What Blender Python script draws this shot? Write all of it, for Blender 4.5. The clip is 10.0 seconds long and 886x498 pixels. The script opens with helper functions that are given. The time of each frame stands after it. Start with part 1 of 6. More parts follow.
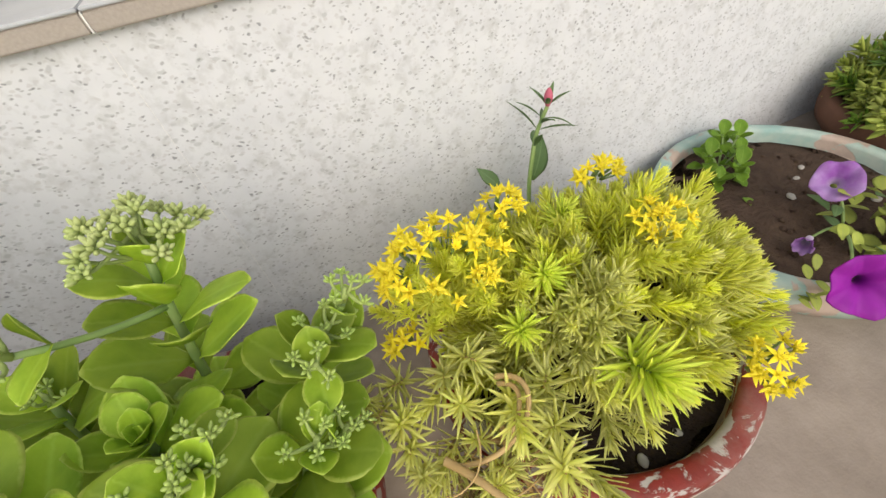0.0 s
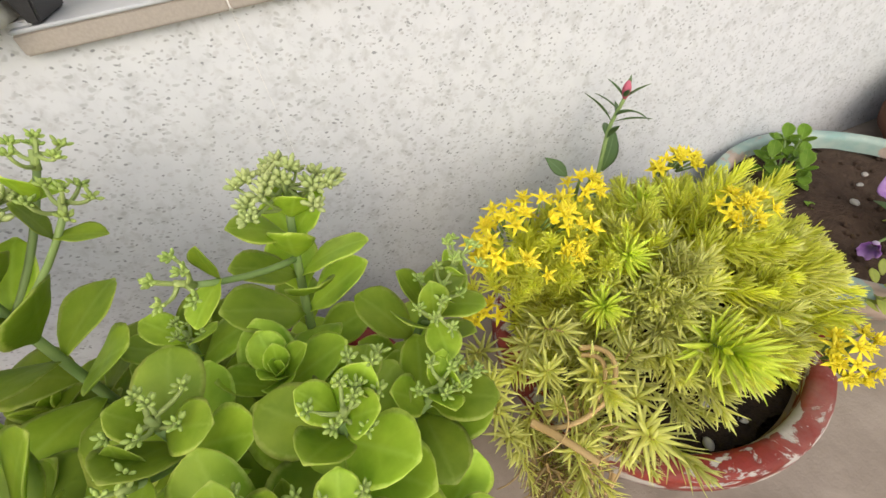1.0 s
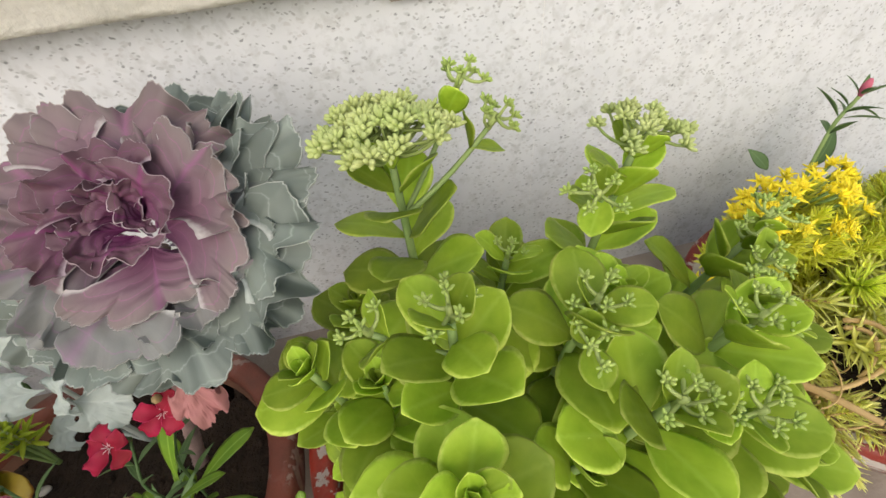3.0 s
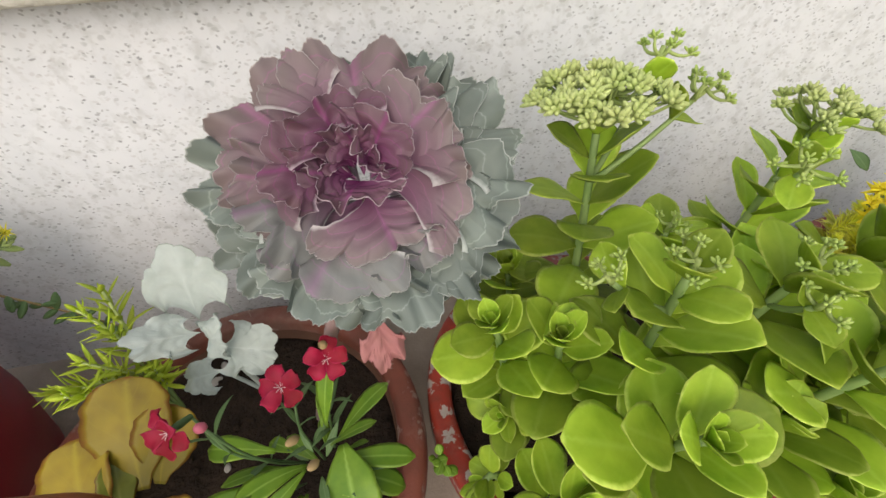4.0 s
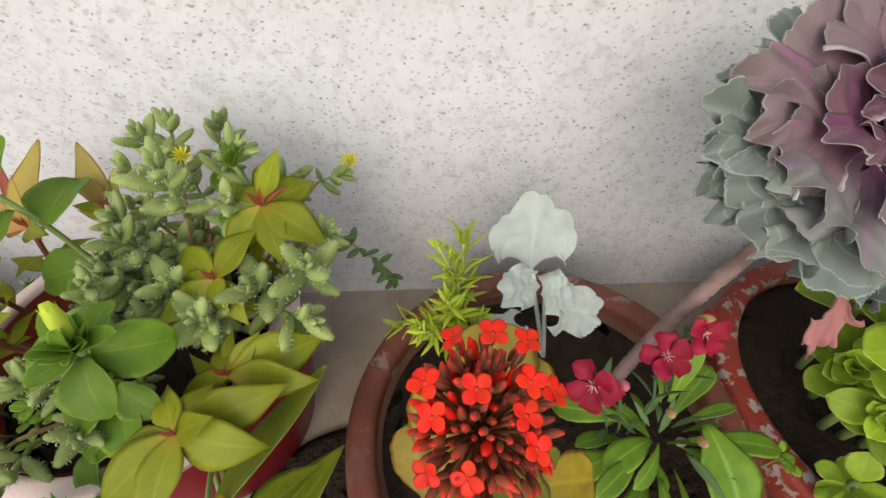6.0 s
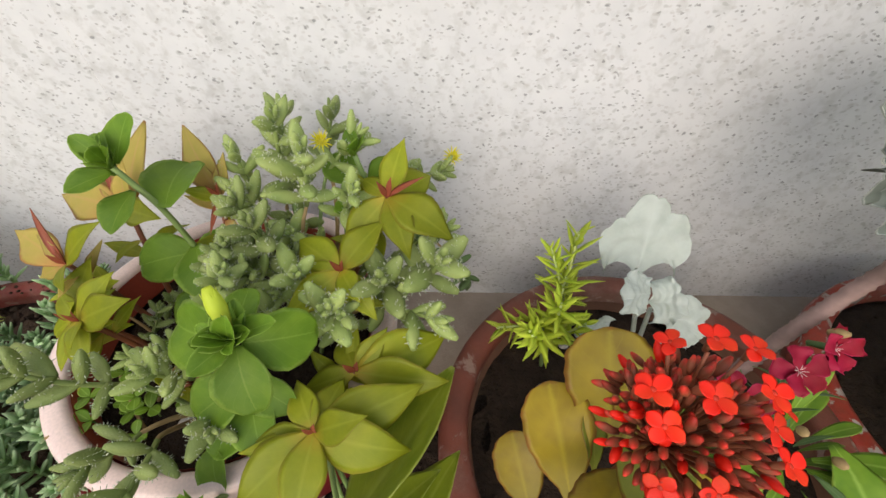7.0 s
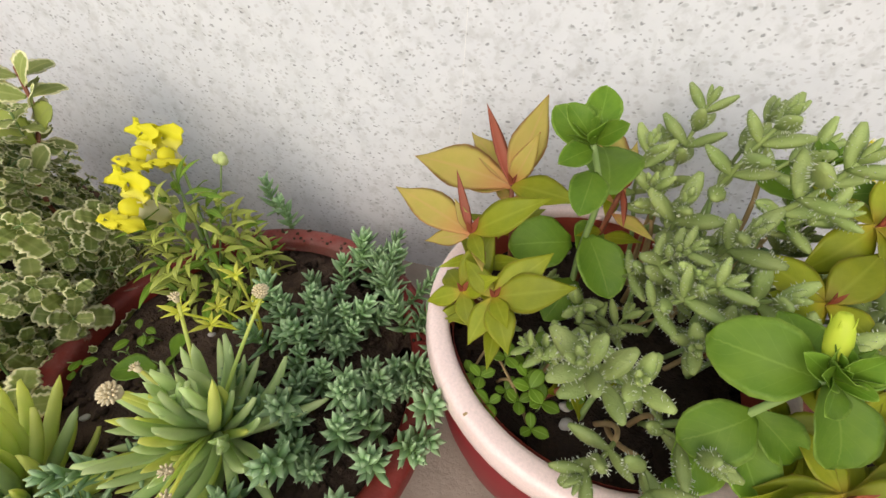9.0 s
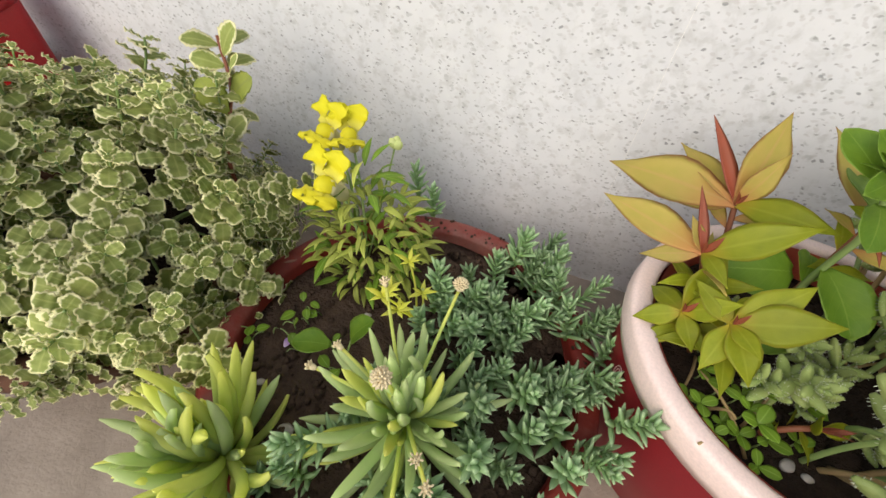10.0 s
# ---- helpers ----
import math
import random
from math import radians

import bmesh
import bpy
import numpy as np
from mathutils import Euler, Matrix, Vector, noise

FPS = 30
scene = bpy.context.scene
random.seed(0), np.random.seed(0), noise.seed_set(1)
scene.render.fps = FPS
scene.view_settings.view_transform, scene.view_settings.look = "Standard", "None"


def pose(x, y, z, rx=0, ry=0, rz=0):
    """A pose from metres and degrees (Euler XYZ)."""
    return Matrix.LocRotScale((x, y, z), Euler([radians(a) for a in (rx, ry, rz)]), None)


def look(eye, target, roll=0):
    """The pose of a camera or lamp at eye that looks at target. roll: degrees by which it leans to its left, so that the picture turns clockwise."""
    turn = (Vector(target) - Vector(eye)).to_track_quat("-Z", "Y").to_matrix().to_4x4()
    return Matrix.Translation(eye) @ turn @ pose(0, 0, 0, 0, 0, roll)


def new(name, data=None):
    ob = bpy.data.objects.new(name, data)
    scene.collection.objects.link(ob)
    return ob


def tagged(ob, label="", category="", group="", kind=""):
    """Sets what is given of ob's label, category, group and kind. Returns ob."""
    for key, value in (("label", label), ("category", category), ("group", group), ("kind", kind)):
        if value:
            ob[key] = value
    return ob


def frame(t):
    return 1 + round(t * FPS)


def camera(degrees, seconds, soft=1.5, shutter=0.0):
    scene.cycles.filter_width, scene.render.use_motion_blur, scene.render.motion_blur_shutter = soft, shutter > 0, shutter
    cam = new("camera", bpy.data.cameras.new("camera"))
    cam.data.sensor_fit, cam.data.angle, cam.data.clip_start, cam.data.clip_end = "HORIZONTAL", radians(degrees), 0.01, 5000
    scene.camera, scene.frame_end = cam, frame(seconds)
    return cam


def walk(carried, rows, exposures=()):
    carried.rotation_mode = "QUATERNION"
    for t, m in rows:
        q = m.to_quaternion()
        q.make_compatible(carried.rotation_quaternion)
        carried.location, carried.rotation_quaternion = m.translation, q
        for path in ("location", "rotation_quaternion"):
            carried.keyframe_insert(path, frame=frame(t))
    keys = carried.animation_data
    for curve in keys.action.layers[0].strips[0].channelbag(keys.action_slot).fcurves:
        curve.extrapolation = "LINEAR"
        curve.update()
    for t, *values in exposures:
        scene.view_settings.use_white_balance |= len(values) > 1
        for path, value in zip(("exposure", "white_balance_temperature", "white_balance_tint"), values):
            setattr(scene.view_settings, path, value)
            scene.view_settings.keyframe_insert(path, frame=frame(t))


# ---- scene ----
cam = camera(95.5, 10.0)
PATH = [
    (0, (0.256, -0.407, 0.502), (0.678, 0.918, -0.935), -10.6),
    (0.5, (0.232, -0.409, 0.505), (0.631, 0.92, -0.935), -10.4),
    (1, (0.187, -0.409, 0.509), (0.536, 0.946, -0.919), -9.7),
    (1.5, (0.135, -0.409, 0.508), (0.438, 0.962, -0.917), -8.9),
    (2, (0.085, -0.41, 0.501), (0.355, 0.964, -0.926), -8.1),
    (2.5, (0.03, -0.41, 0.502), (0.25, 0.97, -0.928), -8.1),
    (3, (-0.028, -0.405, 0.521), (0.156, 1.003, -0.887), -7.3),
    (3.2, (-0.053, -0.405, 0.522), (0.112, 1.003, -0.889), -7.3),
    (4.3, (-0.202, -0.406, 0.522), (-0.033, 0.987, -0.903), -2.8),
    (4.5, (-0.225, -0.405, 0.522), (-0.067, 0.991, -0.901), -2.2),
    (5, (-0.298, -0.398, 0.515), (-0.192, 0.976, -0.934), -1.3),
    (5.5, (-0.377, -0.391, 0.507), (-0.349, 0.972, -0.956), -3.1),
    (6, (-0.45, -0.38, 0.505), (-0.467, 0.973, -0.967), -2.2),
    (7.3, (-0.567, -0.376, 0.489), (-0.583, 1.002, -0.961), 0.5),
    (7.5, (-0.583, -0.377, 0.485), (-0.612, 0.99, -0.975), 0.3),
    (8, (-0.638, -0.376, 0.469), (-0.72, 0.971, -1.007), 0.3),
    (8.5, (-0.716, -0.373, 0.467), (-0.861, 0.98, -0.999), 1.2),
    (9, (-0.808, -0.386, 0.469), (-1.094, 0.945, -0.996), 2.7),
    (9.5, (-0.891, -0.4, 0.464), (-1.265, 0.878, -1.028), 3.6),
    (10, (-0.941, -0.416, 0.465), (-1.356, 0.831, -1.042), 4.5),
]
walk(cam, [(t, look(eye, target, roll)) for t, eye, target, roll in PATH], [(0, 0.09), (10, 0.09)])

# ---- world and light ----
world = bpy.data.worlds.new("sky")
scene.world = world
world.use_nodes = True
wn = world.node_tree
sky = wn.nodes.new("ShaderNodeTexSky")
sky.sky_type = "NISHITA"
sky.sun_disc = False
sky.sun_elevation = radians(37)
sky.sun_rotation = radians(192)
sky.air_density, sky.dust_density, sky.ozone_density = 1.0, 4.0, 1.0
wn.links.new(sky.outputs[0], wn.nodes["Background"].inputs[0])
wn.nodes["Background"].inputs[1].default_value = 0.12
sun = new("sun", bpy.data.lights.new("sun", "SUN"))
sun.data.energy, sun.data.angle, sun.data.color = 1.78, radians(104), (1.0, 0.985, 0.94)
sun.matrix_world = look((-0.4, -1.9, 1.45), (0, 0, 0))


# ---- material helpers ----
class Nodes:
    def __init__(self, name):
        self.mat = bpy.data.materials.new(name)
        self.mat.use_nodes = True
        self.t = self.mat.node_tree
        self.bsdf = self.t.nodes["Principled BSDF"]
        self.out = self.t.nodes["Material Output"]

    def add(self, kind, **values):
        n = self.t.nodes.new(kind)
        for k, v in values.items():
            n.inputs[k.replace("_", " ")].default_value = v
        return n

    def link(self, a, b):
        self.t.links.new(a, b)

    def coords(self, which="Object"):
        return self.add("ShaderNodeTexCoord").outputs[which]

    def noise(self, scale, detail=4.0, rough=0.55, vec=None, distort=0.0):
        n = self.add("ShaderNodeTexNoise", Scale=scale, Detail=detail, Roughness=rough, Distortion=distort)
        self.link(vec if vec else self.coords(), n.inputs["Vector"])
        return n.outputs["Fac"]

    def ramp(self, fac, *stops):
        r = self.add("ShaderNodeValToRGB")
        e = r.color_ramp.elements
        while len(e) < len(stops):
            e.new(0.5)
        for el, (p, c) in zip(e, stops):
            el.position, el.color = p, (c if len(c) == 4 else (*c, 1)) if not isinstance(c, (int, float)) else (c, c, c, 1)
        self.link(fac, r.inputs[0])
        return r.outputs[0]

    def math(self, op, a, b=None):
        m = self.add("ShaderNodeMath")
        m.operation = op
        for i, v in enumerate((a, b)):
            if v is None:
                continue
            if isinstance(v, (int, float)):
                m.inputs[i].default_value = v
            else:
                self.link(v, m.inputs[i])
        return m.outputs[0]

    def mix(self, fac, a, b, mode="MIX"):
        m = self.add("ShaderNodeMix")
        m.data_type, m.blend_type = "RGBA", mode
        for i, v in ((0, fac), (6, a), (7, b)):
            if isinstance(v, (int, float)):
                m.inputs[i].default_value = v
            elif isinstance(v, tuple):
                m.inputs[i].default_value = (*v[:3], 1)
            else:
                self.link(v, m.inputs[i])
        return m.outputs[2]

    def bump(self, height, strength=0.3, distance=0.002):
        b = self.add("ShaderNodeBump", Strength=strength, Distance=distance)
        self.link(height, b.inputs["Height"])
        self.link(b.outputs[0], self.bsdf.inputs["Normal"])

    def done(self, colour, rough=0.6, spec=0.4, metal=0.0):
        if isinstance(colour, tuple):
            self.bsdf.inputs["Base Color"].default_value = (*colour, 1)
        else:
            self.link(colour, self.bsdf.inputs["Base Color"])
        if isinstance(rough, (int, float)):
            self.bsdf.inputs["Roughness"].default_value = rough
        else:
            self.link(rough, self.bsdf.inputs["Roughness"])
        self.bsdf.inputs["Specular IOR Level"].default_value = spec
        self.bsdf.inputs["Metallic"].default_value = metal
        return self.mat

    def thin(self, colour, share=0.3):
        """Light that passes through a leaf or petal."""
        tr = self.add("ShaderNodeBsdfTranslucent")
        self.link(colour, tr.inputs[0])
        m = self.add("ShaderNodeMixShader")
        m.inputs[0].default_value = share
        self.link(self.bsdf.outputs[0], m.inputs[1])
        self.link(tr.outputs[0], m.inputs[2])
        self.link(m.outputs[0], self.out.inputs[0])


def leaf_material(name, base, dark, edge=None, edge_at=0.85, rib=None, rough=0.45, share=0.25, vary=0.25, tip=None, root=None, fine=260.0, veins=0.0, blotch=45.0, soft=0.12, vein_n=9.0, rib_w=0.14, fan=False, root_to=0.55, relief=0.25):
    """u of the UV map runs from the leaf's foot to its tip, v across it."""
    n = Nodes(name)
    uv = n.add("ShaderNodeSeparateXYZ")
    n.link(n.coords("UV"), uv.inputs[0])
    across = n.math("ABSOLUTE", n.math("MULTIPLY", n.math("SUBTRACT", uv.outputs[1], 0.5), 2.0))
    col = n.mix(n.ramp(n.noise(blotch, 3), (0.35, 0.0), (0.7, 1.0)), base, dark)
    if root:
        col = n.mix(n.ramp(uv.outputs[0], (0.0, 1.0), (root_to, 0.0)), col, root)
    if tip:
        col = n.mix(n.ramp(uv.outputs[0], (0.6, 0.0), (1.0, 1.0)), col, tip)
    if veins:
        drift = n.math("MULTIPLY", n.noise(40.0, 1), 0.35)
        if fan:
            slope = n.math("SUBTRACT", n.math("ADD", n.math("MULTIPLY", across, vein_n), drift), n.math("MULTIPLY", uv.outputs[0], 1.8))
        else:
            slope = n.math("SUBTRACT", n.math("ADD", n.math("MULTIPLY", uv.outputs[0], vein_n), drift), n.math("MULTIPLY", across, vein_n * 0.4))
        line = n.math("POWER", n.math("ABSOLUTE", n.math("SINE", n.math("MULTIPLY", slope, math.pi))), 0.35)
        fade = n.math("SUBTRACT", 1.0, n.math("MULTIPLY", uv.outputs[0], 0.65 if fan else 0.2))
        col = n.mix(n.math("MULTIPLY", n.ramp(line, (0.25, veins), (0.56, 0.0)), fade), col, rib or edge or base)
    if rib:
        col = n.mix(n.math("MULTIPLY", n.ramp(across, (0.0, 0.75), (rib_w, 0.0)), n.ramp(uv.outputs[0], (0.3, 1.0), (1.0, 0.25 if fan else 0.8))), col, rib)
    if edge:
        rim = n.math("MAXIMUM", across, n.math("SUBTRACT", n.math("MULTIPLY", uv.outputs[0], 4.0), 3.0))
        wob = n.math("ADD", rim, n.math("MULTIPLY", n.math("SUBTRACT", n.noise(190.0, 2), 0.5), soft * 2.5))
        col = n.mix(n.ramp(wob, (edge_at - soft, 0.0), (min(edge_at + soft * 0.7, 1.0), 1.0)), col, edge)
    info = n.add("ShaderNodeObjectInfo")
    hsv = n.add("ShaderNodeHueSaturation", Saturation=1.0)
    n.link(n.math("ADD", n.math("MULTIPLY", info.outputs["Random"], vary), 1.0 - vary / 2), hsv.inputs["Value"])
    n.link(n.math("ADD", n.math("MULTIPLY", n.noise(23.0, 2), 0.03), 0.485), hsv.inputs["Hue"])
    n.link(col, hsv.inputs["Color"])
    n.bump(n.noise(fine, 3), relief, 0.0006)
    mat = n.done(hsv.outputs[0], n.ramp(n.noise(60.0, 3), (0.3, rough - 0.08), (0.7, rough + 0.12)), 0.35)
    if share:
        n.thin(hsv.outputs[0], share)
    return mat


# ---- materials ----
def make_terrazzo():
    n = Nodes("speckled_stone")
    obj = n.coords()
    warp = n.add("ShaderNodeTexNoise", Scale=70.0, Detail=3.0)
    n.link(obj, warp.inputs["Vector"])
    shift = n.add("ShaderNodeVectorMath")
    shift.operation = "MULTIPLY_ADD"
    shift.inputs[1].default_value = (0.011, 0.011, 0.011)
    n.link(warp.outputs["Color"], shift.inputs[0])
    n.link(obj, shift.inputs[2])
    stretch = n.add("ShaderNodeMapping")
    stretch.inputs["Scale"].default_value, stretch.inputs["Rotation"].default_value = (0.75, 1.0, 1.25), (0, 0.45, 0)
    n.link(shift.outputs[0], stretch.inputs[0])
    col = n.mix(n.ramp(n.noise(26.0, 5, 0.6), (0.4, 0.0), (0.72, 1.0)), (0.712, 0.728, 0.752), (0.648, 0.667, 0.694))
    col = n.mix(n.ramp(n.noise(75.0, 3, 0.6, vec=shift.outputs[0]), (0.50, 0.0), (0.70, 0.6)), col, (0.50, 0.51, 0.51))
    for scale, most, r, tone, keep in ((150.0, 0.45, 0.40, (0.36, 0.38, 0.38), 0.77), (215.0, 0.70, 0.36, (0.17, 0.18, 0.19), 0.88), (300.0, 0.55, 0.44, (0.22, 0.23, 0.235), 0.84), (200.0, 0.40, 0.42, (0.47, 0.46, 0.46), 0.66)):
        v = n.add("ShaderNodeTexVoronoi", Scale=scale)
        n.link(stretch.outputs[0], v.inputs["Vector"])
        sep = n.add("ShaderNodeSeparateColor")
        n.link(v.outputs["Color"], sep.inputs[0])
        fleck = n.ramp(v.outputs["Distance"], (r * 0.6, most), (r, 0.0))
        pick = n.ramp(sep.outputs[0], (keep, 0.0), (keep + 0.03, 1.0))
        col = n.mix(n.math("MULTIPLY", fleck, pick), col, tone)
    n.bump(n.noise(180.0, 2), 0.05, 0.0004)
    return n.done(col, n.ramp(n.noise(20.0, 3), (0.3, 0.38), (0.7, 0.5)), 0.4)


def make_plain(name, a, b, scale=30.0, rough=0.7, bump=0.3, fine=400.0, depth=0.001, spec=0.3):
    n = Nodes(name)
    col = n.mix(n.ramp(n.noise(scale, 5, 0.6), (0.35, 0.0), (0.68, 1.0)), a, b)
    col = n.mix(0.35, col, n.ramp(n.noise(fine, 3), (0.3, tuple(c * 0.7 for c in a)), (0.7, tuple(min(1, c * 1.25) for c in b))))
    n.bump(n.math("ADD", n.noise(fine, 4, 0.65), n.math("MULTIPLY", n.noise(scale * 2, 4), 2.0)), bump, depth)
    return n.done(col, rough, spec)


def make_paint(name, paint, dull, chip, amount, rough=0.5, scale=24.0, streak=(1, 1, 1)):
    """Paint that has worn through in flakes to what lies below."""
    n = Nodes(name)
    mp = n.add("ShaderNodeMapping")
    mp.inputs["Scale"].default_value = streak
    n.link(n.coords(), mp.inputs[0])
    col = n.mix(n.ramp(n.noise(scale * 1.4, 4), (0.35, 0.0), (0.7, 1.0)), paint, dull)
    worn = n.noise(scale, 7, 0.62, vec=mp.outputs[0], distort=0.4)
    flake = n.ramp(worn, (1.0 - amount, 0.0), (min(1.0 - amount + 0.025, 1.0), 1.0))
    col = n.mix(flake, col, n.mix(n.noise(90.0, 3), chip, tuple(c * 0.65 for c in chip)))
    dust = n.ramp(n.noise(8.0, 6, 0.7), (0.5, 0.0), (0.8, 0.45))
    col = n.mix(dust, col, (0.36, 0.31, 0.26))
    n.bump(n.math("SUBTRACT", n.noise(300.0, 3), n.math("MULTIPLY", flake, 2.0)), 0.4, 0.0012)
    return n.done(col, n.ramp(flake, (0.0, rough), (1.0, 0.85)), 0.35)


M_WALL = make_terrazzo()
M_GROUT = make_plain("pale_grout", (0.84, 0.83, 0.81), (0.80, 0.79, 0.77))
M_COPING = make_plain("beige_glazed_tile", (0.43, 0.385, 0.335), (0.39, 0.345, 0.30), 14.0, 0.55, 0.05)
M_MARBLE = make_plain("grey_marble", (0.62, 0.64, 0.66), (0.42, 0.44, 0.46), 9.0, 0.3, 0.03)
M_CREAM = make_plain("rough_cream_cement", (0.60, 0.58, 0.51), (0.49, 0.475, 0.41), 22.0, 0.9, 0.7, 160.0, 0.003)
M_HOUSE = make_plain("limewashed_wall", (0.7, 0.68, 0.63), (0.62, 0.6, 0.55), 5.0, 0.9, 0.3)
M_FLOOR = make_plain("bare_concrete", (0.42, 0.35, 0.285), (0.25, 0.205, 0.165), 14.0, 0.9, 0.6, 240.0, 0.0015)
# potting soil; also colours the disc that stands in for shade between two pots
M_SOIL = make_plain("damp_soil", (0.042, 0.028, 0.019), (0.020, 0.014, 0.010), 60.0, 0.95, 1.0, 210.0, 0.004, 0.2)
M_SOIL_DRY = make_plain("dry_soil", (0.10, 0.066, 0.046), (0.055, 0.036, 0.025), 45.0, 0.95, 1.0, 190.0, 0.004, 0.2)
M_PEBBLE = make_plain("pale_pebble", (0.5, 0.47, 0.42), (0.35, 0.33, 0.3), 120.0, 0.8, 0.3)
M_RED_WORN = make_paint("worn_red_paint", (0.25, 0.028, 0.018), (0.17, 0.030, 0.020), (0.58, 0.53, 0.48), 0.49, 0.5, 26.0, (1, 1, 5))
M_RED_CHIP = make_paint("chipped_red_paint", (0.28, 0.030, 0.016), (0.20, 0.034, 0.020), (0.42, 0.36, 0.32), 0.455, 0.5, 48.0)
M_RED_DULL = make_paint("faded_red_paint", (0.19, 0.055, 0.035), (0.12, 0.042, 0.028), (0.32, 0.21, 0.17), 0.44, 0.6, 18.0)
M_RED = make_paint("red_paint", (0.25, 0.030, 0.021), (0.18, 0.030, 0.022), (0.34, 0.18, 0.13), 0.36, 0.5, 22.0)
M_CLAY = make_plain("weathered_clay", (0.24, 0.18, 0.14), (0.17, 0.12, 0.09), 16.0, 0.9, 0.5)
M_BROWN = make_plain("brown_clay", (0.16, 0.075, 0.045), (0.10, 0.05, 0.032), 14.0, 0.85, 0.4)
M_TEAL = make_paint("teal_and_cream_paint", (0.46, 0.53, 0.46), (0.20, 0.38, 0.35), (0.58, 0.46, 0.38), 0.43, 0.7, 12.0)
M_PLASTIC = make_plain("maroon_plastic", (0.21, 0.010, 0.016), (0.17, 0.009, 0.014), 8.0, 0.42, 0.04, 500.0, 0.0005, 0.4)
M_RIM = make_plain("pale_pink_plastic", (0.82, 0.67, 0.63), (0.76, 0.60, 0.56), 10.0, 0.28, 0.05, 500.0, 0.0005, 0.5)
M_INNER = make_plain("orange_red_plastic", (0.45, 0.09, 0.055), (0.36, 0.07, 0.045), 10.0, 0.4, 0.05)
M_BLACK = make_plain("black_plastic", (0.02, 0.02, 0.022), (0.03, 0.03, 0.032), 20.0, 0.5, 0.1)
M_PRINT = make_plain("pale_print", (0.55, 0.35, 0.32), (0.5, 0.32, 0.3), 60.0, 0.5, 0.05)
M_RED_PLASTIC = make_plain("bright_red_plastic", (0.40, 0.012, 0.014), (0.35, 0.012, 0.012), 8.0, 0.35, 0.05)

L_STONE = leaf_material("stonecrop_leaf", (0.42, 0.58, 0.050), (0.265, 0.42, 0.026), (0.62, 0.74, 0.14), 0.955, (0.42, 0.58, 0.07), 0.48, 0.36, 0.75, blotch=38.0, soft=0.13, veins=0.18, vein_n=4.0)
L_STEM = leaf_material("pale_green_stem", (0.255, 0.357, 0.119), (0.204, 0.306, 0.0935), rough=0.5, share=0.0)
L_BUD = leaf_material("pale_green_bud", (0.60, 0.68, 0.28), (0.52, 0.62, 0.21), rough=0.5, share=0.15)
L_BUD_STEM = leaf_material("bud_stalk_green", (0.42, 0.52, 0.17), (0.36, 0.46, 0.14), rough=0.5, share=0.1)
L_BUD_GREEN = leaf_material("green_bud", (0.46, 0.59, 0.16), (0.38, 0.52, 0.12), rough=0.5, share=0.15)
L_LEMON = leaf_material("lemon_sedum_leaf", (0.94, 0.95, 0.27), (0.89, 0.92, 0.21), None, root=(0.87, 0.89, 0.17), rough=0.5, share=0.7, vary=0.3)
L_LEMON_PALE = leaf_material("pale_sedum_leaf", (0.90, 0.90, 0.37), (0.84, 0.86, 0.29), None, root=(0.81, 0.83, 0.22), rough=0.5, share=0.55, vary=0.3)
L_LEMON_DEEP = leaf_material("fresh_sedum_leaf", (0.84, 0.91, 0.16), (0.76, 0.86, 0.12), None, root=(0.70, 0.82, 0.09), rough=0.42, share=0.5, vary=0.3)
L_LIME = leaf_material("yellow_green_leaf", (0.68, 0.78, 0.095), (0.56, 0.69, 0.065), None, root=(0.56, 0.68, 0.055), rough=0.45, share=0.45, vary=0.35)
L_YELLOW = leaf_material("yellow_petal", (1.0, 0.91, 0.06), (0.99, 0.86, 0.045), None, rough=0.5, share=0.35, root=(0.97, 0.85, 0.03))
L_STAMEN = leaf_material("golden_stamen", (0.94, 0.82, 0.05), (0.90, 0.74, 0.03), None, share=0.0)
L_ROOT = leaf_material("straw_coloured_root", (0.60, 0.43, 0.20), (0.45, 0.29, 0.12), None, rough=0.75, share=0.0, fine=500)
L_ROOT_DRY = leaf_material("dry_brown_leaf", (0.46, 0.34, 0.16), (0.32, 0.22, 0.10), None, rough=0.8, share=0.2)
L_KALE_IN = leaf_material("purple_kale_leaf", (0.155, 0.085, 0.103), (0.118, 0.070, 0.082), (0.48, 0.38, 0.42), 0.985, (0.26, 0.05, 0.18), 0.5, 0.2, 0.3, root=(0.17, 0.025, 0.115), veins=0.6, soft=0.02, vein_n=5.0, blotch=25.0, rib_w=0.07, root_to=1.0)
L_KALE_MID = leaf_material("mauve_kale_leaf", (0.238, 0.190, 0.182), (0.180, 0.150, 0.143), (0.50, 0.46, 0.45), 0.978, (0.36, 0.14, 0.27), 0.5, 0.22, 0.3, root=(0.24, 0.065, 0.17), veins=0.6, soft=0.02, vein_n=5.0, blotch=25.0, rib_w=0.07, root_to=1.0)
L_KALE_HALF = leaf_material("grey_kale_leaf_with_purple_base", (0.27, 0.28, 0.265), (0.215, 0.205, 0.20), (0.50, 0.50, 0.48), 0.978, (0.36, 0.22, 0.33), 0.5, 0.22, 0.35, root=(0.28, 0.08, 0.21), veins=0.7, soft=0.02, vein_n=5.0, blotch=25.0, rib_w=0.07, root_to=0.72)
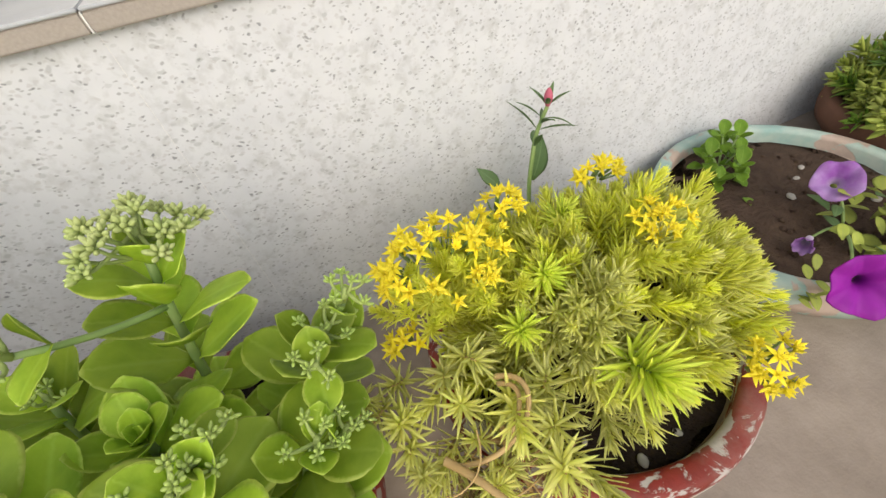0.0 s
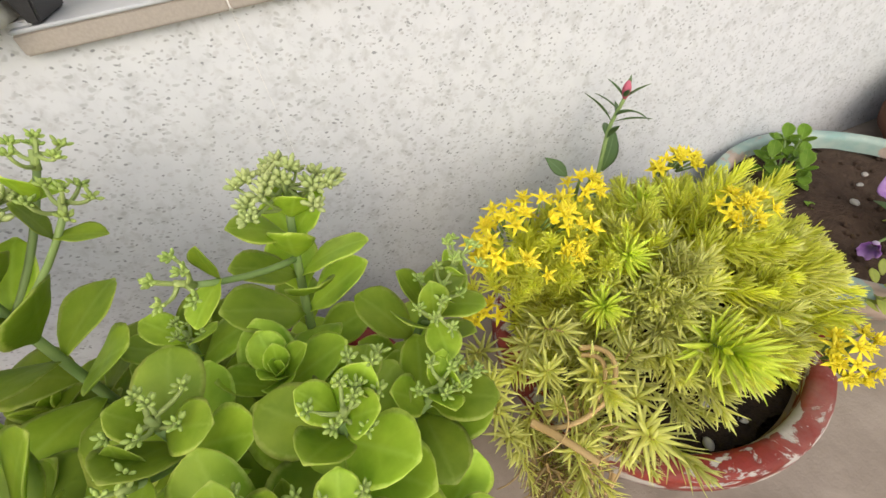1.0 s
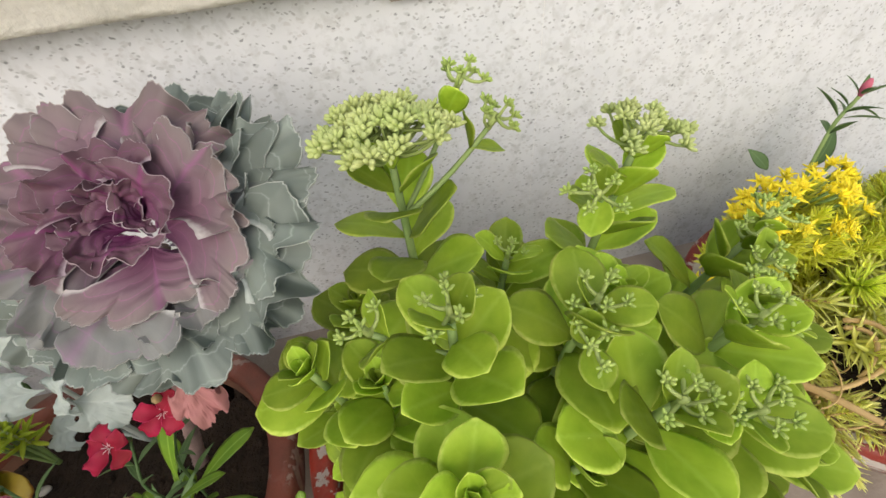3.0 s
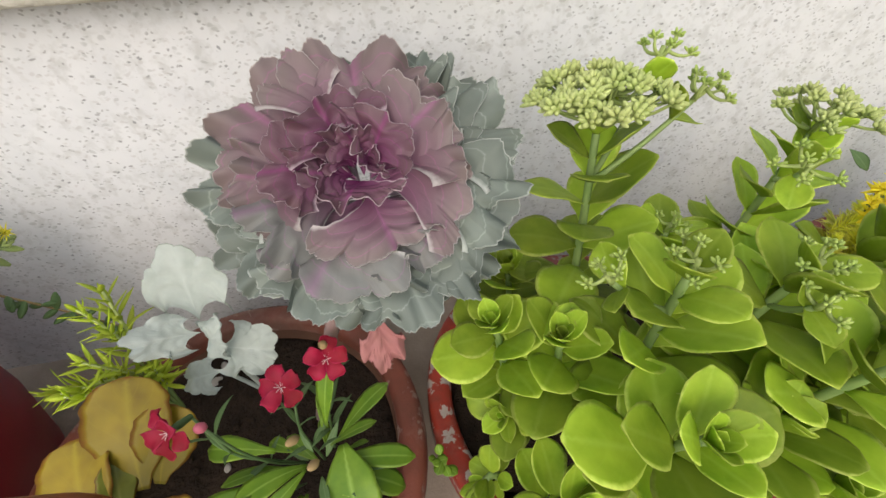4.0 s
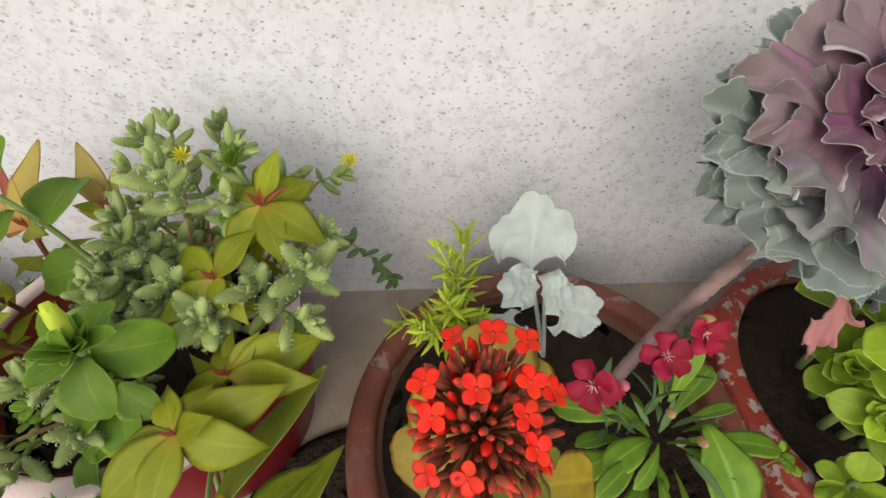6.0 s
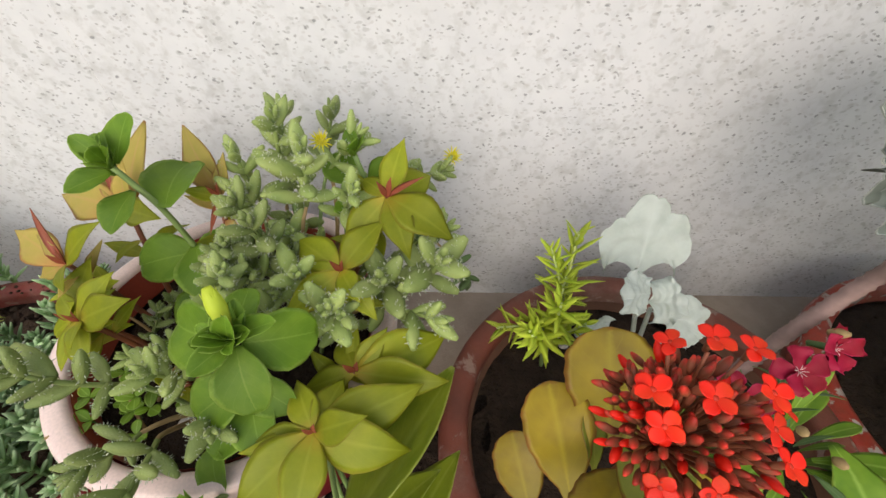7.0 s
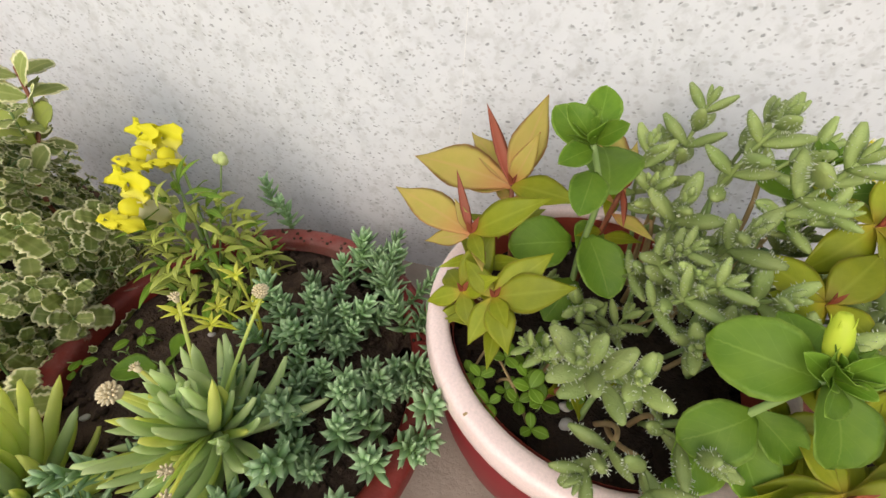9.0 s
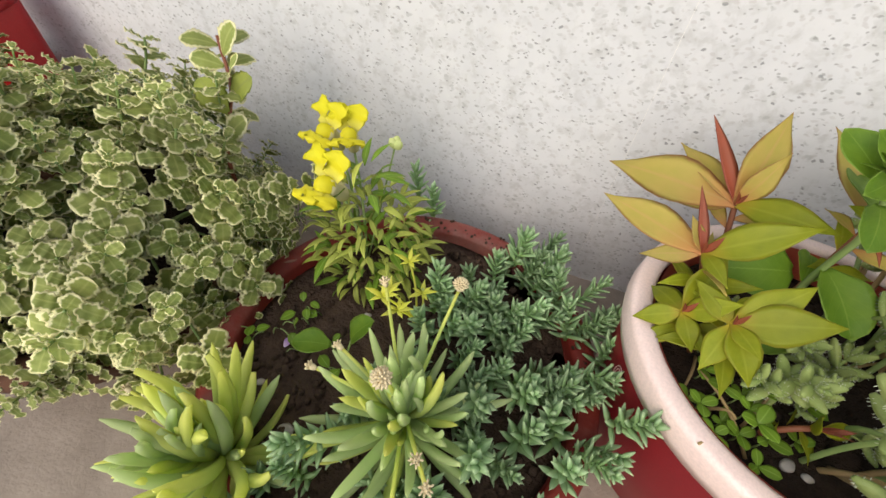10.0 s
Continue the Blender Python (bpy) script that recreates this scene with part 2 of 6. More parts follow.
L_KALE_OUT = leaf_material("grey_green_kale_leaf", (0.235, 0.275, 0.240), (0.165, 0.20, 0.178), (0.56, 0.60, 0.56), 0.974, (0.40, 0.46, 0.41), 0.5, 0.22, 0.4, root=(0.26, 0.18, 0.25), veins=0.75, soft=0.02, vein_n=5.0, blotch=25.0, rib_w=0.07, root_to=0.7)
L_KALE_STEM = leaf_material("scarred_mauve_stem", (0.29, 0.20, 0.185), (0.16, 0.11, 0.10), None, rough=0.8, share=0.0, fine=120)
L_PINK = leaf_material("withered_pink_leaf", (0.50, 0.22, 0.22), (0.42, 0.19, 0.18), None, rough=0.6, share=0.25)
L_FELT = leaf_material("white_felted_leaf", (0.54, 0.60, 0.555), (0.43, 0.49, 0.45), None, rib=(0.60, 0.66, 0.62), rough=0.9, share=0.12, vary=0.15, fine=150, veins=0.12, vein_n=6.0, relief=0.6)
L_DIAN = leaf_material("bright_green_leaf", (0.19, 0.33, 0.028), (0.115, 0.24, 0.020), (0.28, 0.42, 0.06), 0.96, (0.33, 0.50, 0.09), 0.4, 0.30, 0.5)
L_DIAN_DARK = leaf_material("dull_green_leaf", (0.14, 0.235, 0.085), (0.095, 0.17, 0.06), None, rib=(0.20, 0.31, 0.13), rough=0.5, share=0.25, vary=0.3)
L_CRIMSON = leaf_material("crimson_petal", (0.36, 0.004, 0.034), (0.22, 0.003, 0.020), (0.44, 0.02, 0.08), 0.95, None, 0.6, 0.2, 0.2, root=(0.28, 0.004, 0.02))
L_WHITE = leaf_material("white_stamen", (0.8, 0.66, 0.66), (0.75, 0.6, 0.6), None, share=0.0)
L_PINKBUD = leaf_material("pink_bud", (0.62, 0.16, 0.22), (0.5, 0.1, 0.16), None, share=0.1)
L_KAL = leaf_material("yellowing_fleshy_leaf", (0.40, 0.31, 0.022), (0.19, 0.12, 0.014), (0.28, 0.13, 0.03), 0.975, (0.40, 0.32, 0.028), 0.36, 0.32, 0.6, blotch=22.0, veins=0.2, vein_n=5.0, root=(0.24, 0.20, 0.03))
L_KAL_GREEN = leaf_material("olive_fleshy_leaf", (0.187, 0.212, 0.0255), (0.128, 0.145, 0.017), (0.204, 0.102, 0.0255), 0.96, (0.238, 0.255, 0.051), 0.4, 0.2, 0.35, blotch=28.0)
L_SCARLET = leaf_material("scarlet_petal", (0.86, 0.035, 0.007), (0.76, 0.024, 0.006), None, rough=0.5, share=0.2, vary=0.4)
L_CALYX = leaf_material("red_brown_bud", (0.27, 0.085, 0.040), (0.17, 0.055, 0.028), None, tip=(0.52, 0.035, 0.015), rough=0.55, share=0.05, vary=0.7)
L_REDSTEM = leaf_material("red_brown_stem", (0.26, 0.09, 0.04), (0.18, 0.06, 0.03), None, share=0.0)
L_JOY = leaf_material("lime_leaf_with_red_base", (0.38, 0.42, 0.022), (0.27, 0.33, 0.015), (0.44, 0.42, 0.05), 0.985, (0.43, 0.47, 0.04), 0.42, 0.45, 0.35, root=(0.62, 0.46, 0.05), root_to=0.3, veins=0.3)
L_JOY_DEEP = leaf_material("deep_lime_leaf", (0.30, 0.37, 0.026), (0.21, 0.28, 0.018), (0.44, 0.50, 0.10), 0.97, (0.38, 0.44, 0.06), 0.45, 0.4, 0.4, veins=0.3)
L_JOY_RED = leaf_material("bronze_yellow_leaf", (0.62, 0.50, 0.14), (0.52, 0.46, 0.095), (0.54, 0.30, 0.12), 0.98, (0.64, 0.46, 0.16), 0.45, 0.45, 0.3, root=(0.66, 0.30, 0.12), root_to=0.4, veins=0.3)
L_JOY_CORE = leaf_material("young_red_leaf", (0.34, 0.085, 0.042), (0.24, 0.08, 0.04), None, rough=0.45, share=0.2)
L_GREEN = leaf_material("soft_green_leaf", (0.185, 0.33, 0.026), (0.125, 0.25, 0.017), (0.30, 0.46, 0.07), 0.97, (0.27, 0.42, 0.06), 0.5, 0.35, 0.4, fine=500, veins=0.25, vein_n=6.0, rib_w=0.05)
L_PICKLE = leaf_material("bristly_green_leaf", (0.32, 0.40, 0.13), (0.21, 0.29, 0.08), None, rough=0.5, share=0.08, vary=0.6, fine=620, relief=0.9)
L_BRISTLE = leaf_material("white_bristle", (0.62, 0.66, 0.52), (0.55, 0.6, 0.46), None, share=0.0)
L_BLUE = leaf_material("blue_green_sedum_leaf", (0.29, 0.45, 0.22), (0.21, 0.36, 0.15), None, tip=(0.42, 0.56, 0.32), root=(0.21, 0.35, 0.11), rough=0.5, share=0.18, vary=0.5)
L_CHALK = leaf_material("grey_green_finger_leaf", (0.62, 0.75, 0.36), (0.53, 0.68, 0.29), None, tip=(0.68, 0.79, 0.40), rough=0.4, share=0.45, vary=0.35)
L_CHALK_LIME = leaf_material("lime_finger_leaf", (0.72, 0.80, 0.26), (0.64, 0.75, 0.22), None, tip=(0.80, 0.82, 0.22), rough=0.4, share=0.45, vary=0.3)
L_IVY = leaf_material("cream_edged_leaf", (0.34, 0.40, 0.11), (0.22, 0.28, 0.065), (0.88, 0.86, 0.52), 0.72, (0.46, 0.50, 0.17), 0.6, 0.3, 0.55, fine=500, soft=0.09, veins=0.35, vein_n=4.0)
L_SNAP = leaf_material("lemon_yellow_petal", (0.90, 0.86, 0.04), (0.87, 0.80, 0.03), None, rough=0.55, share=0.35, vary=0.1, root=(0.86, 0.84, 0.30))
L_SNAP_PALE = leaf_material("cream_petal_tube", (0.78, 0.74, 0.42), (0.72, 0.68, 0.32), None, rough=0.55, share=0.25, vary=0.1)
L_OLIVE = leaf_material("olive_green_leaf", (0.40, 0.46, 0.085), (0.27, 0.33, 0.055), None, rib=(0.31, 0.36, 0.09), rough=0.5, share=0.2, vary=0.6)
L_CREAM = leaf_material("cream_floret", (0.70, 0.62, 0.40), (0.6, 0.48, 0.28), None, share=0.0)
L_PURPLE = leaf_material("purple_petal", (0.32, 0.012, 0.36), (0.24, 0.008, 0.29), None, root=(0.12, 0.0, 0.15), rough=0.6, share=0.2, vary=0.1)
L_MAUVE = leaf_material("mauve_petal", (0.48, 0.30, 0.60), (0.32, 0.10, 0.46), None, root=(0.7, 0.62, 0.74), rough=0.6, share=0.25, vary=0.1)


# ---- geometry helpers ----
class Geo:
    """Faces collected for one mesh."""

    def __init__(self):
        self.v, self.f, self.uv, self.m, self.n = [], [], [], [], 0

    def add(self, shape, at=None, slot=0):
        v, f, uv = shape
        v = np.asarray(v, float)
        if at is not None:
            a = np.array(at)
            v = v @ a[:3, :3].T + a[:3, 3]
        self.v.append(v)
        self.uv.append(np.asarray(uv, float))
        self.f += [tuple(i + self.n for i in q) for q in f]
        self.m += [slot] * len(f)
        self.n += len(v)
        return self

    def join(self):
        """Ties every later shape to the nearest point of those before it, so that all of them make one body."""
        done = [self.v[0]]
        start = len(self.v[0])
        for v in self.v[1:]:
            near = np.concatenate(done)
            i = int(((near - v[0]) ** 2).sum(1).argmin())
            self.f.append((i, start, start + 1))
            self.m.append(0)
            done.append(v)
            start += len(v)
        return self

    def mesh(self, name, *mats, smooth=True):
        me = bpy.data.meshes.new(name)
        me.from_pydata(np.concatenate(self.v).tolist(), [], self.f)
        uv = np.concatenate(self.uv)
        layer = me.uv_layers.new(name="UVMap")
        idx = np.zeros(len(me.loops), dtype=np.int32)
        me.loops.foreach_get("vertex_index", idx)
        layer.data.foreach_set("uv", uv[idx].astype(np.float32).ravel())
        for m in mats:
            me.materials.append(m)
        me.polygons.foreach_set("material_index", self.m)
        me.polygons.foreach_set("use_smooth", [smooth] * len(self.f))
        me.update()
        return me


def skin(rings, us, vs, caps=True):
    """A closed skin over rings of points."""
    rings = np.asarray(rings, float)
    n, m = rings.shape[:2]
    f = [(i * m + j, i * m + (j + 1) % m, (i + 1) * m + (j + 1) % m, (i + 1) * m + j) for i in range(n - 1) for j in range(m)]
    if caps:
        f += [tuple(range(m - 1, -1, -1)), tuple(range((n - 1) * m, n * m))]
    uv = [(us[i], vs[j]) for i in range(n) for j in range(m)]
    return rings.reshape(-1, 3), f, uv


OVAL = ((0, 0.10, 0.25, 0.45, 0.65, 0.82, 0.94, 1), (0.16, 0.34, 0.72, 0.98, 1.0, 0.80, 0.44, 0.06))
LANCE = ((0, 0.10, 0.28, 0.45, 0.65, 0.85, 1), (0.16, 0.42, 0.90, 1.0, 0.78, 0.36, 0.03))
NEEDLE = ((0, 0.2, 0.5, 0.8, 1), (0.75, 1.0, 0.95, 0.62, 0.06))
TAPER = ((0, 0.15, 0.45, 0.75, 0.90, 0.97, 1), (0.6, 0.88, 1.0, 0.84, 0.58, 0.34, 0.08))
SPOON = ((0, 0.15, 0.4, 0.62, 0.82, 0.95, 1), (0.18, 0.30, 0.72, 1.0, 0.95, 0.55, 0.10))
STAR = ((0, 0.3, 0.6, 1), (0.6, 1.0, 0.75, 0.05))


def blade(length, width, profile=OVAL, nu=8, m=8, thick=0.0012, cup=0.25, bend=0.4, wave=0.0, waves=3.0, phase=0.0, scallop=0.0, teeth=9, fold=0.0):
    """A leaf from the origin along +y, its upper side towards +z. thick: half its depth; cup: the edges' rise; bend: radians it droops by."""
    s = np.linspace(0, 1, nu + 1)
    w = np.interp(s, *profile) * width / 2
    if scallop:
        w = w * (1 - scallop * (0.5 + 0.5 * np.cos(s * teeth * 2 * math.pi)) * np.clip(s * 4, 0, 1))
    ang = -bend * s
    step = length / nu
    y = np.concatenate([[0], np.cumsum(np.cos(ang[:-1]) * step)])
    z = np.concatenate([[0], np.cumsum(np.sin(ang[:-1]) * step)])
    a = np.arange(m) * 2 * math.pi / m
    v, side = np.cos(a), np.sin(a)
    body = np.clip(np.sin(np.clip(s, 0.04, 0.97) * math.pi) ** 0.35, 0.2, 1)
    rings = np.zeros((nu + 1, m, 3))
    rings[:, :, 0] = w[:, None] * v[None]
    lift = cup * w[:, None] * v[None] ** 2 + fold * w[:, None] * np.abs(v)[None] + thick * body[:, None] * side[None]
    if wave:
        lift = lift + wave * np.abs(v)[None] ** 2 * np.sin(s[:, None] * waves * 2 * math.pi + phase + (v[None] < 0) * 1.7) * np.clip(s * 3, 0, 1)[:, None]
    rings[:, :, 1] = y[:, None] - np.sin(ang)[:, None] * lift
    rings[:, :, 2] = z[:, None] + np.cos(ang)[:, None] * lift
    return skin(rings, s, (v + 1) / 2)


def tube(points, radii, m=6, rings_wobble=0.0):
    p = np.asarray(points, float)
    n = len(p)
    radii = np.interp(np.linspace(0, 1, n), np.linspace(0, 1, len(radii)), radii)
    d = np.gradient(p, axis=0)
    d /= np.linalg.norm(d, axis=1)[:, None] + 1e-12
    ref = np.array([0.31, 0.12, 0.94]) if abs(d[0, 2]) < 0.9 else np.array([1.0, 0.1, 0.0])
    out = []
    a = np.arange(m) * 2 * math.pi / m
    for i in range(n):
        x = np.cross(ref, d[i])
        x /= np.linalg.norm(x)
        y = np.cross(d[i], x)
        r = radii[i] * (1 + rings_wobble * (1 if i % 2 else -1))
        out.append(p[i] + r * (np.cos(a)[:, None] * x + np.sin(a)[:, None] * y))
    return skin(out, np.linspace(0, 1, n), np.linspace(0, 1, m))


def arc(a, b, sag=(0, 0, 0), n=8):
    a, b, sag = (np.asarray(q, float) for q in (a, b, sag))
    t = np.linspace(0, 1, n)[:, None]
    return a * (1 - t) + b * t + sag * 4 * t * (1 - t)


def drop(length, radius, m=6, n=5, blunt=0.5):
    """A bud along +y."""
    s = np.linspace(0, 1, n)
    r = radius * np.sin(np.clip(s, 0.06, 0.96) * math.pi) ** blunt
    a = np.arange(m) * 2 * math.pi / m
    rings = [[(r[i] * math.cos(k), s[i] * length, r[i] * math.sin(k)) for k in a] for i in range(n)]
    return skin(rings, s, np.linspace(0, 1, m))


def aim(base, d, up=(0, 0, 1), roll=0.0, size=1.0):
    """Base at a place, +y along d, +z as near to up as it goes."""
    y = Vector(d).normalized()
    x = y.cross(Vector(up))
    if x.length < 1e-4:
        x = y.cross(Vector((0.3, 1, 0.1)))
    x.normalize()
    z = x.cross(y)
    r = Matrix((x, y, z)).transposed().to_4x4()
    return Matrix.Translation(base) @ r @ Matrix.Rotation(roll, 4, "Y") @ Matrix.Diagonal((size, size, size, 1))


PLACE = {}


def thing(name, at, label, category, group="", kind=""):
    ob = new(name)
    ob.empty_display_size = 0.02
    ob.location = at
    PLACE[ob] = Matrix.Translation(at)
    return tagged(ob, label, category, group, kind)


def part(name, mesh, parent, at=None, label="", kind=""):
    """A mesh under a thing or a part, at a pose in the world."""
    ob = new(name, mesh)
    at = at if at is not None else PLACE[parent]
    ob.parent = parent
    ob.matrix_basis = PLACE[parent].inverted() @ at
    PLACE[ob] = at
    return tagged(ob, label, kind=kind)


def solo(name, mesh, at, label, category, group="", kind=""):
    ob = new(name, mesh)
    ob.matrix_basis = at
    PLACE[ob] = at
    return tagged(ob, label, category, group, kind)


def rnd(a, b):
    return random.uniform(a, b)


def spin(d, k, tilt):
    """A direction at an angle tilt from d, turned by k about it."""
    d = Vector(d).normalized()
    x = d.orthogonal().normalized()
    y = d.cross(x)
    return (d * math.cos(tilt) + (x * math.cos(k) + y * math.sin(k)) * math.sin(tilt)).normalized()


def block(x0, x1, y0, y1, z0, z1, bevel=0.002, rough=0.0, cuts=0):
    bm = bmesh.new()
    bmesh.ops.create_cube(bm, size=1)
    bmesh.ops.transform(bm, matrix=Matrix.Translation(((x0 + x1) / 2, (y0 + y1) / 2, (z0 + z1) / 2)) @ Matrix.Diagonal((x1 - x0, y1 - y0, z1 - z0, 1)), verts=bm.verts)
    if cuts:
        bmesh.ops.subdivide_edges(bm, edges=bm.edges[:], cuts=cuts, use_grid_fill=True)
    elif bevel:
        bmesh.ops.bevel(bm, geom=bm.edges[:], offset=bevel, segments=2, affect="EDGES")
    if rough:
        for v in bm.verts:
            v.co += noise.noise_vector(v.co * 9) * rough + noise.noise_vector(v.co * 31) * rough * 0.4
    return bm


def bm_mesh(bm, name, *mats, smooth=False):
    me = bpy.data.meshes.new(name)
    bm.to_mesh(me)
    bm.free()
    for m in mats:
        me.materials.append(m)
    me.polygons.foreach_set("use_smooth", [smooth] * len(me.polygons))
    return me


# ---- structure ----
ground = solo("ground", bm_mesh(block(-60, 60, -60, 0.3, -0.2, 0.0, 0), "ground", M_FLOOR), Matrix(), "bare dusty brown concrete yard", "ground", kind="structure")
wall = thing("wall_plinth", (0, 0, 0), "low wall of pale grey-speckled stone slabs", "wall", kind="structure")
part("backing", bm_mesh(block(-5, 5, 0.0003, 0.16, 0.0, 0.431, 0), "backing", M_GROUT), wall)
SLAB = 1.03
part("backing", bm_mesh(block(-5, 0.0178, 0.0005, 0.158, 0.431, 0.4515, 0), "backing", M_GROUT), wall)
for k in range(-4, 4):
    x0, x1 = 0.1512 + k * SLAB, 0.1508 + (k + 1) * SLAB
    if k == -1:
        part("slab", bm_mesh(block(x0, 0.0179, 0.0, 0.0011, 0.0, 0.4512, 0.0001), "slab", M_WALL), wall)
        x0 = 0.01795
    part("slab", bm_mesh(block(x0, x1, 0.0, 0.0011, 0.0, 0.4512 if k < -1 else 0.430, 0.0001), "slab", M_WALL), wall)
sill = thing("coping", (0, 0, 0), "beige tile coping with a grey marble top on the low wall", "coping", kind="structure")
for k in range(0, 4):
    x0 = 0.005 if k == 0 else 0.1522 + (k - 1) * SLAB
    x1 = 0.1508 + k * SLAB
    part("edge_tile", bm_mesh(block(x0, x1, -0.010, 0.004, 0.4312, 0.4455, 0.0012), "edge_tile", M_COPING), sill)
    part("top_slab", bm_mesh(block(x0, x1, -0.0112, 0.45, 0.4458, 0.4485, 0.0008), "top_slab", M_MARBLE), sill)
    if k:
        part("joint", bm_mesh(block(x0 - 0.0013, x0 - 0.0001, -0.0095, 0.004, 0.4312, 0.4455, 0), "joint", M_GROUT), sill)
house = solo("wall_house", bm_mesh(block(-6, 6, 0.45, 0.6, 0, 3.2, 0), "wall_house", M_HOUSE), Matrix(), "plain pale house wall behind the low wall", "wall", kind="structure")
solo("stone_ledge", bm_mesh(block(-0.62, 0.008, -0.030, 0.45, 0.452, 0.52, 0, 0.0035, 14), "stone_ledge", M_CREAM, smooth=True), Matrix(), "rough cream cement ledge overhanging the low wall", "ledge")
wedge = block(0.006, 0.046, -0.010, 0.05, 0.4490, 0.53, 0.0)
for v in wedge.verts:
    if v.co.z < 0.47:
        v.co.x = 0.024 + (v.co.x - 0.026) * 0.2
bmesh.ops.bevel(wedge, geom=wedge.edges[:], offset=0.0015, segments=2, affect="EDGES")
solo("black_wedge", bm_mesh(wedge, "black_wedge", M_BLACK), Matrix(), "black wedge standing beside the cement ledge", "wedge")


# ---- pots ----
def revolve(profile, m=72, wobble=0.0, seed=0.0):
    """profile: (radius, height) pairs from the inside round to the outside, closed at neither end."""
    a = np.arange(m) * 2 * math.pi / m
    w = 1 + wobble * (np.sin(a * 2 + seed) + 0.5 * np.sin(a * 5 + seed * 2))
    rings = [[(r * w[j] * math.cos(a[j]), r * w[j] * math.sin(a[j]), h) for j in range(m)] for r, h in profile]
    return skin(rings, np.linspace(0, 1, len(profile)), np.linspace(0, 1, m), caps=False)


def flowerpot(name, c, r, top, band, lip, foot, m_body, m_rim, label, bulge=0.0, drop_in=0.02, wobble=0.006, m_in=None):
    """A pot whose rim has the outer radius r, the height band and the width lip."""
    ob = thing(name, (*c, 0), label, "flower pot")
    s = Matrix.Translation((*c, 0))
    rb = r - lip * 0.35
    mid = (rb + foot) / 2 + bulge
    body = [(0.0, 0.012), (foot - lip, 0.012), (mid - lip * 0.7, top * 0.5), (r - lip, top - band * 0.5), (r - lip * 0.4, top - band), (rb, top - band - 0.002), (mid, top * 0.45), (foot, 0.006), (foot - 0.006, 0.0), (0.0, 0.0)]
    part("body", Geo().add(revolve(body, wobble=wobble, seed=c[0])).mesh("body", m_body), ob, s)
    b = lip * 0.28
    rim = [(r - lip, top - band), (r - lip, top - b), (r - lip + b * 0.3, top - b * 0.3), (r - lip + b, top), (r - b, top), (r - b * 0.3, top - b * 0.3), (r, top - b), (r + 0.001, top - band * 0.6), (r - 0.002, top - band), (r - lip, top - band)]
    part("rim", Geo().add(revolve(rim, wobble=wobble, seed=c[0])).mesh("rim", m_rim), ob, s)
    if m_in:
        part("lining", Geo().add(revolve([(r - lip - 0.0015, top - 0.004), (r - lip - 0.004, top - band), (r - lip - 0.012, top * 0.6)], wobble=wobble, seed=c[0])).mesh("lining", m_in), ob, s)
    return ob


def soil(c, r, z, mat, label, mound=0.006, seed=1, clods=60, pebbles=7, m_peb=None):
    rings, n, m = [], 16, 48
    for i in range(n):
        rr = r * (i + 0.3) / (n - 0.7)
        row = []
        for j in range(m):
            a = 2 * math.pi * j / m
            x, y = rr * math.cos(a), rr * math.sin(a)
            h = mound * (1 - (rr / r) ** 2) + 0.004 * noise.noise((x * 60, y * 60, seed)) + 0.002 * noise.noise((x * 170, y * 170, seed))
            row.append((x, y, h))
        rings.append(row)
    g = Geo().add(skin(rings, np.linspace(0, 1, n), np.linspace(0, 1, m), caps=True))
    g.add(skin([[(r * 1.0 * math.cos(2 * math.pi * j / m), r * math.sin(2 * math.pi * j / m), z2) for j in range(m)] for z2 in (0.0, -0.02)], (0, 1), np.linspace(0, 1, m), caps=False))
    rs = random.Random(seed)
    for k in range(clods):
        a, q = rs.uniform(0, 6.28), r * 0.95 * math.sqrt(rs.random())
        s = rs.uniform(0.0015, 0.005)
        v = drop(2 * s, s, 5, 4)
        g.add(v, Matrix.Translation((q * math.cos(a), q * math.sin(a), mound * (1 - (q / r) ** 2) + s * 0.4)) @ Euler((rs.random() * 6, rs.random() * 6, 0)).to_matrix().to_4x4() @ Matrix.Translation((0, -s, 0)))
    ob = solo("soil", g.mesh("soil", mat), Matrix.Translation((*c, z)), label, "soil", kind="stuff")
    for k in range(pebbles):
        a, q = rs.uniform(0, 6.28), r * 0.9 * math.sqrt(rs.random())
        s = rs.uniform(0.003, 0.006)
        v, f, uv = drop(2.4 * s, s, 7, 6)
        v = v * np.array([1, 1, 0.6])
        solo("pebble", Geo().add((v, f, uv)).mesh("pebble", M_PEBBLE), Matrix.Translation((c[0] + q * math.cos(a), c[1] + q * math.sin(a), z + mound * (1 - (q / r) ** 2) + s * 0.3)) @ Matrix.Rotation(rs.random() * 6, 4, "Z"), "small pale pebble lying on the potting soil", "pebble", "pebbles on the soil")
    return ob


POT_A, POT_B, POT_C, POT_D, POT_E, POT_F, POT_G, POT_H = (0.456, -0.228), (0.017, -0.224), (-0.3625, -0.2455), (-0.7225, -0.1876), (-1.0234, -0.258), (-1.42, -0.25), (0.855, -0.192), (1.235, -0.185)
flowerpot("flower_pot", POT_A, 0.174, 0.108, 0.036, 0.025, 0.13, M_CLAY, M_RED_WORN, "round clay pot with a worn red-painted rim", 0.012)
soil(POT_A, 0.150, 0.080, M_SOIL, "dark damp soil in the worn red pot", seed=2)
flowerpot("flower_pot", POT_B, 0.186, 0.103, 0.05, 0.026, 0.135, M_RED_CHIP, M_RED_CHIP, "round red-painted pot with flaking chipped paint", 0.01)
soil(POT_B, 0.162, 0.078, M_SOIL, "dark soil in the chipped red pot", seed=3)
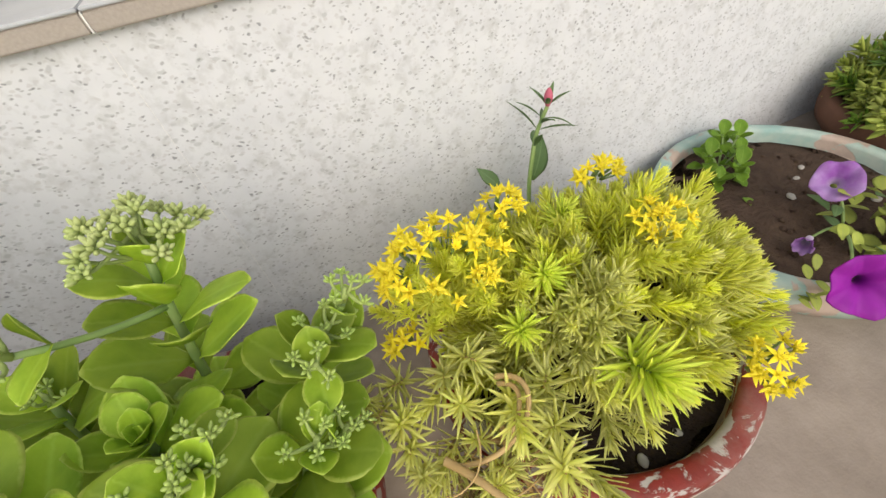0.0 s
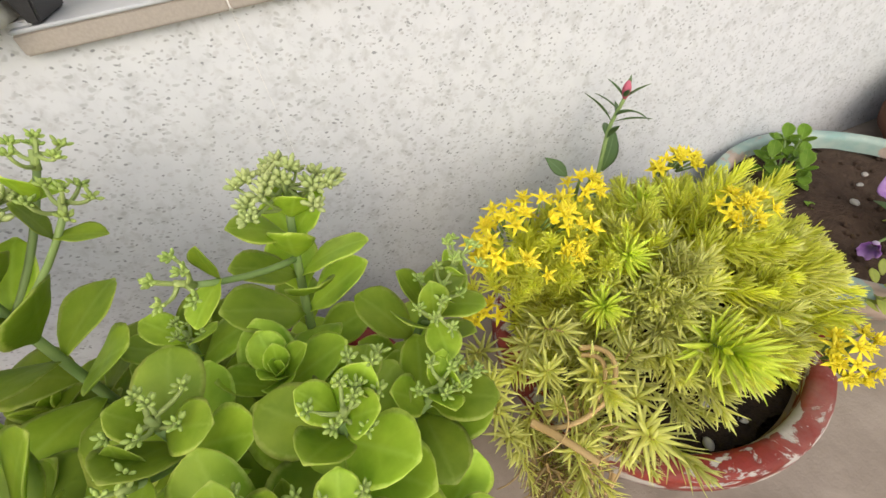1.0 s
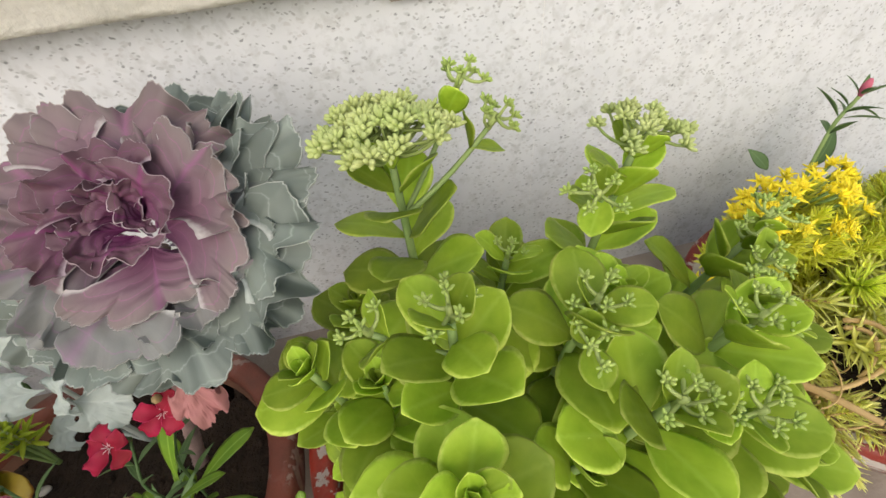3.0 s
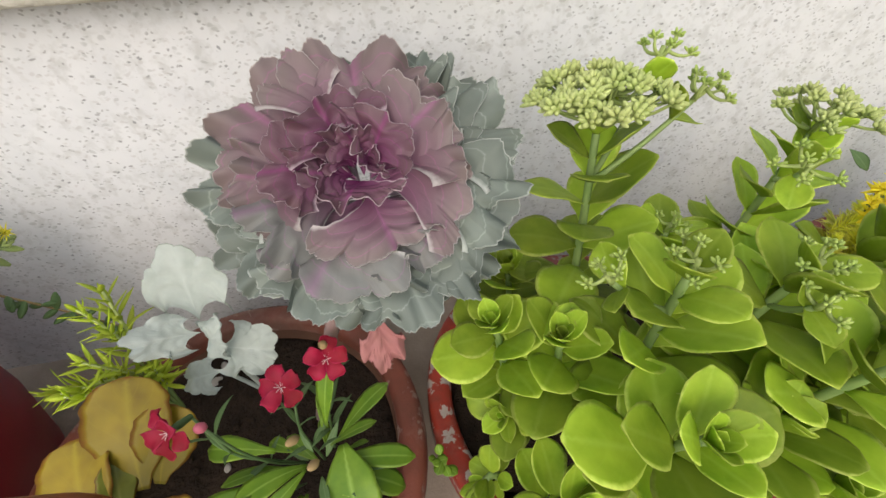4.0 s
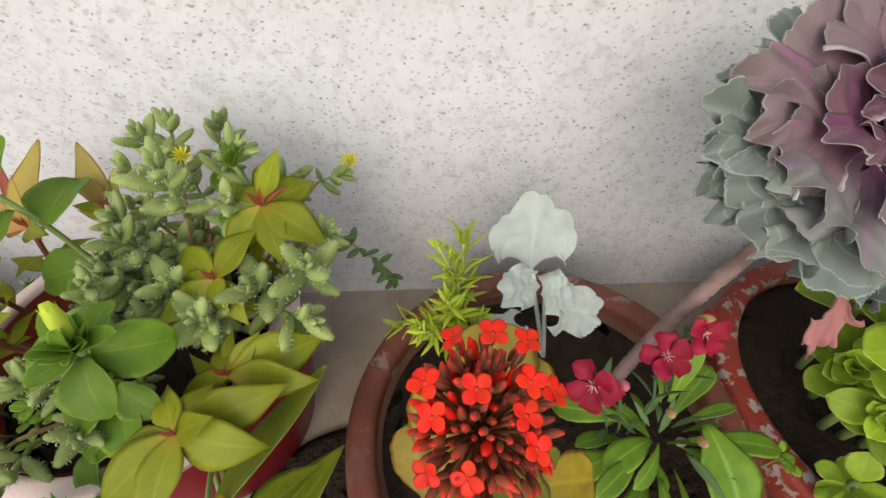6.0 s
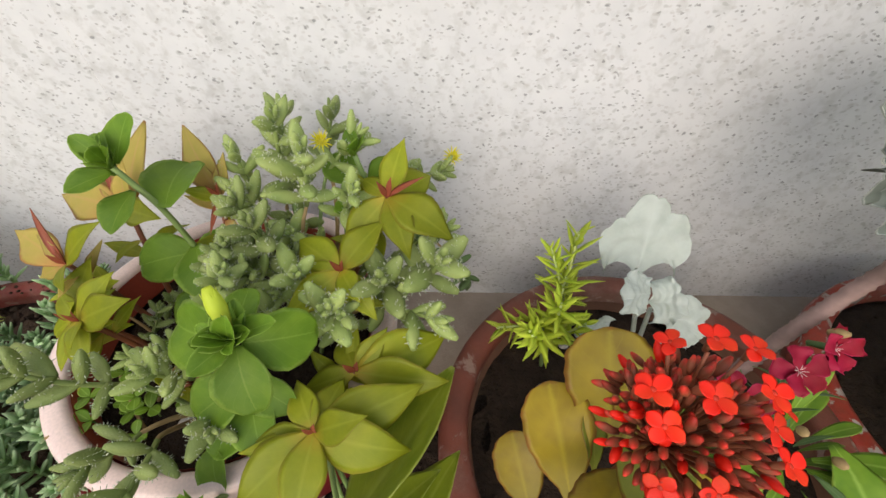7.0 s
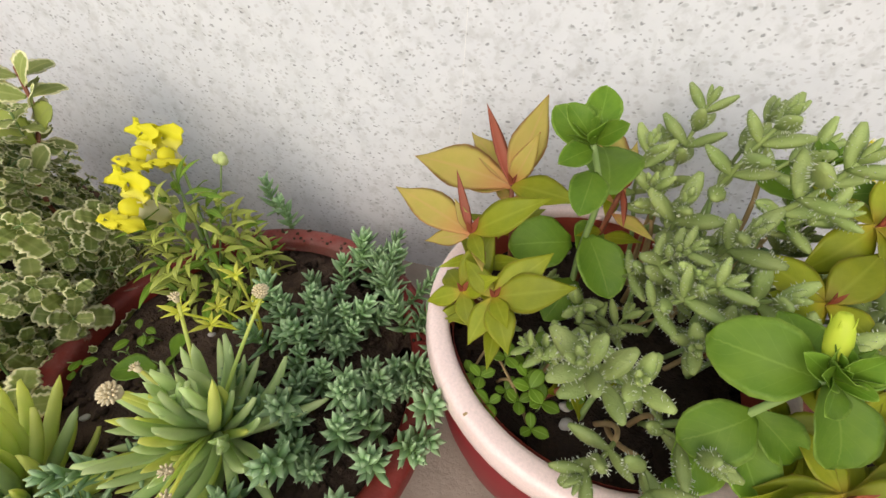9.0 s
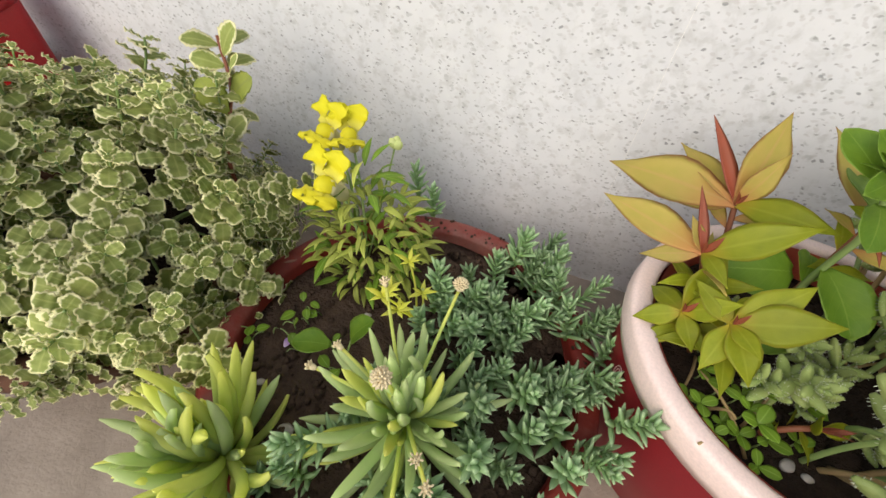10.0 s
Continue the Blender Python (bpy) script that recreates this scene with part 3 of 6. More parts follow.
flowerpot("flower_pot", POT_C, 0.187, 0.117, 0.04, 0.027, 0.13, M_BROWN, M_RED_DULL, "wide brown clay pot with a faded red rim", 0.012)
soil(POT_C, 0.161, 0.085, M_SOIL, "dark soil in the faded red pot", seed=4, pebbles=9)
pot_d = flowerpot("flower_pot", POT_D, 0.1350, 0.212, 0.03, 0.017, 0.102, M_PLASTIC, M_RIM, "glossy maroon plastic pot with a pale pink rim", 0.006, wobble=0.0, m_in=M_INNER)
for k, (w, h) in enumerate(((0.0050, 0.0085), (0.0028, 0.0055))):
    ring = [(-0.8475 - 0.0006 + w * 0.34 * math.cos(q), -0.2330 - w * math.cos(q), 0.166 + h * math.sin(q)) for q in np.linspace(0, 2 * math.pi, 25)]
    part("printed_mark", Geo().add(tube(np.array(ring) - np.array(ring[0]), (0.0004, 0.0004), 4)).mesh("printed_mark", M_PRINT), pot_d, Matrix.Translation(ring[0]), "small pale oval printed mark")
# added dark disc on the ground: its colour stands in for the gap's shade
soil((-0.556, -0.335), 0.128, 0.006, M_SOIL, "dark soil-coloured disc standing in for the shade between two pots", 0.004, 8, 140, 0)
soil(POT_D, 0.116, 0.178, M_SOIL, "dark soil in the maroon plastic pot", seed=5)
flowerpot("flower_pot", POT_E, 0.185, 0.114, 0.04, 0.024, 0.125, M_RED, M_RED, "wide red-painted clay pot with crumbs on its rim", 0.01)
soil(POT_E, 0.163, 0.094, M_SOIL_DRY, "crumbly brown soil in the red clay pot", seed=6, clods=520, pebbles=4)
crumbs, rs = Geo(), random.Random(61)
for k in range(70):
    a, q, s = rs.uniform(0.2, 2.6), rs.uniform(0.163, 0.183), rs.uniform(0.0007, 0.0022)
    crumbs.add(drop(2 * s, s, 5, 4), Matrix.Translation((POT_E[0] + q * math.cos(a), POT_E[1] + q * math.sin(a), 0.1135 + s * 0.5)) @ Matrix.Rotation(rs.uniform(0, 6), 4, "Z"))
solo("soil_crumbs", crumbs.mesh("soil_crumbs", M_SOIL_DRY), Matrix(), "crumbs of dry soil on the red pot rim", "soil", kind="stuff")
flowerpot("flower_pot", POT_F, 0.185, 0.10, 0.04, 0.026, 0.13, M_BROWN, M_BROWN, "brown clay pot under trailing variegated leaves", 0.01)
soil(POT_F, 0.160, 0.08, M_SOIL, "dark soil under the variegated plant", seed=7)
flowerpot("flower_pot", POT_G, 0.185, 0.085, 0.045, 0.022, 0.15, M_TEAL, M_TEAL, "round pot painted pale teal and cream, paint fading", 0.012)
soil(POT_G, 0.165, 0.062, M_SOIL_DRY, "bare brown soil in the teal and cream pot", seed=8, clods=120, pebbles=9)
flowerpot("flower_pot", POT_H, 0.175, 0.09, 0.04, 0.026, 0.14, M_BROWN, M_BROWN, "brown clay pot with a bushy seedling tuft", 0.01)
soil(POT_H, 0.15, 0.07, M_SOIL, "dark soil in the brown clay pot", seed=9)
flowerpot("flower_pot", (-1.765, -0.105), 0.08, 0.27, 0.03, 0.012, 0.07, M_RED_PLASTIC, M_RED_PLASTIC, "bright red plastic pot standing against the wall", 0.0, wobble=0.0)
flowerpot("flower_pot", (-1.95, -0.12), 0.15, 0.16, 0.04, 0.02, 0.11, M_BLACK, M_BLACK, "black plastic pot with a dry twiggy plant", 0.0, wobble=0.0)
soil((-1.95, -0.12), 0.13, 0.135, M_SOIL_DRY, "dry soil in the black pot", seed=10, pebbles=0)


# ---- showy stonecrop in the chipped red pot ----
STONE_LEAVES = [Geo().add(blade(0.056, w * 1.08, OVAL, 10, 10, 0.0016, c, b, 0.0012, 1.5, p)).mesh("leaf", L_STONE) for w, c, b, p in ((0.039, 0.26, 0.20, 0), (0.042, 0.20, 0.0, 1), (0.035, 0.36, -0.15, 2), (0.041, 0.12, 0.45, 3))]


def flower_head(radius, umbels, buds, seed, mat, bud, dome=0.55):
    """A domed head from the origin along +y: stalks that each carry a little umbel of buds."""
    rs = random.Random(seed)
    g = Geo().add(tube([(0, 0, 0), (0, radius * 0.3, 0), (0, radius * 0.6, 0)], (0.0024, 0.0018), 6))
    for k in range(umbels):
        a = k * 2.4 + rs.uniform(-0.35, 0.35)
        q = radius * math.sqrt((k + 0.35) / umbels)
        top = np.array((q * math.cos(a), radius * (0.38 + dome) - q * q / radius * dome + rs.uniform(-0.12, 0.12) * radius, q * math.sin(a)))
        fork = np.array((top[0] * 0.12, radius * 0.4 * (k % 3) / 2 + 0.1 * radius, top[2] * 0.12))
        g.add(tube(arc(fork, top, (top[0] * 0.06, -0.002, top[2] * 0.06), 5), (0.0014, 0.0010), 5), slot=0)
        way = Vector((top[0] * 14, 1.0, top[2] * 14)).normalized()
        for b in range(buds):
            d = spin(way, b * 2.4 + rs.uniform(-0.3, 0.3), 0.10 + 1.15 * math.sqrt((b + 0.2) / buds))
            foot = Vector(top) + d * rs.uniform(0.002, 0.0055) * bud
            g.add(tube([top, np.array(foot)], (0.0008, 0.0007), 4), slot=0)
            g.add(drop(bud * rs.uniform(0.0066, 0.0092), bud * rs.uniform(0.0019, 0.0026), 6, 5), aim(foot, d), 1)
    return g.join().mesh("flower_head", L_BUD_STEM, mat)


HEADS = [flower_head(0.019, 6, 8, 1, L_BUD_GREEN, 0.50), flower_head(0.034, 19, 11, 2, L_BUD, 0.70, 0.35), flower_head(0.014, 4, 8, 3, L_BUD_GREEN, 0.50)]
HEAD_BIG = flower_head(0.045, 50, 13, 4, L_BUD, 0.80, 0.30)


def stonecrop_stem(plant, foot, tip, head=0, pairs=6, size=1.0, lean=0.0, turn=0.0, first=0.30, side=()):
    foot, tip = Vector(foot), Vector(tip)
    path = arc(foot, tip, (0, 0, 0.02) if lean == 0 else (lean, 0, 0.0), 12)
    st = part("stem", Geo().add(tube(np.array(path) - np.array(foot), (0.0042, 0.0037, 0.0027), 7)).mesh("stem", L_STEM), plant, Matrix.Translation(foot))
    for k in range(pairs):
        f = first + (0.97 - first) * k / max(pairs - 1, 1)
        i = min(int(f * 11), 10)
        p = Vector(path[i]).lerp(Vector(path[i + 1]), f * 11 - i)
        d = (Vector(path[i + 1]) - Vector(path[i])).normalized()
        s = size * np.interp(k / max(pairs - 1, 1), (0, 0.45, 0.75, 1), (0.85, 1.16, 1.0, 0.58))
        for h in (0, 1):
            a = turn + k * math.pi / 2 + h * math.pi + rnd(-0.25, 0.25)
            tilt = np.interp(k / max(pairs - 1, 1), (0, 0.6, 1), (1.35, 1.0, 0.7)) + rnd(-0.2, 0.2)
            way = spin(d, a, tilt)
            part("leaf", random.choice(STONE_LEAVES), st, aim(p + way * 0.003, way, d, rnd(-0.25, 0.25), s * rnd(0.88, 1.1)))
    d = (Vector(path[-1]) - Vector(path[-3])).normalized()
    if head is not None:
        part("flower_head", HEAD_BIG if head == 9 else HEADS[head], st, aim(tip, d, (0, -1, 0.2), turn))
    else:
        for k in range(6):
            part("leaf", STONE_LEAVES[2], st, aim(tip, spin(d, k * 2.4, 0.25 + 0.1 * k), d, 0, 0.28 + 0.05 * k))
    for p in side:
        p = Vector(p)
        q = Vector(path[9])
        part("branch", Geo().add(tube(arc((0, 0, 0), p - q, (0, 0, -0.004), 6), (0.0024, 0.0018), 6)).mesh("branch", L_STEM), st, Matrix.Translation(q))
        part("flower_head", HEADS[random.choice((0, 2))], st, aim(p, (p - q).normalized() + Vector((0, 0, 0.6))))
        for h in (0, 1):
            part("leaf", STONE_LEAVES[0], st, aim(q.lerp(p, 0.8), spin(p - q, h * math.pi + 0.6, 0.9), p - q, 0, rnd(0.4, 0.55)))
    return st


crop = thing("stonecrop", (*POT_B, 0.08), "lime-green showy stonecrop with fleshy leaves and pale bud heads", "succulent")
STEMS = (
    ((-0.021, -0.209), (-0.024, -0.174, 0.379), 9, 8, 1.05, 0.3, ((0.029, -0.142, 0.404), (0.041, -0.175, 0.390))),
    ((0.096, -0.198), (0.149, -0.181, 0.352), 1, 8, 1.0, 0.9, ((0.096, -0.229, 0.359),)),
    ((0.142, -0.233), (0.221, -0.238, 0.289), 0, 6, 0.95, 0.2, ((0.213, -0.263, 0.296), (0.240, -0.229, 0.301))),
    ((-0.011, -0.280), (-0.013, -0.284, 0.348), 0, 7, 1.05, 1.2, ((-0.055, -0.278, 0.344),)),
    ((0.043, -0.270), (0.068, -0.286, 0.331), 0, 7, 1.05, 0.5, ((0.057, -0.307, 0.327),)),
    ((0.098, -0.287), (0.149, -0.313, 0.321), 0, 7, 1.05, 0.1, ((0.163, -0.297, 0.322),)),
    ((0.062, -0.315), (0.087, -0.341, 0.312), 0, 6, 1.05, 0.8, ()),
    ((0.116, -0.305), (0.132, -0.349, 0.294), 0, 6, 1.0, 0.4, ((0.112, -0.342, 0.301),)),
    ((-0.084, -0.245), (-0.111, -0.246, 0.271), None, 6, 0.95, 1.1, ()),
    ((-0.038, -0.316), (-0.023, -0.351, 0.289), None, 7, 1.1, 0.7, ()),
    ((0.017, -0.325), (0.046, -0.342, 0.254), None, 6, 1.05, 0.2, ()),
    ((-0.057, -0.263), (-0.064, -0.261, 0.260), None, 6, 1.05, 0.0, ()),
    ((0.134, -0.278), (0.197, -0.297, 0.277), 0, 6, 1.0, 0.6, ((0.212, -0.294, 0.269),)),
    ((0.024, -0.208), (0.050, -0.194, 0.284), 2, 7, 1.05, 0.5, ()),
    ((0.079, -0.243), (0.110, -0.251, 0.284), None, 6, 1.1, 1.0, ()),
    ((-0.110, -0.299), (-0.131, -0.308, 0.124), None, 4, 0.5, 0.3, ()),
    ((-0.092, -0.326), (-0.080, -0.353, 0.198), None, 5, 0.9, 0.9, ()),
    ((0.063, -0.351), (0.089, -0.373, 0.211), None, 5, 0.95, 0.3, ()),
    ((-0.067, -0.182), (-0.076, -0.169, 0.236), None, 6, 1.0, 0.3, ()),
    ((0.144, -0.323), (0.181, -0.354, 0.231), None, 5, 1.0, 0.3, ()),
    ((-0.072, -0.255), (-0.099, -0.268, 0.168), None, 4, 0.8, 0.5, ()),
    ((-0.075, -0.215), (-0.100, -0.226, 0.172), None, 4, 0.75, 0.9, ()),
)
for f, tip, head, pairs, size, turn, side in STEMS:
    stonecrop_stem(crop, (*f, 0.082), tip, head, pairs + (3 if tip[2] > 0.335 else 1), size * 0.88, 0.0, turn, 0.22 if tip[2] > 0.335 else 0.42 if size > 0.6 else 0.2, side)


# ---- lemon sedum in the worn red pot ----
SLIM = ((0, 0.2, 0.45, 0.75, 1), (0.5, 0.85, 1.0, 0.66, 0.04))


def sedum_shoot(mats, length, leaves, size, width, tilt0, tilt1, seed, thick=0.0007, curve=0.25, stem_r=0.0013, nu=4):
    """A shoot along +y set with narrow leaves, the lower ones standing out further."""
    rs = random.Random(seed)
    g = Geo().add(tube(arc((0, 0, 0), (0, length, 0), (0, 0, 0), 4), (stem_r, stem_r * 0.7), 5), slot=1)
    for k in range(leaves):
        f = (k + 0.5) / leaves
        tilt = tilt0 + (tilt1 - tilt0) * f + rs.uniform(-0.15, 0.15)
        s = size * np.interp(f, (0, 0.35, 0.85, 1), (0.8, 1.0, 0.75, 0.35)) * rs.uniform(0.85, 1.15)
        d = spin((0, 1, 0), k * 2.4 + rs.uniform(-0.2, 0.2), tilt)
        g.add(blade(s, width, SLIM, nu, 4, thick, 0.25, rs.uniform(-0.35, curve)), aim((0, length * f, 0), d, (0, 1, 0)))
    return g.join().mesh("shoot", *mats)


LEMON = [sedum_shoot((L_LEMON, L_LEMON), 0.062, 54, 0.025, 0.0036, 1.10, 0.30, k, 0.0004) for k in range(4)]
LEMON_PALE = [sedum_shoot((L_LEMON_PALE, L_LEMON_PALE), 0.058, 42, 0.029, 0.0036, 1.25, 0.35, 10 + k, 0.0004) for k in range(3)]
LEMON_STAR = [sedum_shoot((L_LEMON_PALE, L_ROOT), 0.034, 26, 0.031, 0.0040, 1.45, 0.5, 30 + k, 0.0004, 0.3) for k in range(3)]
LEMON_DEEP = [sedum_shoot((L_LEMON_DEEP, L_STEM), 0.036, 60, 0.040, 0.0050, 1.50, 0.22, 20 + k, 0.0006, 0.5) for k in range(2)]
lemon = thing("lemon_sedum", (*POT_A, 0.08), "dense mound of lemon-lime sedum with needle leaves", "succulent")
A0 = Vector((0.462, -0.230, 0.070))


def lemon_surface(a, e):
    """A place on the mound's surface and the way out of it."""
    d = Vector((math.cos(e) * math.cos(a), math.cos(e) * math.sin(a), math.sin(e)))
    r = Vector((0.196 + 0.030 * math.cos(a), 0.158 if d.y > 0 else 0.135, 0.188)) * (0.93 + 0.16 * noise.noise((math.cos(a) * 2, math.sin(a) * 2, e * 2)))
    return A0 + Vector((d.x * r.x, d.y * r.y, d.z * r.z)), Vector((d.x / r.x, d.y / r.y, d.z / r.z)).normalized()


random.seed(11)
for k in range(430):
    e = math.asin(min(0.02 + 0.97 * (k + 0.5) / 430, 1.0))
    a = k * 2.39996 + rnd(-0.2, 0.2)
    p, n = lemon_surface(a, e)
    bare = p.y < -0.245 and p.x < 0.385 and p.z < 0.19
    if bare and random.random() < 0.9 or (p.z < 0.12 and p.y < -0.27 and 0.38 < p.x < 0.53):
        continue
    out = (n + Vector((rnd(-0.35, 0.35), rnd(-0.35, 0.35), rnd(0.0, 0.35)))).normalized()
    kind = LEMON_PALE if (p.x < 0.44 and p.y < -0.25) or random.random() < 0.3 else LEMON
    part("shoot", random.choice(kind), lemon, aim(p - out * 0.052, out, (0, 0, 1), rnd(0, 6.28), rnd(0.8, 1.08)))
for p, d, s in (((0.424, -0.306, 0.186), (-0.05, -0.8, 0.55), 1.15), ((0.360, -0.246, 0.203), (-0.2, -0.7, 0.7), 0.7), ((0.397, -0.224, 0.221), (-0.2, -0.5, 0.8), 0.75), ((0.442, -0.186, 0.229), (0, -0.3, 0.9), 0.7)):
    part("shoot", LEMON_DEEP[0], lemon, aim(p, d, (0, 0, 1), rnd(0, 6), s), "fresh green rosette shoot")
for p, d, s in (((0.327, -0.283, 0.183), (-0.25, -0.75, 0.6), 1.1), ((0.349, -0.330, 0.153), (0.1, -0.9, 0.3), 1.0), ((0.307, -0.314, 0.141), (-0.5, -0.7, 0.2), 1.0), ((0.280, -0.286, 0.154), (-0.7, -0.6, 0.2), 0.9), ((0.294, -0.249, 0.165), (-0.6, -0.4, 0.5), 0.9)):
    part("shoot", random.choice(LEMON_PALE), lemon, aim(p, d, (0, 0, 1), rnd(0, 6), s))
STARS_LOW = (((0.310, -0.267, 0.221), 0.9), ((0.286, -0.287, 0.213), 0.8), ((0.239, -0.277, 0.205), 0.85), ((0.352, -0.299, 0.211), 0.9), ((0.336, -0.328, 0.197), 0.85), ((0.328, -0.355, 0.195), 1.0), ((0.237, -0.296, 0.192), 0.8), ((0.219, -0.269, 0.205), 0.8), ((0.290, -0.341, 0.185), 0.7), ((0.339, -0.306, 0.194), 0.8), ((0.283, -0.261, 0.207), 0.8), ((0.302, -0.338, 0.183), 0.7), ((0.219, -0.248, 0.198), 0.8), ((0.241, -0.243, 0.199), 0.8), ((0.240, -0.314, 0.186), 0.7), ((0.281, -0.305, 0.189), 0.6))
for p, size in STARS_LOW:
    way = Vector((-0.15, -0.42, 0.85)) + Vector((rnd(-0.45, 0.45), rnd(-0.45, 0.45), rnd(-0.3, 0.2)))
    part("shoot", random.choice(LEMON_STAR), lemon, aim(Vector(p) - way.normalized() * 0.03, way, (0, 0, 1), rnd(0, 6), size))
for k in range(16):
    p = Vector((rnd(0.235, 0.36), rnd(-0.335, -0.235), rnd(0.10, 0.150)))
    part("shoot", random.choice(LEMON_PALE), lemon, aim(p, (rnd(-0.6, 0.4), rnd(-1, -0.2), rnd(-0.3, 0.6)), (0, 0, 1), rnd(0, 6), rnd(0.6, 0.9)))


def star_flower(seed, open_up=1.25, size=0.0125):
    rs = random.Random(seed)
    g = Geo()
    for k in range(5):
        d = spin((0, 1, 0), k * 2 * math.pi / 5, open_up + rs.uniform(-0.15, 0.15))
        g.add(blade(size, 0.0046, STAR, 4, 6, 0.0006, 0.35, -0.1), aim((0, 0, 0), d, (0, 1, 0)))
    for k in range(9):
        d = spin((0, 1, 0), k * 2.4, 0.55)
        g.add(tube([(0, 0, 0), np.array(d) * 0.006], (0.0004, 0.0003), 4), slot=1)
        g.add(drop(0.0016, 0.0008, 5, 4), aim(Vector(d) * 0.006, d), 1)
    g.add(tube([(0, 0, 0), (0, -0.022, 0.001)], (0.0009, 0.0012), 5), slot=2)
    return g.join().mesh("flower", L_YELLOW, L_STAMEN, L_STEM)


STARS = [star_flower(1), star_flower(2, 1.05), star_flower(3, 1.4), star_flower(4, 0.6, 0.010)]
for c, r, count in (((0.322, -0.193, 0.262), (0.056, 0.036, 0.040), 64), ((0.396, -0.160, 0.262), (0.022, 0.016, 0.012), 16), ((0.510, -0.158, 0.250), (0.022, 0.018, 0.012), 16), ((0.502, -0.244, 0.258), (0.024, 0.02, 0.012), 18), ((0.528, -0.362, 0.176), (0.024, 0.020, 0.016), 18), ((0.272, -0.200, 0.184), (0.020, 0.016, 0.014), 10)):
    for k in range(count):
        e, a = rnd(-0.25, 1.0), rnd(0, 6.28)
        d = Vector((math.cos(a) * math.sqrt(1 - e * e), math.sin(a) * math.sqrt(1 - e * e), e))
        p = Vector(c) + Vector((d.x * r[0], d.y * r[1], d.z * r[2])) * rnd(0.75, 1.05) - Vector((0, 0, 0.006))
        part("flower", random.choice(STARS), lemon, aim(p, d * 0.5 + Vector((0, -0.35, 0.65)), (0, 0, 1), rnd(0, 6), rnd(0.75, 1.05)), "yellow star-shaped flower")
for k in range(40):
    p = Vector((0.323, -0.192, 0.237)) + Vector((rnd(-0.05, 0.06), rnd(-0.035, 0.03), rnd(-0.05, 0.0)))
    part("shoot", random.choice(LEMON), lemon, aim(p, (rnd(-0.5, 0.5), rnd(-0.6, 0.1), 0.7), (0, 0, 1), rnd(0, 6), 0.7))
ROOTS = (((0.318, -0.280, 0.209), (0.352, -0.298, 0.226), (0.318, -0.329, 0.206), (0.302, -0.322, 0.192), 0.0029), ((0.318, -0.284, 0.204), (0.340, -0.296, 0.216), (0.317, -0.318, 0.205), (0.303, -0.320, 0.191), 0.0026), ((0.306, -0.322, 0.192), (0.290, -0.326, 0.189), (0.276, -0.321, 0.184), (0.261, -0.312, 0.181), 0.0028), ((0.259, -0.309, 0.187), (0.268, -0.321, 0.189), (0.277, -0.335, 0.191), (0.286, -0.354, 0.193), 0.0044), ((0.288, -0.305, 0.200), (0.285, -0.322, 0.197), (0.277, -0.335, 0.193), (0.254, -0.334, 0.193), 0.0009), ((0.282, -0.290, 0.135), (0.345, -0.300, 0.125), (0.350, -0.350, 0.085), (0.304, -0.358, 0.072), 0.0040), ((0.300, -0.360, 0.074), (0.272, -0.350, 0.075), (0.280, -0.325, 0.100), (0.296, -0.318, 0.098), 0.0036), ((0.270, -0.300, 0.125), (0.250, -0.330, 0.100), (0.248, -0.345, 0.075), (0.262, -0.352, 0.060), 0.0034), ((0.318, -0.290, 0.140), (0.300, -0.310, 0.145), (0.322, -0.330, 0.110), (0.315, -0.345, 0.085), 0.0034))
for *ctrl, r in ROOTS:
    c = np.array(ctrl)
    t = np.linspace(0, 1, 40)[:, None]
    pts = (1 - t) ** 3 * c[0] + 3 * t * (1 - t) ** 2 * c[1] * 1.0 + 3 * t * t * (1 - t) * c[2] + t**3 * c[3]
    part("root", Geo().add(tube((pts - c[0]) * 1.0, (r * 0.78, r * 0.70, r * 0.58), 8, 0.10)).mesh("root", L_ROOT), lemon, Matrix.Translation(c[0]), "bare straw-coloured creeping stem")
for k in range(46):
    a = np.array((rnd(0.255, 0.36), rnd(-0.345, -0.275), rnd(0.09, 0.15)))
    b = a + np.array((rnd(-0.04, 0.04), rnd(-0.035, 0.01), rnd(-0.05, 0.02)))
    part("rootlet", Geo().add(tube(arc((0, 0, 0), b - a, (rnd(-0.01, 0.01), -0.006, rnd(-0.01, 0.015)), 8), (0.0012, 0.0006), 5)).mesh("rootlet", L_ROOT if k % 2 else L_ROOT_DRY), lemon, Matrix.Translation(a))
DRY_TUFT = [sedum_shoot((L_ROOT_DRY, L_ROOT), 0.04, 26, 0.026, 0.003, 1.5, 0.6, 40 + k) for k in range(2)]
for k in range(16):
    part("dry_shoot", random.choice(DRY_TUFT), lemon, aim((rnd(0.26, 0.34), rnd(-0.34, -0.27), rnd(0.09, 0.14)), (rnd(-0.6, 0.4), rnd(-1, -0.2), rnd(-0.6, 0.2)), (0, 0, 1), rnd(0, 6), rnd(0.7, 1)), "withered straw-coloured shoot")


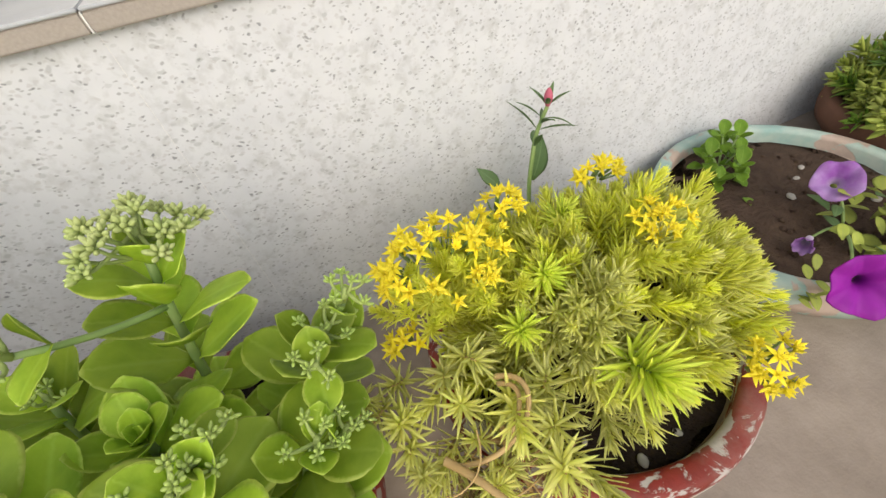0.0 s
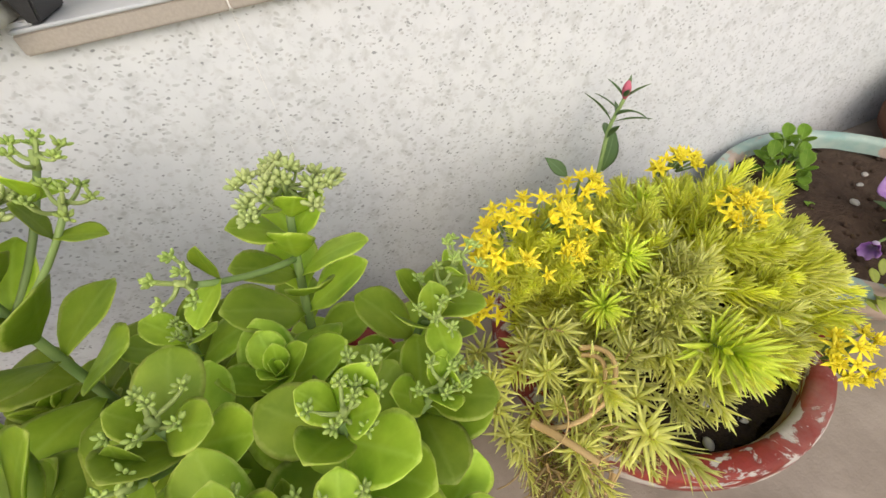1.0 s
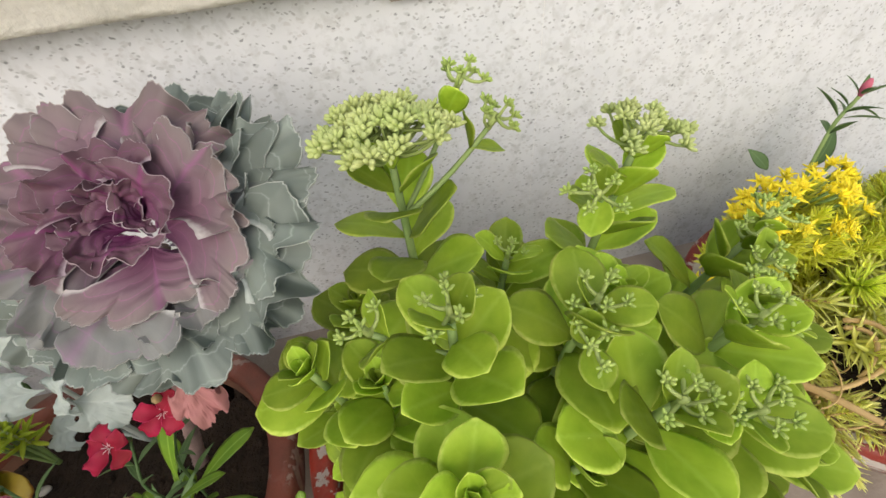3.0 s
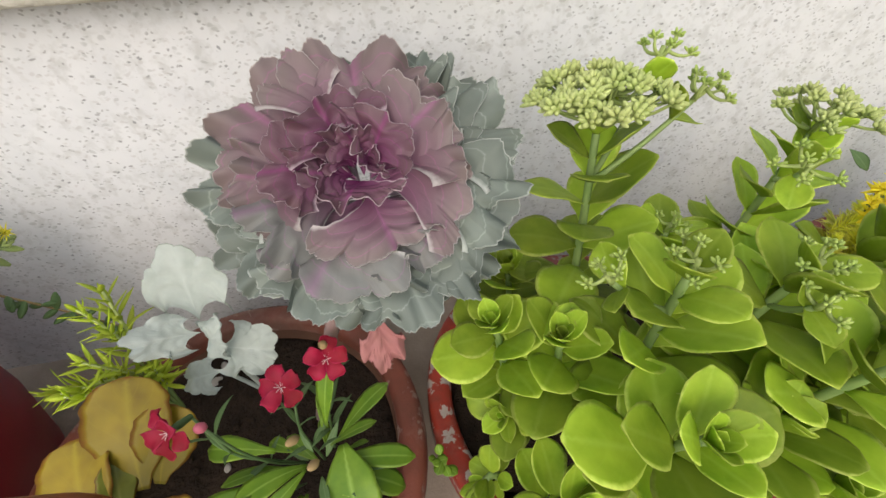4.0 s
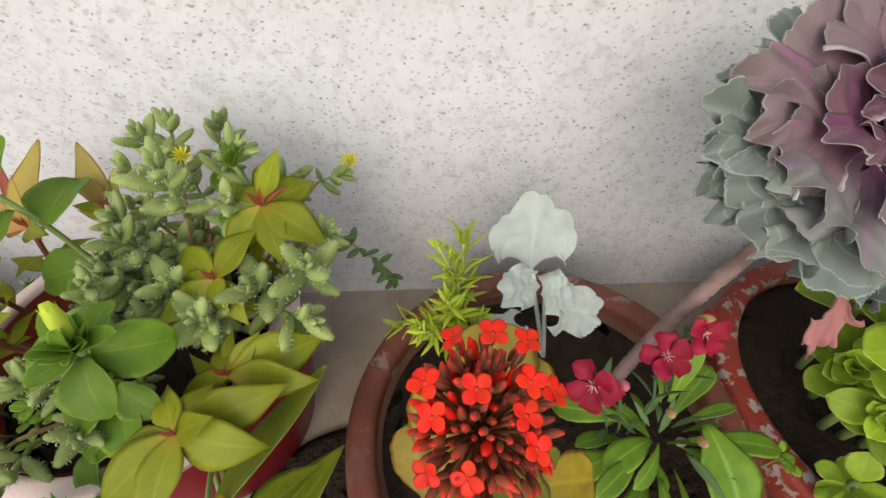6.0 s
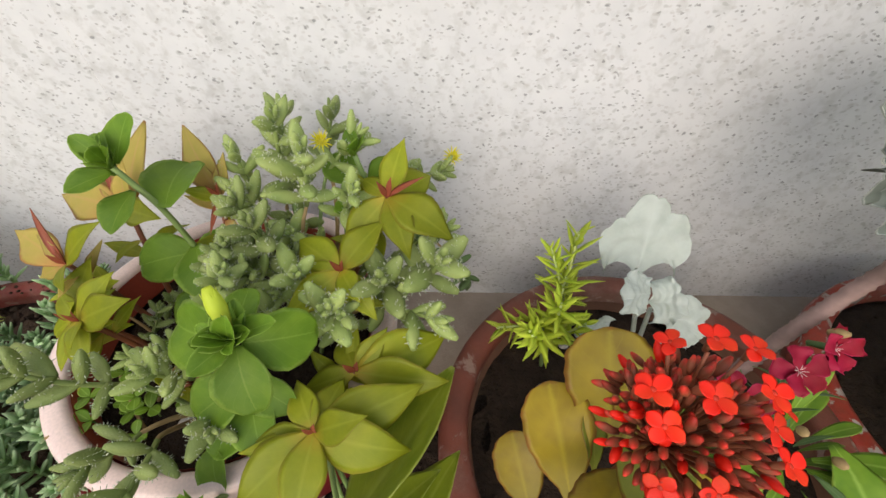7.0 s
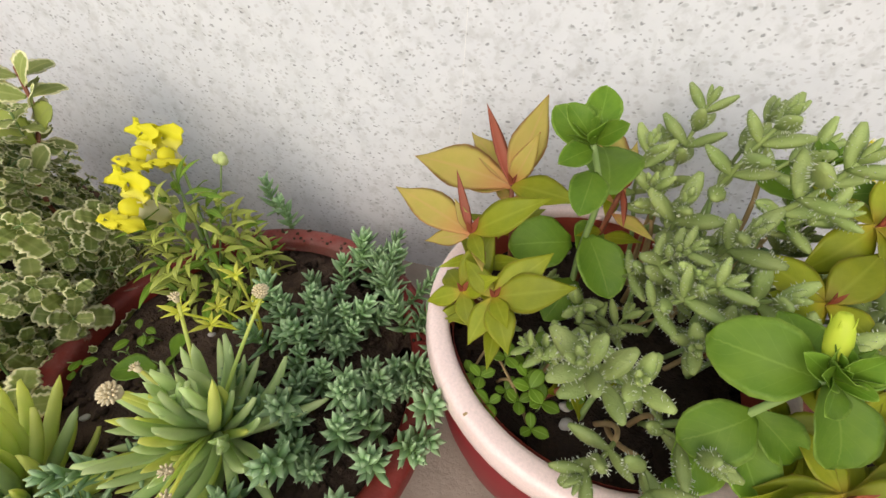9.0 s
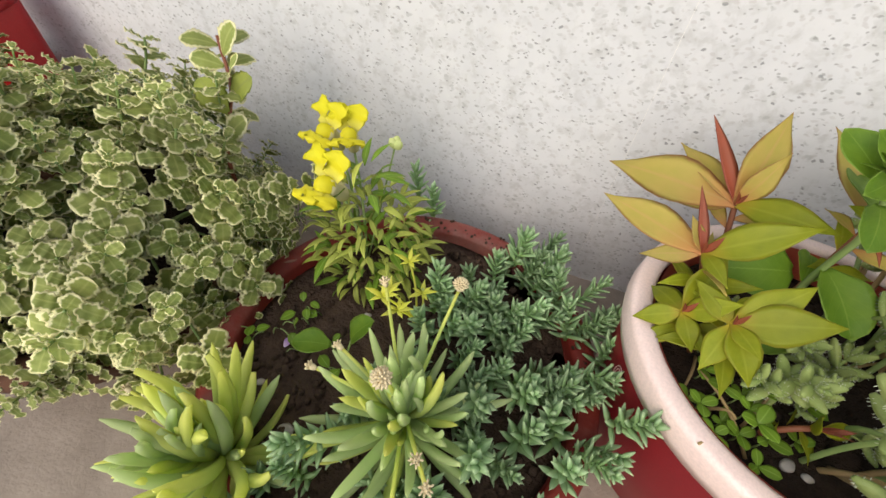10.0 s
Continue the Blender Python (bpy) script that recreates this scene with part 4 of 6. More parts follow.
# ---- carnation stem behind the sedum ----
def leafy_stem(plant, pts, radius, mat_stem, leaf_meshes, at, tilt, size, turn=0.0, name="stem", face=(0, 0, 0)):
    """A stem through points, with a pair of leaves at each share of its length."""
    p = np.array(pts, float)
    t = np.linspace(0, 1, 16)
    k = np.linspace(0, 1, len(p))
    path = np.stack([np.interp(t, k, p[:, i]) for i in range(3)], 1)
    for _ in range(2):
        path[1:-1] = (path[:-2] + 2 * path[1:-1] + path[2:]) / 4
    st = part(name, Geo().add(tube(path - path[0], (radius, radius * 0.8), 6)).mesh(name, mat_stem), plant, Matrix.Translation(path[0]))
    for j, f in enumerate(at):
        i = min(int(f * 15), 14)
        d = Vector(path[i + 1]) - Vector(path[i])
        for h in (0, 1):
            way = spin(d, turn + j * math.pi / 2 + h * math.pi + rnd(-0.2, 0.2), tilt[j] if isinstance(tilt, tuple) else tilt + rnd(-0.15, 0.15))
            part("leaf", random.choice(leaf_meshes), st, aim(Vector(path[i]) + way * radius, way, d.normalized() + Vector(face), rnd(-0.3, 0.3), size * rnd(0.85, 1.15)))
    return st, path


DIAN_NARROW = [Geo().add(blade(0.042, 0.009, LANCE, 7, 8, 0.0006, 0.3, b)).mesh("leaf", L_DIAN_DARK) for b in (0.4, 0.8)]
DIAN_OVAL = [Geo().add(blade(0.040, 0.019, LANCE, 8, 8, 0.0006, 0.2, 0.5)).mesh("leaf", L_DIAN_DARK)]
pinkstem = thing("carnation_stem", (0.462, -0.111, 0.051), "single carnation stem with narrow leaves and a closed red bud", "flower")
st, path = leafy_stem(pinkstem, ((0.463, -0.128, 0.057), (0.475, -0.089, 0.192), (0.495, -0.071, 0.250), (0.511, -0.069, 0.279)), 0.0028, L_STEM, DIAN_NARROW + DIAN_OVAL, (0.62, 0.74, 0.83, 0.93), (0.9, 1.0, 1.1, 1.2), 0.95, 0.4)
for foot, tip in (((0.457, -0.055, 0.184), (0.438, -0.038, 0.209)), ((0.484, -0.085, 0.201), (0.508, -0.075, 0.244))):
    d = Vector(tip) - Vector(foot)
    part("leaf", DIAN_OVAL[0], st, aim(foot, d, (0, -0.9, 0.4), 0, d.length / 0.038))
for k in range(4):
    part("leaf", DIAN_NARROW[0], st, aim(path[-1], spin((0.1, 0, 1), k * 1.6, 0.7), (0, 0, 1), 0, 0.7))
part("bud", Geo().add(drop(0.020, 0.0048, 8, 7)).mesh("bud", L_PINKBUD), st, aim(path[-1], (0.05, 0, 1)), "closed dull red bud")


# ---- kale in the faded red pot ----
def kale_leaf(length, width, seed, ruffle, mat, cup, bend, flare=0.0, spread=1.0):
    """A broad leaf along +y, narrow at its foot, with a lobed, crimped and finely toothed edge."""
    rs = random.Random(seed)
    nu, nv = 20, 120
    top, bot, uv = [], [], []
    ph = [rs.uniform(0, 6.28) for _ in range(8)]
    lobes, crimps = rs.uniform(4.6, 5.8), rs.uniform(13.0, 17.0)
    teeth = [rs.uniform(-1, 1) for _ in range(nv + 1)]
    for i in range(nu + 1):
        s = 1.0 if i == nu else (i / (nu - 1)) ** 0.8 * 0.988
        for j in range(nv + 1):
            a = (j / nv - 0.5) * 2
            half = 0.98 * a * spread
            lobe = abs(math.sin(a * lobes + ph[0])) ** 0.6 * 0.17 + abs(math.sin(a * 11.5 + ph[1])) ** 0.7 * 0.06
            edge = 0.86 - 0.22 * a * a - 0.08 * a**6 + lobe + 0.013 * teeth[j]
            r = (0.13 * s * (1 - s) + s * (1 + (edge - 1) * s * s)) * length
            x = math.sin(half * (0.34 + 0.66 * s**1.2)) * r * width / length * 1.12
            y = math.cos(half * (0.30 + 0.55 * s)) * r
            e = max(0.0, (s - 0.70) / 0.30) ** 1.5
            side = max(0.0, (abs(a) - 0.80) / 0.20) ** 1.5 * s
            m = max(e, side) * (0.65 + 0.5 * math.sin(a * 2.7 + ph[6]))
            z = cup * abs(a) ** 2 * s * width * 0.5 - bend * length * s * s * 0.5 - flare * length * s**4 + 0.08 * width * abs(a) * s
            z += ruffle * m * (0.95 * math.sin(a * crimps + ph[3]) + 0.45 * math.sin(a * 29 + ph[4]))
            z += ruffle * 0.55 * s * s * math.sin(a * 5.1 + ph[2]) + ruffle * 0.22 * math.sin(s * 9 + a * 4 + ph[5]) * s
            z += 0.0009 * math.cos(s * 26 - abs(a) * 11) * s * (1 - e)
            y += ruffle * 0.55 * m * math.sin(a * crimps + ph[3] + 1.2)
            x += ruffle * 0.40 * m * math.cos(a * crimps + ph[7])
            top.append((x, y, z + 0.0004))
            bot.append((x, y, z - 0.0004))
            sign = 1 if j >= nv / 2 else -1
            uv.append((s, 0.5 + sign * (1.0 if i == nu else abs(a)) / 2))
    w = nv + 1
    n = len(top)
    f = []
    for i in range(nu):
        for j in range(nv):
            q = (i * w + j, i * w + j + 1, (i + 1) * w + j + 1, (i + 1) * w + j)
            f += [q[::-1], tuple(k + n for k in q)]
    rim = [i * w for i in range(nu)] + [nu * w + j for j in range(nv)] + [i * w + nv for i in range(nu, 0, -1)]
    f += [(a, b, b + n, a + n) for a, b in zip(rim, rim[1:])]
    return Geo().add((top + bot, f, uv + uv)).mesh("leaf", mat)


random.seed(21)
kale = thing("ornamental_kale", (-0.29, -0.20, 0.09), "ornamental kale with frilled purple and grey-green leaves on a bare stem", "kale")
KC, KN = Vector((-0.186, -0.176, 0.350)), Vector((-0.02, -0.56, 0.83)).normalized()
KR = Vector((1, 0, 0)) - KN * KN.x
KR.normalize()
KU = KN.cross(KR)
pts = arc((-0.285, -0.205, 0.085), KC, (-0.012, 0.004, -0.012), 96)
scars = [(0.0070 - 0.0008 * k / 95) * (0.90 + 0.14 * ((k * 0.29) % 1.0) + rnd(-0.04, 0.04)) for k in range(96)]
part("stem", Geo().add(tube(pts - pts[0], scars, 10, 0.08)).mesh("stem", L_KALE_STEM), kale, Matrix.Translation(pts[0]), "thick mauve stem ringed with leaf scars")
# each leaf's tip from the rosette's foot, in millimetres: across, up the rosette, out along its axis; then the leaf's width
KALE_OUTER = (
    (-104, 35, 20, 66), (-104, 10, 12, 54), (-93, -35, 12, 70), (-61, -69, 10, 66), (-11, -87, 2, 58), (28, -93, 8, 70), (94, -44, 14, 82), (104, 7, 14, 80), (101, 61, 14, 76),
    (75, 89, 10, 66), (72, -70, -6, 50), (-105, -18, -4, 46), (45, 108, 8, 60), (-42, 100, 10, 58),
)
KALE_HALF = ((-41, -63, 24, 74), (7, -61, 18, 52), (-77, -8, 32, 66), (44, -53, 22, 62))
KALE_MIDDLE = ((-74, 66, 40, 82), (8, 95, 42, 84), (56, 46, 44, 70), (68, 9, 38, 82), (16, -48, 32, 66), (-80, 14, 38, 52))
KALE_INNER = ((-58, 14, 50, 48), (-10, -16, 50, 46), (-20, 52, 56, 50), (24, 34, 58, 44), (-30, 6, 50, 32), (-17, 28, 55, 26), (-2, 30, 58, 24), (4, 12, 50, 22), (10, 22, 44, 20))
k = 0
for mat, leaves, cup, bend, flare, lift in ((L_KALE_OUT, KALE_OUTER, 0.02, 0.10, 0.04, 0.0), (L_KALE_HALF, KALE_HALF, 0.05, 0.12, 0.06, 0.006), (L_KALE_MID, KALE_MIDDLE, 0.12, 0.05, 0.08, 0.010), (L_KALE_IN, KALE_INNER, 0.45, -0.04, 0.10, 0.018)):
    for x, y, h, wide in leaves:
        way = (KR * x + KU * y + KN * h * 0.85) / 1000 * 0.93
        foot = KC + (KR * x + KU * (y - lift * 600)).normalized() * 0.006 + KN * lift + KU * lift * 0.6
        d = KC + way - foot
        k += 1
        part("leaf", kale_leaf(d.length * 1.03, wide / 1000, 100 + k, (0.0040 + 0.050 * d.length) if h < 30 else (0.0032 + 0.040 * d.length), mat, cup, bend, flare), kale, aim(foot, d + KN * (bend * 0.5 + flare) * d.length, KN, rnd(-0.2, 0.2)))
part("old_leaf", kale_leaf(0.066, 0.024, 300, 0.004, L_PINK, 0.5, 0.2), kale, aim((-0.196, -0.222, 0.300), (0.06, -0.35, -0.75), (0.2, -0.9, 0.3)), "withered pink hanging leaf")


# ---- dianthus, dusty miller, sedum sprig and kalanchoe in the same pot ----
def petal(length, width, seed, teeth=7):
    """A fan-shaped petal along +y with a toothed end."""
    rs = random.Random(seed)
    prof = ((0, 0.2, 0.5, 0.8, 1), (0.15, 0.35, 0.85, 1.0, 0.80))
    v, f, uv = blade(length, width, prof, 7, 14, 0.0004, 0.25, 0.55, 0.0026, 1.3, rs.uniform(0, 6))
    v = np.array(v)
    far = v[:, 1] > length * 0.86
    v[far, 1] += length * 0.05 * np.sin(v[far, 0] / width * teeth * 6.28) - length * 0.22 * (v[far, 0] / width * 2) ** 2 * 0.5
    return v, f, uv


def pink_flower(seed, gap=0):
    g = Geo()
    rs = random.Random(seed)
    for k in range(5):
        d = spin((0, 1, 0), k * 2 * math.pi / 5 + rs.uniform(-0.1, 0.1), 1.2 + rs.uniform(-0.3, 0.2))
        g.add(petal(0.0190, 0.0160, seed * 7 + k), aim((0, 0.001 * k * 0.3, 0), d, (0, 1, 0)))
    for k in range(8):
        d = np.array(spin((0, 1, 0), k * 2.4, 0.75 + 0.3 * rs.random()))
        g.add(tube(arc((0, 0, 0), d * 0.006, (0, 0.001, 0), 5), (0.00028, 0.0002), 4), slot=1)
    g.add(tube([(0, -0.018, 0), (0, -0.008, 0), (0, 0.0, 0)], (0.0022, 0.0030, 0.0024), 7), slot=2)
    return g.join().mesh("flower", L_CRIMSON, L_WHITE, L_DIAN_DARK)


DIAN_BROAD = [Geo().add(blade(0.062, w, SPOON, 9, 8, 0.0007, c, b)).mesh("leaf", L_DIAN) for w, c, b in ((0.018, 0.2, 0.7), (0.022, 0.1, 1.0), (0.016, 0.3, 0.4))]
dian = thing("dianthus", (-0.285, -0.255, 0.09), "dianthus plant with three crimson flowers and green strap leaves", "flower")
for k, (foot, tip, face) in enumerate((((-0.300, -0.25, 0.09), (-0.352, -0.263, 0.236), (-0.35, -0.75, 0.55)), ((-0.280, -0.25, 0.09), (-0.283, -0.233, 0.216), (-0.1, -0.6, 0.8)), ((-0.270, -0.24, 0.09), (-0.247, -0.215, 0.218), (0.2, -0.7, 0.7)))):
    f = Vector(face).normalized()
    st, path = leafy_stem(dian, (foot, Vector(foot).lerp(Vector(tip), 0.55) + Vector((0, -0.01, 0.01)), Vector(tip) - f * 0.018), 0.0014, L_DIAN_DARK, DIAN_NARROW, (0.3, 0.55, 0.78), 0.8, 0.75)
    part("flower", pink_flower(k + 1), dian, aim(tip, f, (0, 0, 1), k * 0.7, 1.02), "crimson flower with pale stamens")
part("bud", Geo().add(drop(0.011, 0.0042, 8, 6)).mesh("bud", L_PINKBUD), dian, aim((-0.330, -0.262, 0.230), (-0.2, -0.4, 0.9)), "half-open pink bud")
part("bud_stalk", Geo().add(tube(arc((0, 0, 0), (-0.035, -0.01, 0.13), (0, -0.01, 0), 8), (0.0014, 0.0012), 5)).mesh("bud_stalk", L_DIAN_DARK), dian, Matrix.Translation((-0.297, -0.252, 0.10)))
random.seed(23)
for k in range(26):
    a = k * 2.4 + rnd(-0.5, 0.5)
    q = 0.004 + 0.0014 * k
    p = Vector((-0.272 + q * math.cos(a), -0.268 + q * 0.8 * math.sin(a), 0.088 + rnd(0.02, 0.07)))
    d = Vector((math.cos(a), math.sin(a) * 0.9 - 0.15, rnd(0.25, 1.0)))
    part("leaf", random.choice(DIAN_BROAD if k % 3 else DIAN_NARROW), dian, aim(p, d, (0, 0, 1), rnd(-0.7, 0.7), rnd(0.5, 1.15)))
for k, (p, d, s) in enumerate((((-0.255, -0.275, 0.150), (0.75, -0.1, 0.25), 1.15), ((-0.255, -0.28, 0.140), (0.8, -0.25, 0.05), 1.05), ((-0.262, -0.245, 0.155), (0.15, 0.3, 0.9), 1.1), ((-0.30, -0.285, 0.15), (-0.5, -0.35, 0.35), 0.95), ((-0.285, -0.30, 0.14), (-0.1, -0.9, 0.1), 1.1))):
    part("leaf", DIAN_BROAD[k % 3], dian, aim(p, d, (0, 0, 1), 0, s))
part("leaf", Geo().add(blade(0.072, 0.046, OVAL, 12, 10, 0.0007, 0.1, 0.7, 0.002, 2.0, 0, 0.08, 8)).mesh("leaf", L_DIAN), dian, aim((-0.245, -0.268, 0.165), (0.12, -0.75, -0.05), (0, -0.3, 1)), "broad toothed green leaf")
for p in ((-0.262, -0.282, 0.178), (-0.278, -0.262, 0.182), (-0.250, -0.205, 0.225)):
    part("seed_head", Geo().add(drop(0.014, 0.004, 7, 6)).mesh("seed_head", L_ROOT_DRY), dian, aim(p, (rnd(-0.4, 0.4), -0.5, 0.6)), "dry brown spent flower")
weed = thing("weed_seedling", (-0.168, -0.282, 0.10), "tiny round-leaved weed growing by the pot rim", "weed")
ROUND_SMALL = Geo().add(blade(0.012, 0.010, OVAL, 6, 6, 0.0004, 0.1, 0.3)).mesh("leaf", L_DIAN)
for k in range(9):
    part("leaf", ROUND_SMALL, weed, aim(Vector((-0.166, -0.282, 0.112)) + Vector((rnd(-0.006, 0.006), rnd(-0.006, 0.006), rnd(0, 0.012))), spin((0, -0.4, 1), k * 2.4, 1.1), (0, 0, 1), 0, rnd(0.7, 1.1)))
part("stem", Geo().add(tube(arc((0, 0, -0.02), (0.002, 0, 0.022), (0, 0, 0), 4), (0.0008, 0.0006), 5)).mesh("stem", L_STEM), weed)

miller = thing("dusty_miller", (-0.345, -0.165, 0.09), "dusty miller with white felted scalloped leaves", "foliage plant")
for k, (p, tip, up, wide, ruffle, cup, bend) in enumerate((
        ((-0.373, -0.142, 0.208), (-0.371, -0.117, 0.276), (-0.05, -0.95, 0.3), 0.038, 0.0030, 0.15, 0.15),
        ((-0.366, -0.160, 0.212), (-0.404, -0.184, 0.242), (0.25, -0.65, 0.7), 0.020, 0.0045, 0.5, 0.3),
        ((-0.358, -0.163, 0.190), (-0.310, -0.172, 0.180), (-0.05, -0.55, 0.8), 0.027, 0.0050, 0.3, 0.45),
        ((-0.364, -0.160, 0.200), (-0.343, -0.172, 0.216), (-0.5, -0.6, 0.6), 0.022, 0.0050, 0.6, 0.5),
        ((-0.372, -0.165, 0.150), (-0.412, -0.165, 0.142), (0, -0.5, 0.85), 0.020, 0.0030, 0.3, 0.4))):
    d = Vector(tip) - Vector(p)
    part("leaf", kale_leaf(d.length * 1.05, wide, 500 + k, ruffle, L_FELT, cup, bend, spread=1.8), miller, aim(p, d + Vector(up).normalized() * bend * 0.4 * d.length, up))
for b in ((-0.372, -0.148, 0.213), (-0.360, -0.163, 0.194), (-0.372, -0.165, 0.151)):
    part("stem", Geo().add(tube(arc((0, 0, 0), np.array(b) - np.array((-0.345, -0.165, 0.088)), (0, 0, 0), 6), (0.0026, 0.002), 6)).mesh("stem", L_FELT), miller, Matrix.Translation((-0.345, -0.165, 0.088)))

sprig = thing("sedum_sprig", (-0.44, -0.18, 0.09), "yellow-green sedum sprigs with narrow pointed leaves", "succulent")
LIME_SHOOT = [sedum_shoot((L_LIME, L_BUD), 0.074, 19, 0.034, 0.0062, 1.45, 0.55, 60 + k, 0.0007, 0.3, 0.0018) for k in range(3)]
for p, d, s in (((-0.436, -0.152, 0.185), (0.02, 0.22, 0.9), 1.05), ((-0.440, -0.160, 0.150), (0.0, 0.1, 0.9), 1.0), ((-0.446, -0.160, 0.165), (-0.28, -0.35, 0.40), 0.85), ((-0.446, -0.172, 0.150), (-0.35, -0.35, 0.70), 0.9), ((-0.440, -0.165, 0.165), (-0.15, -0.25, 0.85), 0.9), ((-0.438, -0.16, 0.13), (0.3, -0.2, 0.8), 0.8), ((-0.452, -0.165, 0.170), (-0.55, -0.25, 0.30), 0.8), ((-0.438, -0.150, 0.200), (-0.3, 0.1, 0.8), 0.75)):
    part("shoot", random.choice(LIME_SHOOT), sprig, aim(p, d, (0, 0, 1), rnd(0, 6), s))
    part("stem", Geo().add(tube(arc((0, 0, 0), np.array(p) - np.array((-0.44, -0.165, 0.085)), (0, 0, 0), 5), (0.0020, 0.0018), 5)).mesh("stem", L_STEM), sprig, Matrix.Translation((-0.44, -0.165, 0.085)))

random.seed(29)
kal = thing("kalanchoe", (-0.415, -0.29, 0.09), "kalanchoe with a dense scarlet flower head and yellowing leaves", "flower")
ROUND_END = ((0, 0.14, 0.30, 0.55, 0.80, 0.93, 0.98, 1), (0.16, 0.30, 0.68, 1.0, 0.97, 0.68, 0.42, 0.10))
KAL = [Geo().add(blade(0.078, w, ROUND_END, 22, 10, 0.0016, c, b, 0.0012, 2, 0, 0.04, 7)).mesh("leaf", m) for w, c, b, m in ((0.062, 0.16, 0.15, L_KAL), (0.050, 0.22, 0.3, L_KAL), (0.046, 0.25, 0.5, L_KAL_GREEN))]
for p, tip, up, v in (
    ((-0.414, -0.268, 0.153), (-0.415, -0.207, 0.220), (0, -0.8, 0.6), 0),
    ((-0.401, -0.266, 0.153), (-0.382, -0.226, 0.199), (0.1, -0.7, 0.7), 0),
    ((-0.447, -0.303, 0.137), (-0.461, -0.241, 0.194), (0.1, -0.7, 0.7), 1),
    ((-0.472, -0.305, 0.100), (-0.487, -0.260, 0.143), (0, -0.6, 0.8), 1),
    ((-0.428, -0.285, 0.145), (-0.426, -0.256, 0.180), (0.5, -0.6, 0.5), 2),
    ((-0.424, -0.280, 0.192), (-0.408, -0.338, 0.224), (-0.3, -0.3, 0.9), 2),
    ((-0.412, -0.290, 0.175), (-0.452, -0.335, 0.190), (-0.2, -0.4, 0.9), 0),
    ((-0.397, -0.314, 0.193), (-0.349, -0.308, 0.178), (0, -0.4, 0.9), 0),
    ((-0.403, -0.297, 0.210), (-0.376, -0.303, 0.203), (0, -0.5, 0.8), 2)):
    d = Vector(tip) - Vector(p)
    part("leaf", KAL[v], kal, aim(p, d, up, 0, d.length / 0.074))
leafy_stem(kal, ((-0.416, -0.285, 0.085), (-0.410, -0.284, 0.160), (-0.412, -0.288, 0.215), (-0.424, -0.296, 0.245), (-0.434, -0.303, 0.272)), 0.0040, L_REDSTEM, KAL[2:], (), 1.0, 1.0)
KBUD = Geo().add(drop(0.0120, 0.0024, 6, 6, 0.55)).mesh("bud", L_CALYX)
KBUD_RED = Geo().add(drop(0.0125, 0.0027, 6, 6, 0.5)).mesh("bud", L_SCARLET)


def four_petals(seed):
    rs = random.Random(seed)
    g = Geo()
    for k in range(4):
        d = spin((0, 1, 0), k * math.pi / 2 + rs.uniform(-0.15, 0.15), 1.25 + rs.uniform(-0.2, 0.2))
        g.add(blade(0.0112, 0.0094, OVAL, 7, 8, 0.0004, 0.25, 0.35), aim((0, 0, 0), d, (0, 1, 0)))
    g.add(tube([(0, -0.014, 0), (0, -0.006, 0), (0, 0.001, 0)], (0.0016, 0.0027, 0.0018), 6), slot=1)
    return g.join().mesh("flower", L_SCARLET, L_CALYX)


KFLOW = [four_petals(k) for k in range(3)]
KH, KD = Vector((-0.434, -0.303, 0.268)), Vector((-0.436, -0.308, 0.300))
for p in ((-0.448, -0.285, 0.341), (-0.430, -0.285, 0.344), (-0.415, -0.289, 0.343), (-0.461, -0.305, 0.338), (-0.416, -0.307, 0.341), (-0.439, -0.309, 0.340), (-0.419, -0.319, 0.336), (-0.458, -0.317, 0.331), (-0.416, -0.330, 0.330), (-0.444, -0.339, 0.325), (-0.461, -0.335, 0.318), (-0.403, -0.305, 0.325)):
    way = (Vector(p) - KH).normalized()
    part("flower_stalk", Geo().add(tube(arc((0, 0, 0), Vector(p) - KH - way * 0.008, (0, 0, 0.003), 6), (0.0012, 0.0009), 5)).mesh("flower_stalk", L_REDSTEM), kal, Matrix.Translation(KH))
    part("flower", random.choice(KFLOW), kal, aim(p, way + Vector((rnd(-0.3, 0.3), rnd(-0.3, 0.1), 0.2)), (0, 0, 1), rnd(0, 6), rnd(0.62, 0.76)), "open scarlet flower")
for k in range(220):
    z = 1.0 - 1.25 * (k + 0.5) / 220
    out = Vector((math.cos(k * 2.4) * math.sqrt(1 - z * z), math.sin(k * 2.4) * math.sqrt(1 - z * z), z))
    end = KD + Vector((out.x * 0.034, out.y * 0.040, out.z * 0.036)) * rnd(0.70, 1.08)
    way = (out * 0.8 + (end - KH).normalized() * 0.7 + Vector((rnd(-0.6, 0.6), rnd(-0.7, 0.4), 0.0))).normalized()
    if k % 3 == 0:
        part("flower_stalk", Geo().add(tube(arc((0, 0, 0), end - KH, (0, 0, 0.002), 5), (0.0013, 0.0009), 5)).mesh("flower_stalk", L_REDSTEM), kal, Matrix.Translation(KH))
    part("bud", KBUD_RED if random.random() < 0.14 else KBUD, kal, aim(end - way * 0.008, way, (0, 0, 1), 0, rnd(0.7, 1.05)))


